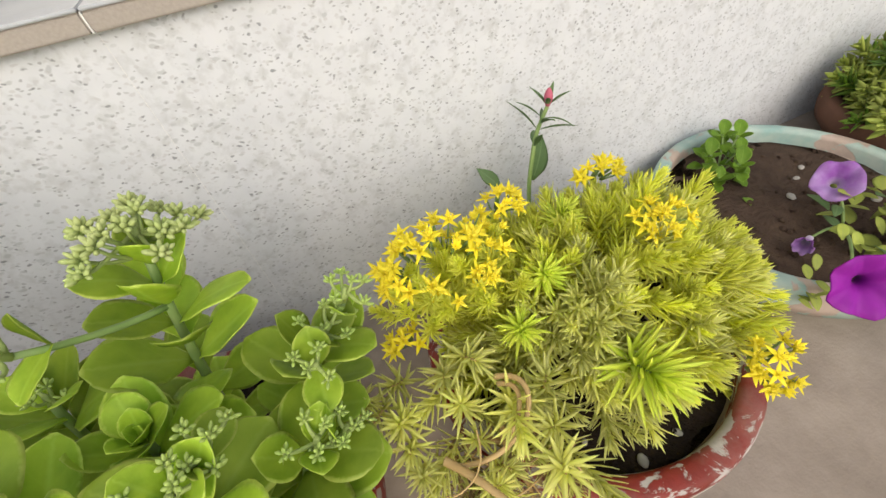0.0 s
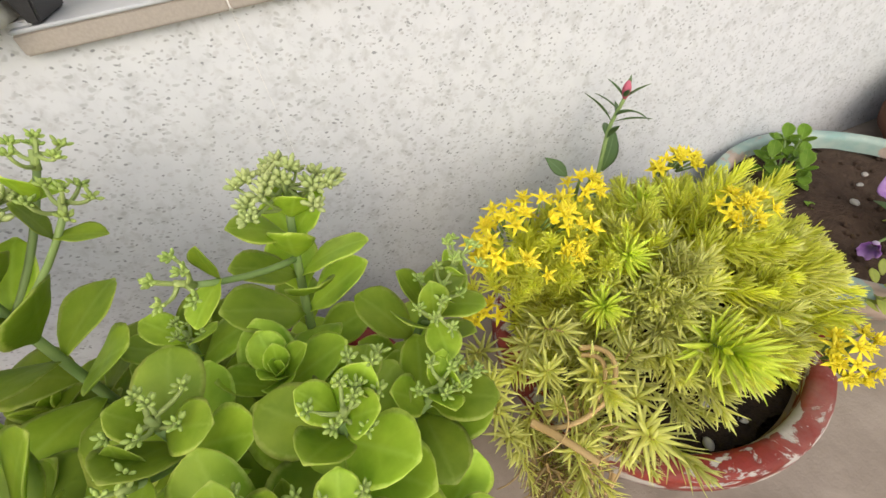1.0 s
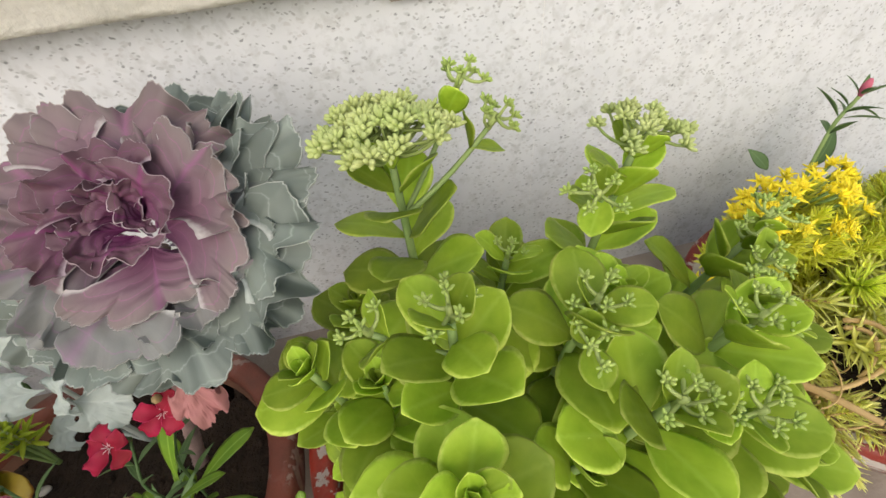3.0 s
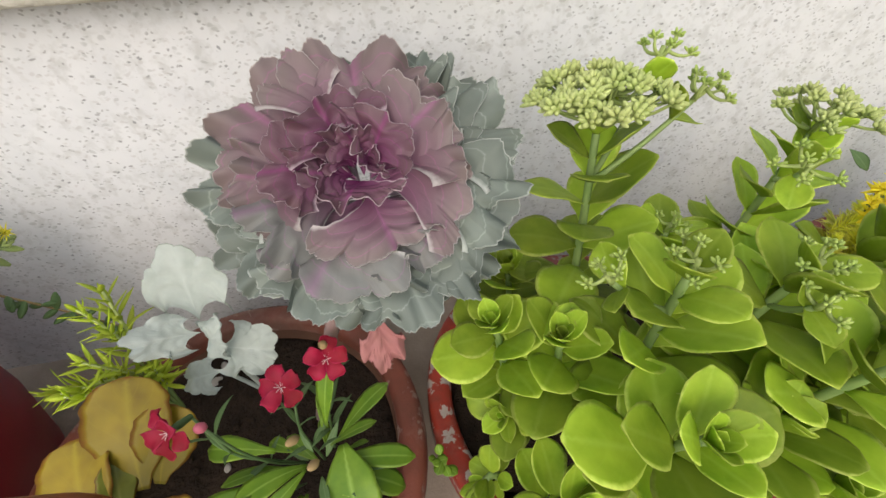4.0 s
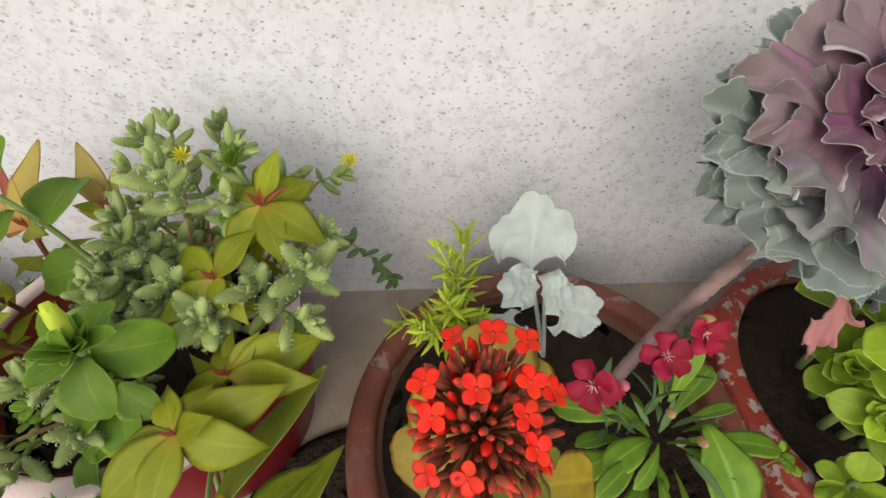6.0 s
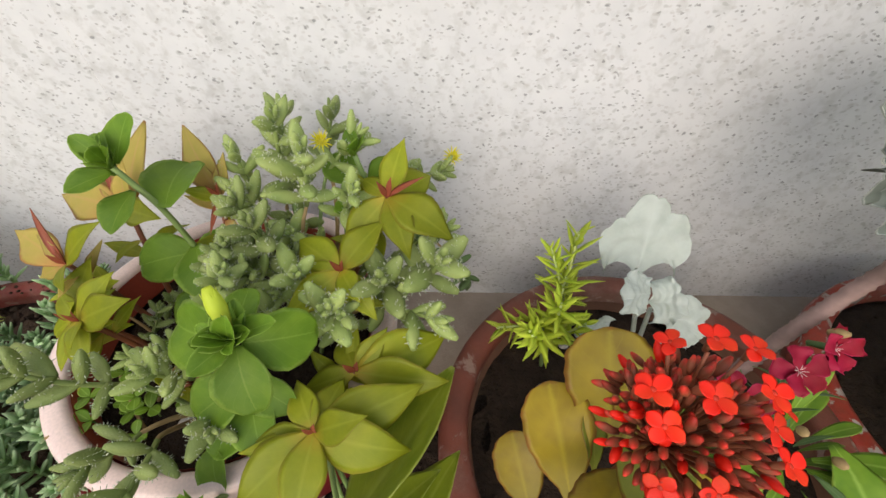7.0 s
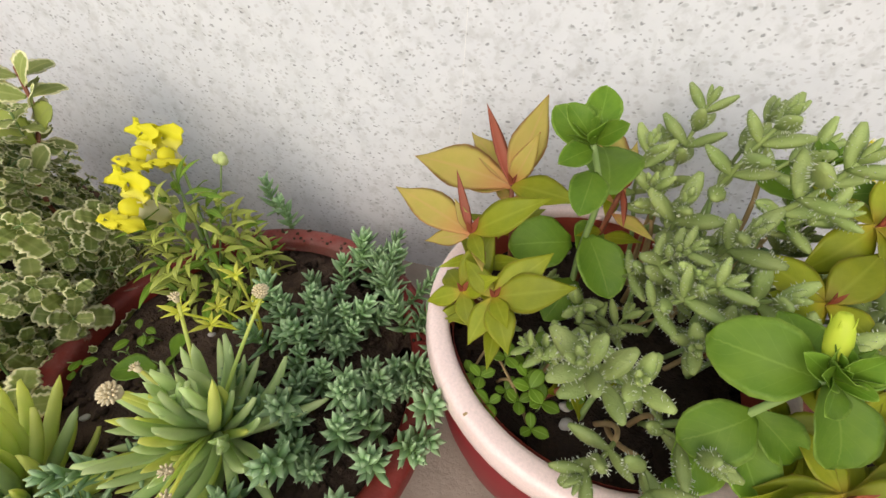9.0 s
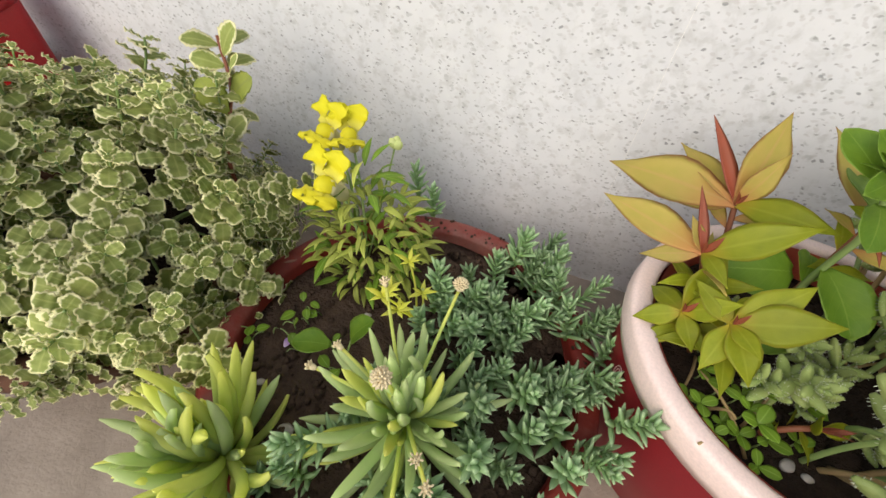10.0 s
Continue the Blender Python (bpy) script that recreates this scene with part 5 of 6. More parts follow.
# ---- plants in the maroon plastic pot ----
random.seed(41)
POINTED = ((0, 0.10, 0.28, 0.45, 0.65, 0.85, 1), (0.10, 0.26, 0.76, 1.0, 0.74, 0.30, 0.02))
JOY = [Geo().add(blade(0.062, w, POINTED, 10, 8, 0.0006, 0.12, b, 0.0012, 1.5, p, fold=0.12)).mesh("leaf", m) for w, b, p, m in ((0.026, 0.35, 0, L_JOY), (0.029, 0.7, 1, L_JOY), (0.024, 0.15, 2, L_JOY_RED), (0.026, 0.45, 3, L_JOY_RED))]
JOY_CORE = Geo().add(blade(0.034, 0.009, LANCE, 7, 6, 0.0005, 0.4, 0.1)).mesh("leaf", L_JOY_CORE)


def joyweed(foot, tip, red, leaves, size, toward=(0, 0, 0)):
    """A leafy shoot with pointed leaves round its tip and a red heart."""
    tip, foot = Vector(tip), Vector(foot)
    p = thing("joyweed", foot, "bronze and yellow joyweed shoot with pointed leaves, red heart" if red else "lime-yellow joyweed shoot with pointed leaves, reddish heart", "foliage plant", "joyweed shoots in the maroon pot")
    part("stem", Geo().add(tube(arc((0, 0, 0), tip - foot, (0, 0, 0.006), 8), (0.0026, 0.002), 6)).mesh("stem", L_REDSTEM), p)
    d = ((tip - foot).normalized() + Vector(toward)).normalized()
    for k in range(leaves):
        f = k / leaves
        way = spin(d, k * 2.4 + rnd(-0.5, 0.5), 0.85 + 0.60 * f + rnd(-0.1, 0.1))
        mesh = random.choice(JOY[2:] if red and (k < 5 or random.random() < 0.4) else JOY[:2])
        part("leaf", mesh, p, aim(tip - d * 0.016 * f * 2, way, d, rnd(-0.3, 0.3), size * rnd(0.6, 1.15)))
    for k in range(3):
        part("young_leaf", JOY_CORE, p, aim(tip, spin(d, k * 2.1, 0.2), d, 0, size * rnd(0.6, 1.1)), "young dark red leaf")
    return p


def joy_fan(foot, heart, tips, red, cores=()):
    """A joyweed shoot whose leaves run from its heart to known tips."""
    foot, heart = Vector(foot), Vector(heart)
    p = thing("joyweed", foot, "bronze and yellow joyweed shoot with pointed leaves, red heart" if red else "lime-yellow joyweed shoot with pointed leaves, reddish heart", "foliage plant", "joyweed shoots in the maroon pot")
    part("stem", Geo().add(tube(arc((0, 0, 0), heart - foot, (0, 0, 0.006), 8), (0.0026, 0.002), 6)).mesh("stem", L_REDSTEM), p)
    for k, tip in enumerate(tips):
        d = Vector(tip) - heart
        young = k in cores
        mesh = JOY_CORE if young else random.choice(JOY[2:] if red and k % 3 != 2 else JOY[:2])
        part("young_leaf" if young else "leaf", mesh, p, aim(heart - d * 0.06, d, (0, -0.55, 0.85), rnd(-0.25, 0.25), d.length * 1.12 / (0.034 if young else 0.062)) @ Matrix.Diagonal((0.55 if young else 0.90 if red else 1.15, 1, 1, 1)), "young dark red leaf" if young else "")
    for k in range(5):
        d = spin((heart - foot).normalized() + Vector((0, -0.35, 0.1)), k * 2.4 + heart.x * 40, rnd(1.0, 1.35))
        part("leaf", random.choice(JOY[2:] if red and k < 2 else JOY[:2]), p, aim(heart.lerp(foot, 0.12 + 0.08 * k), d, (0, -0.5, 0.85), rnd(-0.3, 0.3), rnd(0.45, 0.7)) @ Matrix.Diagonal((0.8, 1, 1, 1)))
    for k in range(2):
        part("young_leaf", JOY_CORE, p, aim(heart, spin((0, -0.3, 0.9), k * 2.1, 0.3), (0, -0.5, 0.8), 0, rnd(0.35, 0.6)), "young dark red leaf")
    return p


joy_fan((-0.795, -0.16, 0.18), (-0.811, -0.124, 0.271), ((-0.903, -0.098, 0.272), (-0.852, -0.077, 0.285), (-0.842, -0.079, 0.310), (-0.798, -0.086, 0.330), (-0.800, -0.123, 0.314), (-0.768, -0.158, 0.296), (-0.854, -0.117, 0.258)), True, (2,))
joy_fan((-0.80, -0.18, 0.18), (-0.832, -0.179, 0.264), ((-0.900, -0.144, 0.266), (-0.849, -0.159, 0.299), (-0.791, -0.181, 0.309), (-0.866, -0.180, 0.248), (-0.847, -0.170, 0.284), (-0.822, -0.205, 0.272)), True, (1,))
joy_fan((-0.80, -0.20, 0.18), (-0.830, -0.208, 0.232), ((-0.857, -0.213, 0.217), (-0.851, -0.184, 0.231), (-0.816, -0.180, 0.269), (-0.812, -0.215, 0.262), (-0.821, -0.233, 0.229)), False)
joy_fan((-0.79, -0.21, 0.18), (-0.807, -0.219, 0.248), ((-0.764, -0.222, 0.277), (-0.779, -0.205, 0.283), (-0.832, -0.201, 0.259), (-0.818, -0.248, 0.232), (-0.793, -0.253, 0.243), (-0.797, -0.243, 0.256), (-0.793, -0.198, 0.262)), False)
joy_fan((-0.66, -0.27, 0.18), (-0.621, -0.293, 0.248), ((-0.567, -0.309, 0.251), (-0.559, -0.271, 0.257), (-0.659, -0.334, 0.245), (-0.624, -0.340, 0.246), (-0.638, -0.267, 0.262), (-0.592, -0.296, 0.277), (-0.608, -0.262, 0.258), (-0.660, -0.300, 0.240)), False)
joy_fan((-0.65, -0.19, 0.18), (-0.617, -0.197, 0.281), ((-0.593, -0.173, 0.312), (-0.655, -0.174, 0.295), (-0.592, -0.227, 0.271), (-0.650, -0.228, 0.272), (-0.604, -0.223, 0.290), (-0.647, -0.198, 0.283)), False)
joy_fan((-0.64, -0.16, 0.18), (-0.588, -0.147, 0.306), ((-0.540, -0.176, 0.302), (-0.579, -0.118, 0.338), (-0.563, -0.152, 0.328), (-0.610, -0.130, 0.316), (-0.620, -0.178, 0.285), (-0.570, -0.189, 0.292), (-0.552, -0.120, 0.312)), False, (2,))
joy_fan((-0.74, -0.14, 0.18), (-0.730, -0.122, 0.283), ((-0.727, -0.100, 0.310), (-0.752, -0.100, 0.306), (-0.748, -0.132, 0.300), (-0.728, -0.154, 0.276), (-0.765, -0.084, 0.328)), True, (3,))
joy_fan((-0.64, -0.24, 0.18), (-0.604, -0.252, 0.243), ((-0.541, -0.234, 0.254), (-0.546, -0.263, 0.246), (-0.585, -0.232, 0.262), (-0.621, -0.225, 0.250), (-0.640, -0.262, 0.235)), False)
joyweed((-0.76, -0.25, 0.18), (-0.735, -0.245, 0.206), False, 6, 0.5, (0, -0.35, 0.1))
bigleaf = thing("broad_leaf_shoot", (-0.63, -0.28, 0.18), "broad folded yellow-green leaf rising over the pot rim", "foliage plant")
part("leaf", Geo().add(blade(0.114, 0.076, LANCE, 14, 12, 0.0008, 0.10, -0.15, 0.002, 1, 0, fold=0.15)).mesh("leaf", L_JOY_DEEP), bigleaf, aim((-0.602, -0.336, 0.212), (0.071, 0.091, 0.020), (-0.62, 0.34, 0.70)))
part("stem", Geo().add(tube(arc((0, 0, 0), (0.028, -0.056, 0.032), (0, 0, 0.004), 6), (0.002, 0.0018), 6)).mesh("stem", L_STEM), bigleaf)
for p, tip in (((-0.575, -0.350, 0.165), (-0.539, -0.281, 0.185)), ((-0.600, -0.335, 0.165), (-0.552, -0.293, 0.185))):
    part("leaf", Geo().add(blade(0.070, 0.034, LANCE, 10, 8, 0.0007, 0.2, 0.3, fold=0.2)).mesh("leaf", L_JOY_DEEP), bigleaf, aim(p, Vector(tip) - Vector(p), (-0.4, 0.1, 0.8), 0, (Vector(tip) - Vector(p)).length / 0.068))
    part("stem", Geo().add(tube(arc((0, 0, 0), Vector(p) - Vector((-0.63, -0.28, 0.18)), (0, 0, 0.02), 6), (0.0018, 0.0015), 6)).mesh("stem", L_STEM), bigleaf)
for p, d, s in (((-0.64, -0.325, 0.21), (-0.1, -0.7, 0.1), 0.9), ((-0.655, -0.32, 0.20), (-0.35, -0.6, 0.15), 0.9), ((-0.60, -0.32, 0.215), (0.5, -0.45, 0.1), 0.8)):
    part("leaf", random.choice(JOY[:2]), bigleaf, aim(p, d, (0, 0, 1), 0, s))

BROAD = ((0, 0.12, 0.3, 0.5, 0.72, 0.9, 0.97, 1), (0.2, 0.46, 0.88, 1.0, 0.88, 0.50, 0.25, 0.05))
SOFT = [Geo().add(blade(0.050, w, BROAD, 12, 10, 0.0008, c, b, 0.0014, 1.5, w * 99)).mesh("leaf", L_GREEN) for w, c, b in ((0.036, 0.40, 0.5), (0.041, 0.34, 0.8), (0.030, 0.45, 0.2))]


def soft_plant(pts, label, at, size, turn, top):
    p = thing("calendula", pts[0], label, "flower")
    st, path = leafy_stem(p, pts, 0.0026, L_STEM, SOFT, at, 0.95, size, turn, face=(0, -0.9, 0.3))
    d = Vector(path[-1]) - Vector(path[-4])
    for k in range(top):
        part("leaf", SOFT[2], st, aim(path[-1], spin(d, k * 2.4, 0.3 + 0.12 * k), d, 0, size * (0.42 + 0.07 * k)))
    for k in range(9):
        part("bract", Geo().add(blade(0.020, 0.006, LANCE, 5, 6, 0.0005, 0.2, 0.3)).mesh("bract", L_GREEN), st, aim(path[-1], spin(d, k * 1.05, 0.35 + 0.08 * k), d, 0, rnd(0.6, 1.1)))
    return st, path


def leaf_to(st, mesh, foot, tip, up, length=0.050):
    d = (Vector(tip) - Vector(foot)) * 0.76
    part("leaf", mesh, st, aim(foot, d, up, rnd(-0.15, 0.15), d.length / length * 1.04))


st, path = soft_plant(((-0.745, -0.175, 0.178), (-0.749, -0.150, 0.236), (-0.751, -0.156, 0.300), (-0.767, -0.156, 0.336)), "upright soft green plant with oval leaves", (), 0.8, 0.6, 4)
for foot, tip, up, v in (
    ((-0.756, -0.142, 0.240), (-0.812, -0.172, 0.252), (0, -0.6, 0.8), 1), ((-0.748, -0.152, 0.258), (-0.722, -0.207, 0.246), (0, -0.6, 0.8), 0),
    ((-0.747, -0.158, 0.303), (-0.752, -0.096, 0.330), (0.1, -0.8, 0.6), 1), ((-0.768, -0.155, 0.330), (-0.800, -0.128, 0.352), (0, -0.7, 0.7), 2),
    ((-0.766, -0.152, 0.336), (-0.764, -0.116, 0.366), (0, -0.8, 0.6), 2), ((-0.768, -0.154, 0.338), (-0.792, -0.150, 0.362), (0.2, -0.8, 0.6), 2), ((-0.766, -0.156, 0.338), (-0.752, -0.168, 0.362), (-0.2, -0.8, 0.6), 2), ((-0.768, -0.158, 0.334), (-0.790, -0.186, 0.336), (0, -0.5, 0.8), 2), ((-0.762, -0.158, 0.318), (-0.768, -0.200, 0.312), (0, -0.4, 0.9), 0),
    ((-0.750, -0.150, 0.240), (-0.735, -0.110, 0.250), (0, -0.6, 0.8), 0), ((-0.746, -0.160, 0.215), (-0.770, -0.210, 0.212), (0, -0.3, 0.9), 0)):
    leaf_to(st, SOFT[v], foot, tip, up)
st, path = soft_plant(((-0.69, -0.25, 0.178), (-0.668, -0.268, 0.250), (-0.657, -0.266, 0.306)), "soft green plant with oval leaves, closed yellow flower", (), 0.7, 0.2, 6)
for foot, tip, up, v in (
    ((-0.658, -0.266, 0.303), (-0.716, -0.258, 0.308), (0, -0.6, 0.8), 1), ((-0.656, -0.268, 0.302), (-0.640, -0.310, 0.283), (0, -0.6, 0.8), 1),
    ((-0.655, -0.265, 0.300), (-0.603, -0.252, 0.292), (0, -0.6, 0.8), 1), ((-0.664, -0.268, 0.262), (-0.706, -0.298, 0.254), (0, -0.5, 0.85), 1),
    ((-0.664, -0.266, 0.262), (-0.628, -0.288, 0.248), (0, -0.5, 0.85), 0), ((-0.672, -0.262, 0.235), (-0.690, -0.315, 0.230), (0, -0.4, 0.9), 0),
    ((-0.668, -0.266, 0.245), (-0.650, -0.316, 0.240), (0, -0.4, 0.9), 0), ((-0.658, -0.262, 0.300), (-0.664, -0.222, 0.312), (0, -0.7, 0.7), 0)):
    leaf_to(st, SOFT[v], foot, tip, up)
for k in range(7):
    way = spin((-0.1, -0.45, 0.8), k * 2.4, 0.55 + 0.09 * k)
    part("leaf", SOFT[2], st, aim(Vector((-0.657, -0.268, 0.308)), way, (0, -0.6, 0.8), rnd(-0.3, 0.3), rnd(0.28, 0.5)))
bud = Geo().add(drop(0.027, 0.0050, 10, 9, 0.35), slot=0)
for k in range(9):
    bud.add(blade(0.026 if k % 2 == 0 else 0.016, 0.0045, LANCE, 5, 6, 0.0004, 0.5, -0.25), aim((0, 0, 0), spin((0, 1, 0), k * 0.70, 0.26), (0, 1, 0)), k % 2)
part("bud", bud.join().mesh("bud", L_LIME, L_OLIVE), st, aim((-0.658, -0.264, 0.310), (-0.25, 0.40, 0.9)), "closed yellow flower bud")
soft_plant(((-0.685, -0.30, 0.178), (-0.682, -0.318, 0.205), (-0.685, -0.328, 0.222)), "small soft green seedling at the pot's edge", (0.5, 0.9), 0.6, 0.9, 4)
soft_plant(((-0.62, -0.10, 0.178), (-0.60, -0.12, 0.26), (-0.615, -0.115, 0.32)), "slender soft green plant with oval leaves", (0.6, 0.85), 0.7, 0.3, 4)


def bristly_leaf(length, radius, seed):
    """A plump leaf along +y, set with short bristles."""
    rs = random.Random(seed)
    g = Geo()
    v, f, uv = drop(length, radius, 8, 8, 0.55)
    g.add((v * np.array([1, 1, 0.72]), f, uv))
    for k in range(34):
        a, s = rs.uniform(0, 6.28), rs.uniform(0.12, 0.95)
        r = radius * math.sin(s * math.pi) ** 0.55
        n = Vector((math.cos(a), 0.25 * (s - 0.4) * 3, math.sin(a)))
        p = Vector((r * math.cos(a), s * length, r * 0.72 * math.sin(a))) * 0.97
        g.add(drop(0.0021, 0.00028, 3, 3), aim(p, n), 1)
    return g


PICKLE_LEAF = [bristly_leaf(0.027, 0.0058, k) for k in range(3)]


def pickle_shoot(pairs, length, seed, tuft=True):
    rs = random.Random(seed)
    g = Geo().add(tube(arc((0, 0, 0), (0, length, 0), (0, 0, 0.002), 6), (0.0017, 0.0014), 6), slot=0)
    for k in range(pairs):
        f = (k + 0.6) / pairs
        for h in (0, 1):
            d = spin((0, 1, 0), k * math.pi / 2 + h * math.pi + rs.uniform(-0.2, 0.2), np.interp(f, (0, 1), (1.35, 0.65)) + rs.uniform(-0.15, 0.15))
            src = rs.choice(PICKLE_LEAF)
            m = aim((0, length * f, 0), d, (0, 1, 0), 0, np.interp(f, (0, 0.5, 1), (0.85, 1.05, 0.75)) * rs.uniform(0.85, 1.15))
            g.add((np.concatenate(src.v), src.f, np.concatenate(src.uv)), m)
            g.m[-len(src.m):] = src.m
    if tuft:
        for k in range(3):
            src = PICKLE_LEAF[k]
            g.add((np.concatenate(src.v), src.f, np.concatenate(src.uv)), aim((0, length, 0), spin((0, 1, 0), k * 2.1, 0.3), (0, 1, 0), 0, 0.5))
            g.m[-len(src.m):] = src.m
    return g.join().mesh("shoot", L_PICKLE, L_BRISTLE)


PICKLE = [pickle_shoot(4, 0.050, 1), pickle_shoot(3, 0.036, 2), pickle_shoot(5, 0.062, 3)]
pickle = thing("pickle_plant", (-0.69, -0.19, 0.178), "pickle plant with plump bristly green leaves", "succulent")
for p, d, s, v in (
    ((-0.676, -0.172, 0.262), (0.05, -0.25, 0.9), 1.0, 0), ((-0.648, -0.150, 0.300), (0.2, -0.2, 0.9), 1.05, 0), ((-0.712, -0.098, 0.258), (-0.1, 0.0, 0.95), 0.95, 0),
    ((-0.670, -0.120, 0.290), (0.1, -0.1, 0.9), 1.0, 2), ((-0.695, -0.145, 0.265), (-0.1, -0.2, 0.9), 1.0, 1), ((-0.655, -0.190, 0.255), (0.25, -0.4, 0.8), 0.95, 1),
    ((-0.562, -0.176, 0.248), (0.25, -0.35, 0.80), 1.2, 1), ((-0.588, -0.182, 0.240), (0.0, -0.45, 0.80), 1.2, 1), ((-0.600, -0.190, 0.235), (0.6, -0.35, 0.25), 1.1, 0), ((-0.590, -0.150, 0.245), (0.7, 0.0, 0.5), 1.0, 0), ((-0.625, -0.212, 0.245), (0.1, -0.4, 0.8), 1.0, 1),
    ((-0.738, -0.272, 0.262), (-0.45, -0.25, 0.75), 0.95, 0), ((-0.716, -0.296, 0.240), (0.1, -0.8, 0.3), 0.95, 0), ((-0.728, -0.292, 0.240), (-0.5, -0.6, 0.15), 0.8, 1),
    ((-0.715, -0.255, 0.235), (-0.2, -0.3, 0.8), 0.9, 1), ((-0.700, -0.270, 0.225), (0.4, -0.5, 0.5), 0.9, 1), ((-0.640, -0.105, 0.300), (0.55, 0.1, 0.6), 0.95, 1),
    ((-0.610, -0.100, 0.275), (0.7, 0.15, 0.4), 0.9, 1), ((-0.575, -0.065, 0.262), (0.9, 0.1, 0.25), 0.75, 1), ((-0.690, -0.090, 0.270), (0.1, 0.3, 0.8), 1.0, 2), ((-0.650, -0.080, 0.285), (0.2, 0.2, 0.9), 0.9, 0),
    ((-0.665, -0.205, 0.240), (-0.05, -0.6, 0.7), 0.9, 1), ((-0.69, -0.165, 0.245), (-0.2, -0.4, 0.8), 0.9, 0), ((-0.70, -0.12, 0.26), (-0.3, -0.1, 0.8), 0.9, 1), ((-0.63, -0.13, 0.27), (0.3, -0.3, 0.7), 0.9, 0), ((-0.685, -0.075, 0.25), (-0.2, 0.3, 0.8), 0.9, 0)):
    part("shoot", PICKLE[v], pickle, aim(p, d, (0, -0.3, 1), rnd(0, 6), s * 1.05))
    foot = Vector((max(min(p[0], -0.635), -0.79), max(min(p[1], -0.12), -0.27), 0.172)).lerp(Vector((-0.69, -0.19, 0.172)), rnd(0.1, 0.45))
    part("stem", Geo().add(tube(arc((0, 0, 0), Vector(p) - foot, (rnd(-0.01, 0.01), rnd(-0.008, 0.008), 0.01), 8), (0.0022, 0.0015), 6)).mesh("stem", L_ROOT_DRY if random.random() < 0.4 else L_STEM), pickle, Matrix.Translation(foot))
for k in range(18):
    p = Vector((rnd(-0.725, -0.60), rnd(-0.215, -0.09), rnd(0.195, 0.255)))
    part("shoot", PICKLE[k % 3], pickle, aim(p, (rnd(-0.4, 0.5), rnd(-0.7, 0.1), rnd(0.4, 0.9)), (0, -0.3, 1), rnd(0, 6), rnd(0.7, 0.95)))
for k in range(12):
    p = Vector((rnd(-0.805, -0.70), rnd(-0.25, -0.14), rnd(0.182, 0.20)))
    part("shoot", PICKLE[k % 3], pickle, aim(p, (rnd(-0.7, 0.7), rnd(-0.8, 0.4), rnd(0.15, 0.6)), (0, -0.3, 1), rnd(0, 6), rnd(0.55, 0.8)))
for k in range(9):
    p = Vector((rnd(-0.81, -0.70), rnd(-0.275, -0.15), 0.183))
    part("dry_twig", Geo().add(tube(arc((0, 0, 0), (rnd(-0.05, 0.05), rnd(-0.05, 0.05), rnd(0.0, 0.03)), (0, 0, 0.008), 7), (0.0014, 0.0009), 5)).mesh("dry_twig", L_ROOT_DRY), pickle, Matrix.Translation(p), "dry straw-coloured runner")
for c, s in (((-0.541, -0.052, 0.277), 1.0), ((-0.628, -0.142, 0.348), 0.8)):
    g = Geo().add(drop(0.006, 0.003, 6, 5))
    for k in range(26):
        g.add(blade(0.011, 0.0016, NEEDLE, 3, 4, 0.0003, 0.1, 0.2), aim((0, 0.004, 0), spin((0, 1, 0), k * 2.4, 0.3 + 1.0 * (k / 26)), (0, 1, 0)))
    part("flower", g.join().mesh("flower", L_SNAP), pickle, aim(c, (0.1, -0.6, 0.6), (0, 0, 1), 0, s), "small pale yellow fringed flower")
trail = thing("trailing_succulent", (-0.590, -0.070, 0.205), "thin trailing stem with small dull green leaves", "succulent")
path = arc((-0.600, -0.075, 0.235), (-0.515, -0.060, 0.105), (0.012, 0, -0.005), 14)
part("stem", Geo().add(tube(path - path[0], (0.0014, 0.001), 5)).mesh("stem", L_ROOT_DRY), trail, Matrix.Translation(path[0]))
SMALL_FAT = Geo().add(drop(0.019, 0.0042, 7, 6)).mesh("leaf", L_DIAN_DARK)
for k in range(26):
    q = Vector(path[min(2 + k // 2, 13)])
    part("leaf", SMALL_FAT, trail, aim(q, (rnd(-0.8, 0.8), rnd(-0.7, 0.2), rnd(-0.6, 0.5)), (0, 0, 1), 0, rnd(0.7, 1.1)))

seedling_d = thing("seedlings", (-0.80, -0.25, 0.178), "small round-leaved seedlings on the dark soil", "seedling")
ROUND_LEAF = Geo().add(blade(0.017, 0.012, OVAL, 7, 8, 0.0005, 0.15, 0.3)).mesh("leaf", L_DIAN)
for k in range(16):
    p = Vector((rnd(-0.815, -0.73), rnd(-0.285, -0.22), 0.181))
    h = rnd(0.008, 0.025)
    part("stem", Geo().add(tube(arc((0, 0, 0), (0, 0, h), (0.001, 0, 0), 4), (0.0007, 0.0006), 5)).mesh("stem", L_STEM), seedling_d, Matrix.Translation(p))
    for j in range(3):
        part("leaf", ROUND_LEAF, seedling_d, aim(p + Vector((0, 0, h)), spin((0, 0, 1), j * 2.1 + k, 1.1), (0, 0, 1), 0, rnd(0.5, 0.9)))


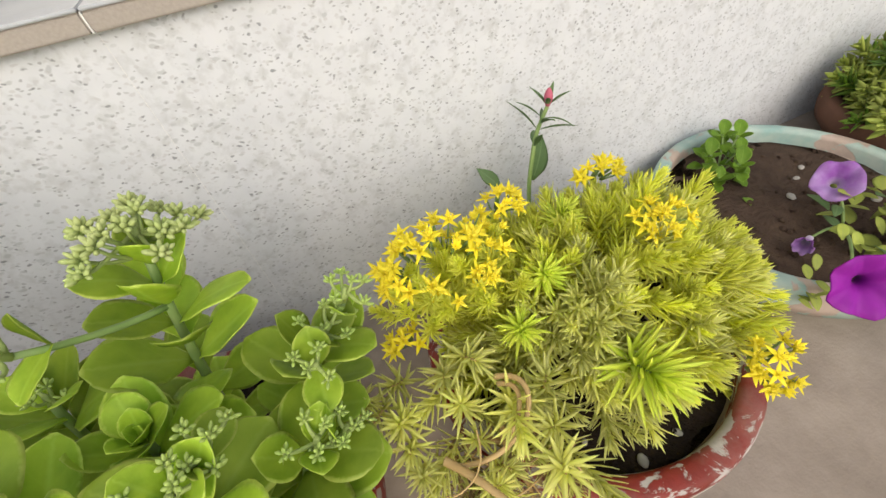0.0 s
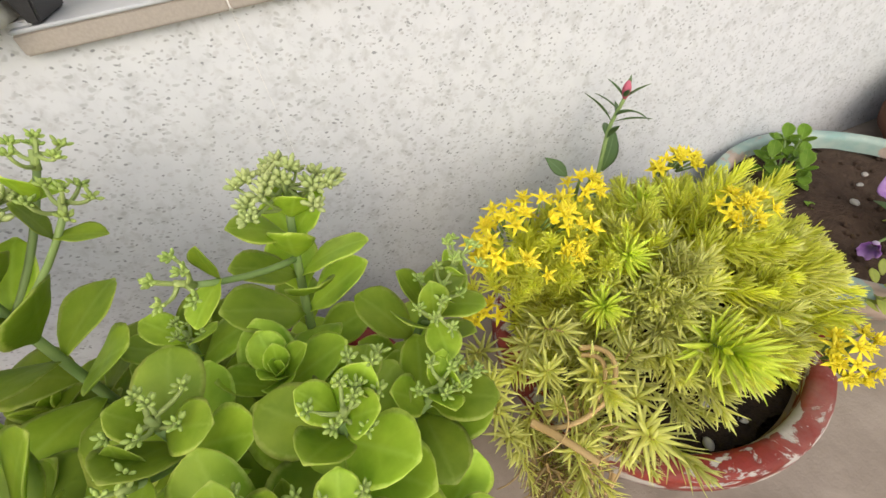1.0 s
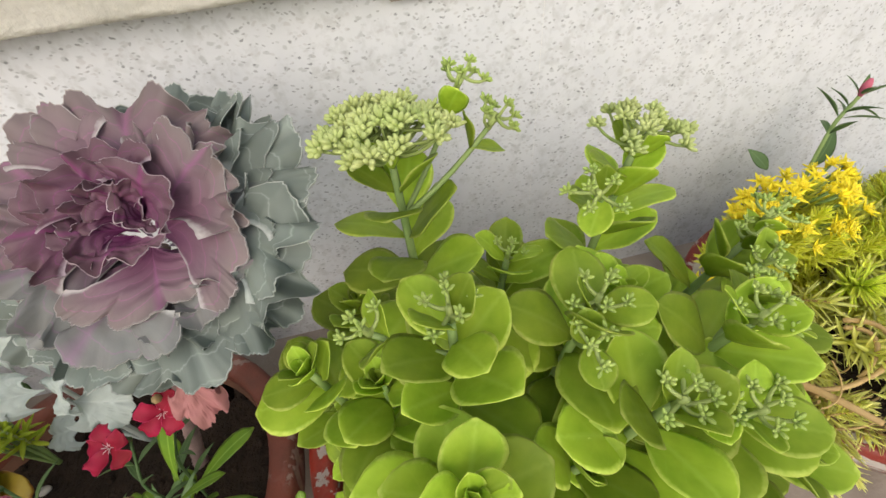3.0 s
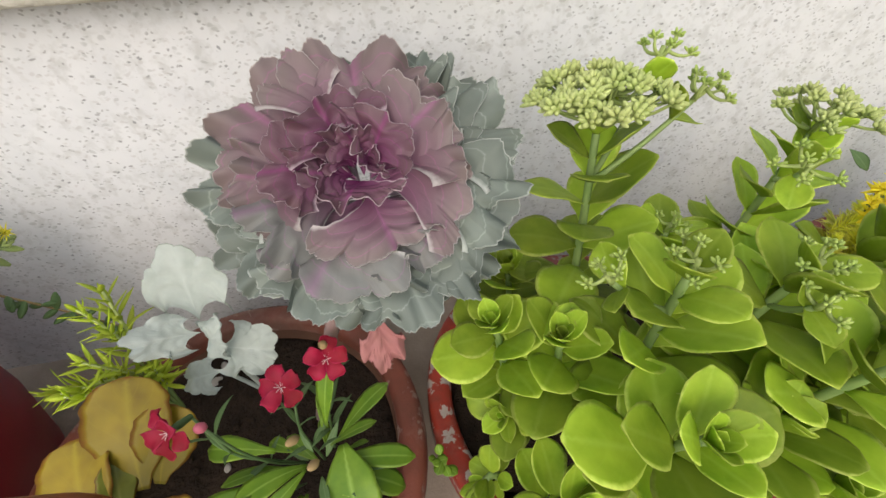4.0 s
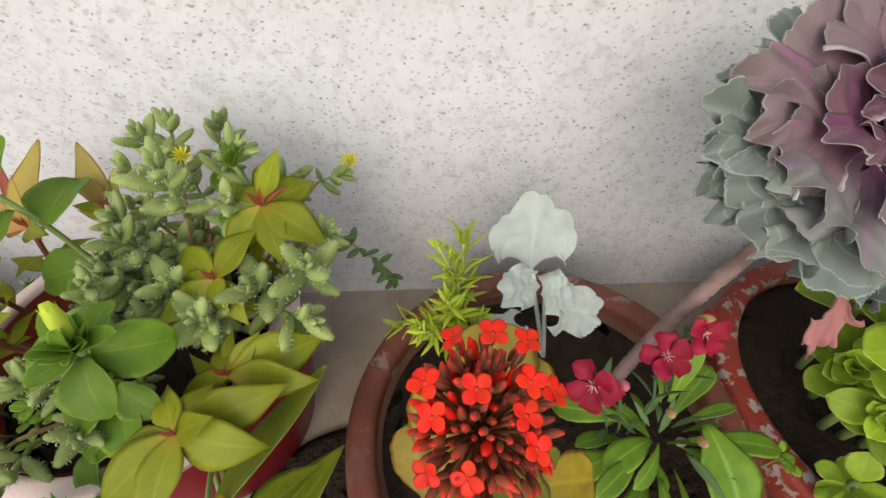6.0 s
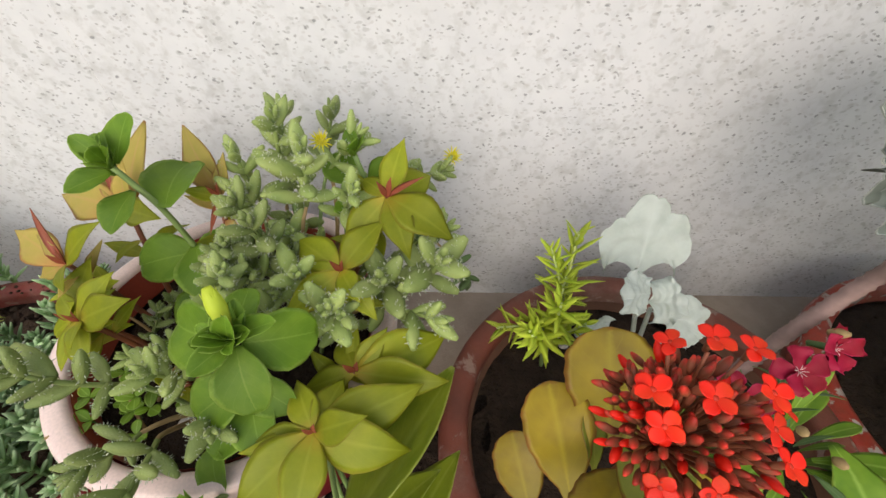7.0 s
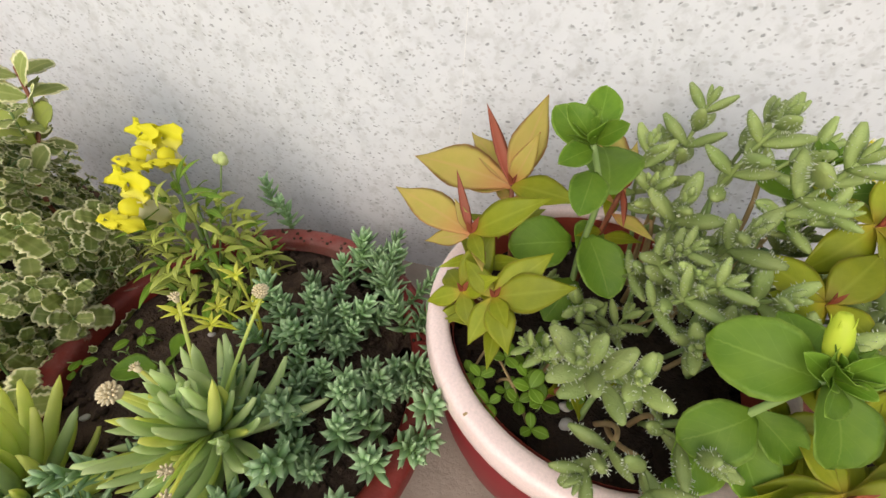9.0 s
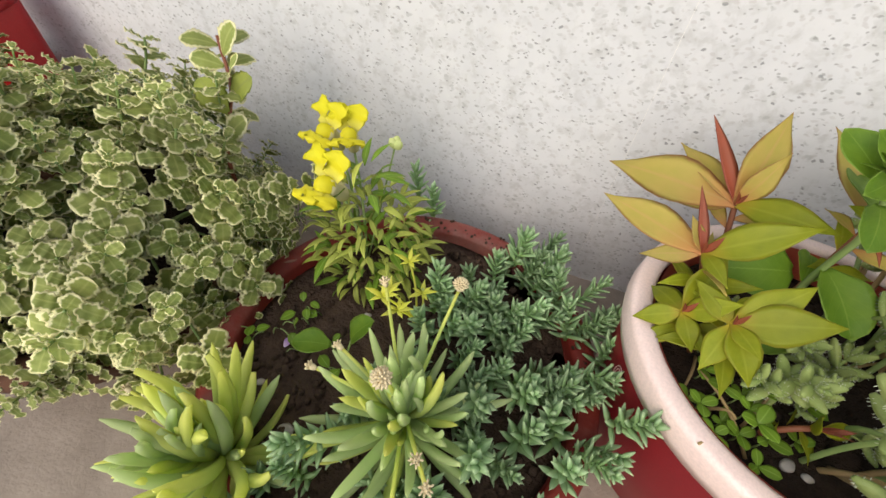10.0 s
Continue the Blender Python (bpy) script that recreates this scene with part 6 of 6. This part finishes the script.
# ---- plants in the red clay pot ----
random.seed(43)
BLUE = [sedum_shoot((L_BLUE, L_BLUE), ln, n, 0.0185, 0.0056, 1.25, 0.45, 80 + k, 0.0015, 0.1, 0.0016) for k, (ln, n) in enumerate(((0.045, 22), (0.060, 29), (0.032, 18), (0.052, 26)))]
blue = thing("blue_sedum", (-0.97, -0.20, 0.095), "blue-green stonecrop with short pointed leaves, spreading over the pot", "succulent")
FIXED = ((-1.097, -0.060, 0.112), (-1.07, -0.075, 0.105), (-0.954, -0.129, 0.130), (-0.900, -0.170, 0.125), (-0.885, -0.190, 0.120), (-0.880, -0.230, 0.112), (-0.845, -0.268, 0.148), (-0.90, -0.264, 0.120), (-0.875, -0.286, 0.115), (-0.992, -0.162, 0.105), (-0.944, -0.214, 0.100), (-0.86, -0.15, 0.10), (-0.85, -0.20, 0.11), (-0.87, -0.31, 0.118), (-0.89, -0.35, 0.125), (-0.90, -0.39, 0.128))
for p in FIXED:
    part("shoot", random.choice(BLUE), blue, aim(p, (rnd(-0.3, 0.35), rnd(-0.35, 0.2), 0.85), (0, 0, 1), rnd(0, 6), rnd(1.0, 1.35)))
for k in range(140):
    a, q = rnd(0, 6.28), 0.176 * math.sqrt(random.random())
    p = Vector((POT_E[0] + q * math.cos(a), POT_E[1] + q * math.sin(a), rnd(0.098, 0.118)))
    u = p.x - POT_E[0] - 0.35 * (p.y - POT_E[1])
    if u < -0.01 or (p - Vector((-0.99, -0.33, p.z))).length < 0.03:
        continue
    out = Vector((math.cos(a) * q * 2.5 + rnd(-0.25, 0.3), math.sin(a) * q * 2 + rnd(-0.35, 0.2), 0.85))
    part("shoot", random.choice(BLUE), blue, aim(p, out, (0, 0, 1), rnd(0, 6), rnd(0.9, 1.35)))

FING = [Geo().add(blade(0.066, 0.0076, TAPER, 10, 8, 0.0030, 0.0, b)).mesh("leaf", m) for b, m in ((-0.3, L_CHALK), (-0.7, L_CHALK), (-0.4, L_CHALK_LIME), (-0.8, L_CHALK_LIME), (-1.0, L_CHALK))]


def finger_clump(c, n, lime, spread, label, size):
    p = thing("finger_succulent", (c[0], c[1], 0.095), label, "succulent", "finger-leaved succulents")
    part("stem", Geo().add(tube(arc((0, 0, 0), (0, 0, c[2] - 0.085), (0, 0, 0), 5), (0.006, 0.005), 7)).mesh("stem", L_STEM), p)
    for k in range(n):
        f = (k + 0.5) / n
        d = spin((0.0, -0.25, 1), k * 2.4 + rnd(-0.15, 0.15), spread[0] + (spread[1] - spread[0]) * f + rnd(-0.28, 0.28))
        part("leaf", random.choice(FING[2:4] if random.random() < lime else (FING[0], FING[1], FING[4])), p, aim(Vector(c) - Vector((0, 0, 0.032 * f)), d, (0, 0, 1), rnd(-0.7, 0.7), size * rnd(0.7, 1.12)))
    return p


clump1 = finger_clump((-0.993, -0.322, 0.155), 84, 0.25, (0.10, 1.6), "grey-green succulent rosette with finger-like leaves", 1.2)
clump2 = finger_clump((-1.115, -0.395, 0.128), 84, 0.65, (0.10, 1.6), "lime-green succulent rosette with finger-like leaves", 1.4)


def floret(c, way, parent, r, fluffy):
    g = Geo().add(drop(0.010, 0.0035 if not fluffy else 0.005, 7, 6))
    for k in range(40 if fluffy else 12):
        g.add(drop(0.004, 0.0011, 5, 4), aim(Vector((0, 0.006, 0)), spin((0, 1, 0), k * 2.4, 1.35 * math.sqrt(k / (40 if fluffy else 12))), (0, 1, 0)) @ Matrix.Translation((0, 0.003, 0)))
    part("flower", g.join().mesh("flower", L_CREAM), parent, aim(c, way, (0, 0, 1), 0, r), "cream composite flower head")


for p, c, way, fl in ((clump1, (-0.995, -0.338, 0.248), (0, -0.4, 0.9), True), (clump1, (-0.985, -0.235, 0.205), (0.1, 0, 1), True), (clump1, (-0.955, -0.372, 0.215), (0.2, -0.3, 0.9), False), (clump1, (-0.970, -0.385, 0.200), (0.2, -0.5, 0.7), False), (clump1, (-0.965, -0.36, 0.21), (0, -0.3, 0.9), False), (clump1, (-1.052, -0.305, 0.178), (-0.7, 0.1, 0.4), False), (clump1, (-1.063, -0.325, 0.175), (-0.8, -0.1, 0.3), False), (clump2, (-1.215, -0.385, 0.120), (-0.9, 0.1, 0.3), False), (clump1, (-1.035, -0.262, 0.215), (-0.2, 0.1, 0.9), False)):
    base = PLACE[p].translation + Vector((0, 0, 0.05))
    part("flower_stalk", Geo().add(tube(arc((0, 0, 0), Vector(c) - base, (0, 0, 0.004), 8), (0.0017, 0.0013), 6)).mesh("flower_stalk", L_CHALK_LIME), p, Matrix.Translation(base))
    floret(c, way, p, 1.0 if fl else 0.75, fl)
sprout = thing("yellow_sprig", (-1.03, -0.22, 0.095), "yellow-green flowering sprigs rising from the sedum", "succulent")
YS = Geo().add(blade(0.016, 0.0052, LANCE, 5, 6, 0.0008, 0.2, 0.3)).mesh("leaf", L_LEMON)
for c in ((-1.045, -0.200, 0.170), (-1.025, -0.215, 0.150), (-1.037, -0.265, 0.205), (-1.055, -0.225, 0.150), (-1.03, -0.255, 0.175)):
    part("stem", Geo().add(tube(arc((0, 0, 0), Vector(c) - Vector((-1.03, -0.22, 0.095)), (0.004, 0, 0.006), 8), (0.0014, 0.001), 5)).mesh("stem", L_LEMON), sprout)
    for k in range(6):
        part("leaf", YS, sprout, aim(c, spin((0, -0.2, 1), k * 2.4, 0.9), (0, 0, 1), 0, rnd(0.7, 1.1)))

snap = thing("snapdragon", (-1.115, -0.17, 0.095), "snapdragon with yellow flowers over bushy narrow leaves", "flower")
SNAP_LEAF = [Geo().add(blade(0.028, 0.0070, LANCE, 7, 6, 0.0005, 0.2, b)).mesh("leaf", L_OLIVE) for b in (0.6, 1.4, 2.2)] + [Geo().add(blade(0.034, 0.0095, LANCE, 7, 6, 0.0005, 0.2, 0.7)).mesh("leaf", L_DIAN)]


def lipped_flower():
    g = Geo()
    g.add(tube(arc((0, 0, 0), (0, 0.022, 0), (0, 0, 0.002), 6), (0.0042, 0.0058, 0.0066), 10), slot=1)
    for x in (-1, 1):
        g.add(blade(0.023, 0.017, SPOON, 10, 10, 0.0006, -0.3, -0.7, 0.0034, 2.5, x, 0.08, 4), aim((x * 0.003, 0.017, 0.004), (x * 0.22, 0.85, 0.55), (0, -0.6, 0.7)))
    for x in (-1, 0, 1):
        g.add(blade(0.017, 0.014, SPOON, 10, 10, 0.0006, -0.35, 1.1, 0.0030, 2.5, x, 0.08, 4), aim((x * 0.003, 0.019, -0.002), (x * 0.55, 0.85, -0.15), (0, 0.3, 0.9)))
    v, f, uv = drop(0.014, 0.0065, 9, 7)
    g.add((v, f, uv), aim((0, 0.014, 0.0), (0, 1, 0.1)))
    return g.join().mesh("flower", L_SNAP, L_SNAP_PALE)


SNAPF = lipped_flower()
for c, d, s in (((-1.166, -0.114, 0.206), (-0.12, -0.45, 0.75), 1.45), ((-1.150, -0.112, 0.208), (0.15, -0.40, 0.75), 1.35), ((-1.130, -0.170, 0.196), (-0.08, -0.55, 0.70), 1.6)):
    part("flower", SNAPF, snap, aim(c, d, (0, 0, 1), 0, s), "two-lipped lemon-yellow flower")
    part("stem", Geo().add(tube(arc((0, 0, 0), Vector(c) - Vector((-1.115, -0.17, 0.092)), (0.004, 0, 0), 8), (0.002, 0.0015), 6)).mesh("stem", L_STEM), snap, Matrix.Translation((-1.115, -0.17, 0.092)))
for k in range(296):
    a, q = k * 2.4, 0.058 * math.sqrt((k % 74 + 0.5) / 74)
    p = Vector((-1.105 + q * math.cos(a), -0.165 + q * 0.85 * math.sin(a), 0.108 + 0.036 * (k // 74) * (1.35 - q / 0.06)))
    part("leaf", random.choice(SNAP_LEAF), snap, aim(p, (math.cos(a) * 0.7 + rnd(-0.8, 0.8), math.sin(a) * 0.7 + rnd(-0.9, 0.6), rnd(-0.1, 1.2)), (0, 0, 1), rnd(-0.5, 0.5), rnd(0.65, 1.1)))
part("stem", Geo().add(tube(arc((0, 0, 0), (0.01, 0.062, 0.122), (0, 0, 0), 6), (0.0012, 0.001), 5)).mesh("stem", L_STEM), snap, Matrix.Translation((-1.115, -0.165, 0.10)))
for d in ((-0.3, -0.2, 0.8), (0.5, -0.2, 0.7), (0, 0.3, 0.9)):
    part("bud", Geo().add(drop(0.012, 0.0052, 8, 6)).mesh("bud", L_BUD), snap, aim((-1.105, -0.103, 0.218), d), "pale green closed bud")
weeds = thing("seedlings", (-1.14, -0.27, 0.1), "thin grey-green seedlings on the crumbly soil", "seedling")
for k in range(14):
    p = Vector((rnd(-1.175, -1.07), rnd(-0.31, -0.235), 0.099))
    h = rnd(0.004, 0.014)
    part("stem", Geo().add(tube(arc((0, 0, 0), (rnd(-0.02, 0.02), rnd(-0.01, 0.01), h), (0, 0, 0.005), 6), (0.0008, 0.0006), 5)).mesh("stem", L_STEM), weeds, Matrix.Translation(p))
    part("leaf", ROUND_LEAF, weeds, aim(p + Vector((0, 0, h)), (rnd(-1, 1), rnd(-1, 1), 0.3), (0, 0, 1), 0, rnd(0.5, 1.0)))
for p, d in (((-1.085, -0.285, 0.125), (-0.7, -0.3, 0.3)), ((-1.065, -0.28, 0.14), (0.3, 0.2, 0.7))):
    part("leaf", SOFT[0], weeds, aim(p, d, (0, 0, 1), 0, 0.7))
    part("stem", Geo().add(tube(arc((0, 0, 0), Vector(p) - Vector((-1.075, -0.285, 0.096)), (0, 0, 0), 4), (0.0012, 0.001), 5)).mesh("stem", L_STEM), weeds, Matrix.Translation((-1.075, -0.285, 0.096)))
solo("fallen_petal", Geo().add(blade(0.011, 0.008, OVAL, 6, 6, 0.0004, 0.5, 0.4)).mesh("fallen_petal", L_MAUVE), aim((-1.134, -0.296, 0.103), (0.3, 0.6, 0.5)), "small violet petal lying on the soil", "petal")


# ---- trailing variegated plant ----
random.seed(47)


def ivy_sprig(pairs, seed, size):
    rs = random.Random(seed)
    g = Geo().add(tube(arc((0, 0, 0), (0, 0.042, 0), (0, 0, 0.002), 6), (0.0013, 0.001), 5), slot=1)
    for k in range(pairs):
        f = (k + 0.7) / pairs
        for h in (0, 1):
            d = spin((0, 1, 0), k * math.pi / 2 + h * math.pi + rs.uniform(-0.2, 0.2), np.interp(f, (0, 1), (1.45, 0.85)) + rs.uniform(-0.2, 0.2))
            s = size * np.interp(f, (0, 0.5, 1), (1.0, 1.05, 0.6)) * rs.uniform(0.8, 1.15)
            g.add(blade(0.023 * s, 0.020 * s, ((0, 0.12, 0.3, 0.55, 0.8, 0.95, 1), (0.12, 0.25, 0.8, 1.0, 0.90, 0.6, 0.3)), 22, 8, 0.0006, 0.12, rs.uniform(0.2, 0.9), 0.0014, 3, rs.uniform(0, 6), 0.20, 6), aim((0, 0.042 * f, 0), d, (0, 1, 0)))
    return g.join().mesh("sprig", L_IVY, L_STEM)


IVY = [ivy_sprig(5, k, 1.0) for k in range(5)] + [ivy_sprig(4, 9, 0.8)]
ivy = thing("swedish_ivy", (*POT_F, 0.08), "trailing plant with scalloped green leaves edged in cream", "foliage plant")
IC = Vector((-1.395, -0.255, 0.085))
for k in range(400):
    z = 1 - 1.15 * (k + 0.5) / 400
    a = k * 2.39996 + rnd(-0.15, 0.15)
    q = math.sqrt(max(0.0, 1 - z * z))
    d = Vector((q * math.cos(a), q * math.sin(a), z))
    r = 0.97 + 0.30 * noise.noise(d * 3.4) + rnd(-0.16, 0.06)
    p = IC + Vector((d.x * 0.215, d.y * 0.185, d.z * 0.215)) * r
    p.y = min(p.y, -0.035)
    if p.z < 0.02:
        continue
    out = (d + Vector((rnd(-0.3, 0.3), rnd(-0.3, 0.3), rnd(-0.15, 0.4)))).normalized()
    part("sprig", random.choice(IVY), ivy, aim(p - out * 0.03, out, (0, 0, 1), rnd(0, 6), rnd(0.7, 1.15)))
for p, d, s in (((-1.205, -0.255, 0.125), (0.7, -0.3, 0.5), 1.2), ((-1.19, -0.33, 0.115), (0.7, -0.4, 0.4), 1.1), ((-1.20, -0.20, 0.185), (0.7, 0.1, 0.5), 1.0), ((-1.185, -0.155, 0.175), (0.8, 0.2, 0.4), 0.9), ((-1.27, -0.155, 0.235), (0.1, 0.1, 0.9), 1.0), ((-1.22, -0.36, 0.10), (0.5, -0.6, 0.2), 1.0), ((-1.23, -0.245, 0.16), (0.7, -0.4, 0.4), 1.0)):
    part("sprig", random.choice(IVY), ivy, aim(p, d, (0, 0, 1), rnd(0, 6), s))
    part("trailing_stem", Geo().add(tube(arc((0, 0, 0), Vector(p) - IC - Vector((0.05, 0, 0.03)), (0, 0, 0.02), 8), (0.0018, 0.0012), 5)).mesh("trailing_stem", L_STEM), ivy, Matrix.Translation(IC + Vector((0.05, 0, 0.03))))
tall = thing("coleus_shoot", (-1.245, -0.19, 0.12), "upright shoot with a dark stem and toothed green leaves", "foliage plant")
TOOTH = [Geo().add(blade(0.040, 0.032, OVAL, 18, 8, 0.0007, 0.1, 0.5, 0.001, 2, 0, 0.14, 7)).mesh("leaf", m) for m in (L_OLIVE, L_IVY)]
leafy_stem(tall, ((-1.245, -0.19, 0.12), (-1.252, -0.185, 0.215), (-1.272, -0.130, 0.255), (-1.296, -0.106, 0.292)), 0.0022, L_REDSTEM, TOOTH, (0.45, 0.55, 0.65, 0.75, 0.85, 0.93, 0.98), 1.1, 0.85, 0.3, face=(0.5, -1.3, 0.6))


# ---- plants beyond, at both ends ----
random.seed(53)
young = thing("petunia_seedling", (0.835, -0.09, 0.064), "young petunia seedling with rounded green leaves", "seedling")
for tip in ((0.848, -0.067, 0.118), (0.805, -0.085, 0.108), (0.850, -0.10, 0.105), (0.83, -0.12, 0.10), (0.875, -0.075, 0.11), (0.80, -0.115, 0.085)):
    f = Vector((0.835, -0.09, 0.064))
    part("stem", Geo().add(tube(arc((0, 0, 0), Vector(tip) - f, (0, 0, 0.006), 6), (0.002, 0.0014), 5)).mesh("stem", L_STEM), young)
    for k in range(8):
        part("leaf", SOFT[k % 3], young, aim(Vector(tip) - Vector((0, 0, 0.004 * k)), spin((0, 0, 1), k * 2.4, 0.7 + 0.1 * k), (0, 0, 1), 0, rnd(0.35, 0.6)))
part("old_leaf", ROUND_LEAF, young, aim((0.808, -0.154, 0.07), (0.2, -0.8, -0.1), (0, 0, 1), 0, 1.2), "small yellowed leaf")


def trumpet(radius, depth, seed, mat):
    """A five-lobed trumpet flower along +y."""
    rs = random.Random(seed)
    rings, m = [], 30
    for i in range(9):
        s = i / 8
        r0 = 0.004 + (radius - 0.004) * s**2.2
        row = []
        for j in range(m):
            a = 2 * math.pi * j / m
            r = r0 * (1 - 0.10 * s * (0.5 + 0.5 * math.cos(a * 5)))
            row.append((r * math.cos(a), depth * (s**0.75) + 0.004 * s**3 * math.sin(a * 7 + seed), r * math.sin(a)))
        rings.append(row)
    inner = [[(x * 0.96, y + 0.0006, z * 0.96) for x, y, z in row] for row in rings[::-1]]
    return Geo().add(skin(rings + inner, list(np.linspace(0, 1, 9)) + list(np.linspace(1, 0, 9)), np.linspace(0, 1, m), caps=False)).mesh("flower", mat)


pet = thing("petunia", (0.86, -0.26, 0.064), "straggling petunia with purple trumpet flowers and dull leaves", "flower")
for c, d, r, mat in (((0.700, -0.345, 0.140), (-0.55, -0.65, 0.5), 0.036, L_PURPLE), ((0.846, -0.228, 0.130), (-0.6, -0.2, 0.7), 0.028, L_MAUVE), ((0.768, -0.262, 0.085), (-0.8, -0.2, 0.2), 0.012, L_MAUVE)):
    part("flower", trumpet(r, 0.030, 3, mat), pet, aim(Vector(c) - Vector(d).normalized() * 0.028, d), "purple trumpet flower" if mat is L_PURPLE else "mauve wilting trumpet flower")
    part("stem", Geo().add(tube(arc((0, 0, 0), Vector(c) - Vector(d).normalized() * 0.028 - Vector((0.86, -0.26, 0.064)), (0, 0, 0.01), 8), (0.0022, 0.0016), 6)).mesh("stem", L_STEM), pet)
PET_LEAF = [Geo().add(blade(0.036, 0.020, OVAL, 8, 8, 0.0006, 0.1, b)).mesh("leaf", m) for b, m in ((0.4, L_OLIVE), (0.8, L_DIAN_DARK), (0.6, L_OLIVE))]
for k in range(60):
    p = Vector((rnd(0.80, 0.96), rnd(-0.34, -0.23), rnd(0.07, 0.115)))
    part("leaf", random.choice(PET_LEAF), pet, aim(p, (rnd(-1, 1), rnd(-1, 0.6), rnd(0, 0.7)), (0, 0, 1), rnd(-0.4, 0.4), rnd(0.6, 1.1)))
for k in range(10):
    p = Vector((rnd(0.70, 0.76), rnd(-0.33, -0.29), rnd(0.066, 0.085)))
    part("leaf", PET_LEAF[0], pet, aim(p, (rnd(-1, 1), rnd(-1, 1), rnd(0.2, 0.9)), (0, 0, 1), 0, rnd(0.4, 0.7)))
bush = thing("leafy_tuft", (*POT_H, 0.07), "bushy tuft of narrow bright green leaves in the brown pot", "foliage plant")
TUFT = [sedum_shoot((m, L_STEM), 0.05, 20, 0.036, 0.010, 1.4, 0.4, 120 + k, 0.0006, 0.5) for k, m in enumerate((L_OLIVE, L_OLIVE, L_DIAN))]
for k in range(120):
    z = 1 - 0.95 * (k + 0.5) / 120
    a = k * 2.39996
    q = math.sqrt(1 - z * z)
    d = Vector((q * math.cos(a), q * math.sin(a), z))
    p = Vector((*POT_H, 0.08)) + Vector((d.x * 0.18, d.y * 0.16, d.z * 0.105)) * rnd(0.85, 1.05)
    p.y = min(p.y, -0.04)
    part("shoot", random.choice(TUFT), bush, aim(p - d * 0.03, d + Vector((rnd(-0.3, 0.3), rnd(-0.3, 0.3), 0.3)), (0, 0, 1), rnd(0, 6), rnd(0.7, 1.1)))
twig = thing("dry_twiggy_plant", (-1.90, -0.14, 0.135), "dry grey twiggy plant in the black pot", "plant")
for k in range(9):
    part("twig", Geo().add(tube(arc((0, 0, 0), (rnd(-0.05, 0.12), rnd(-0.08, 0.02), rnd(0.05, 0.13)), (rnd(-0.01, 0.02), 0, 0.01), 8), (0.0026, 0.0012), 5)).mesh("twig", L_ROOT_DRY), twig)
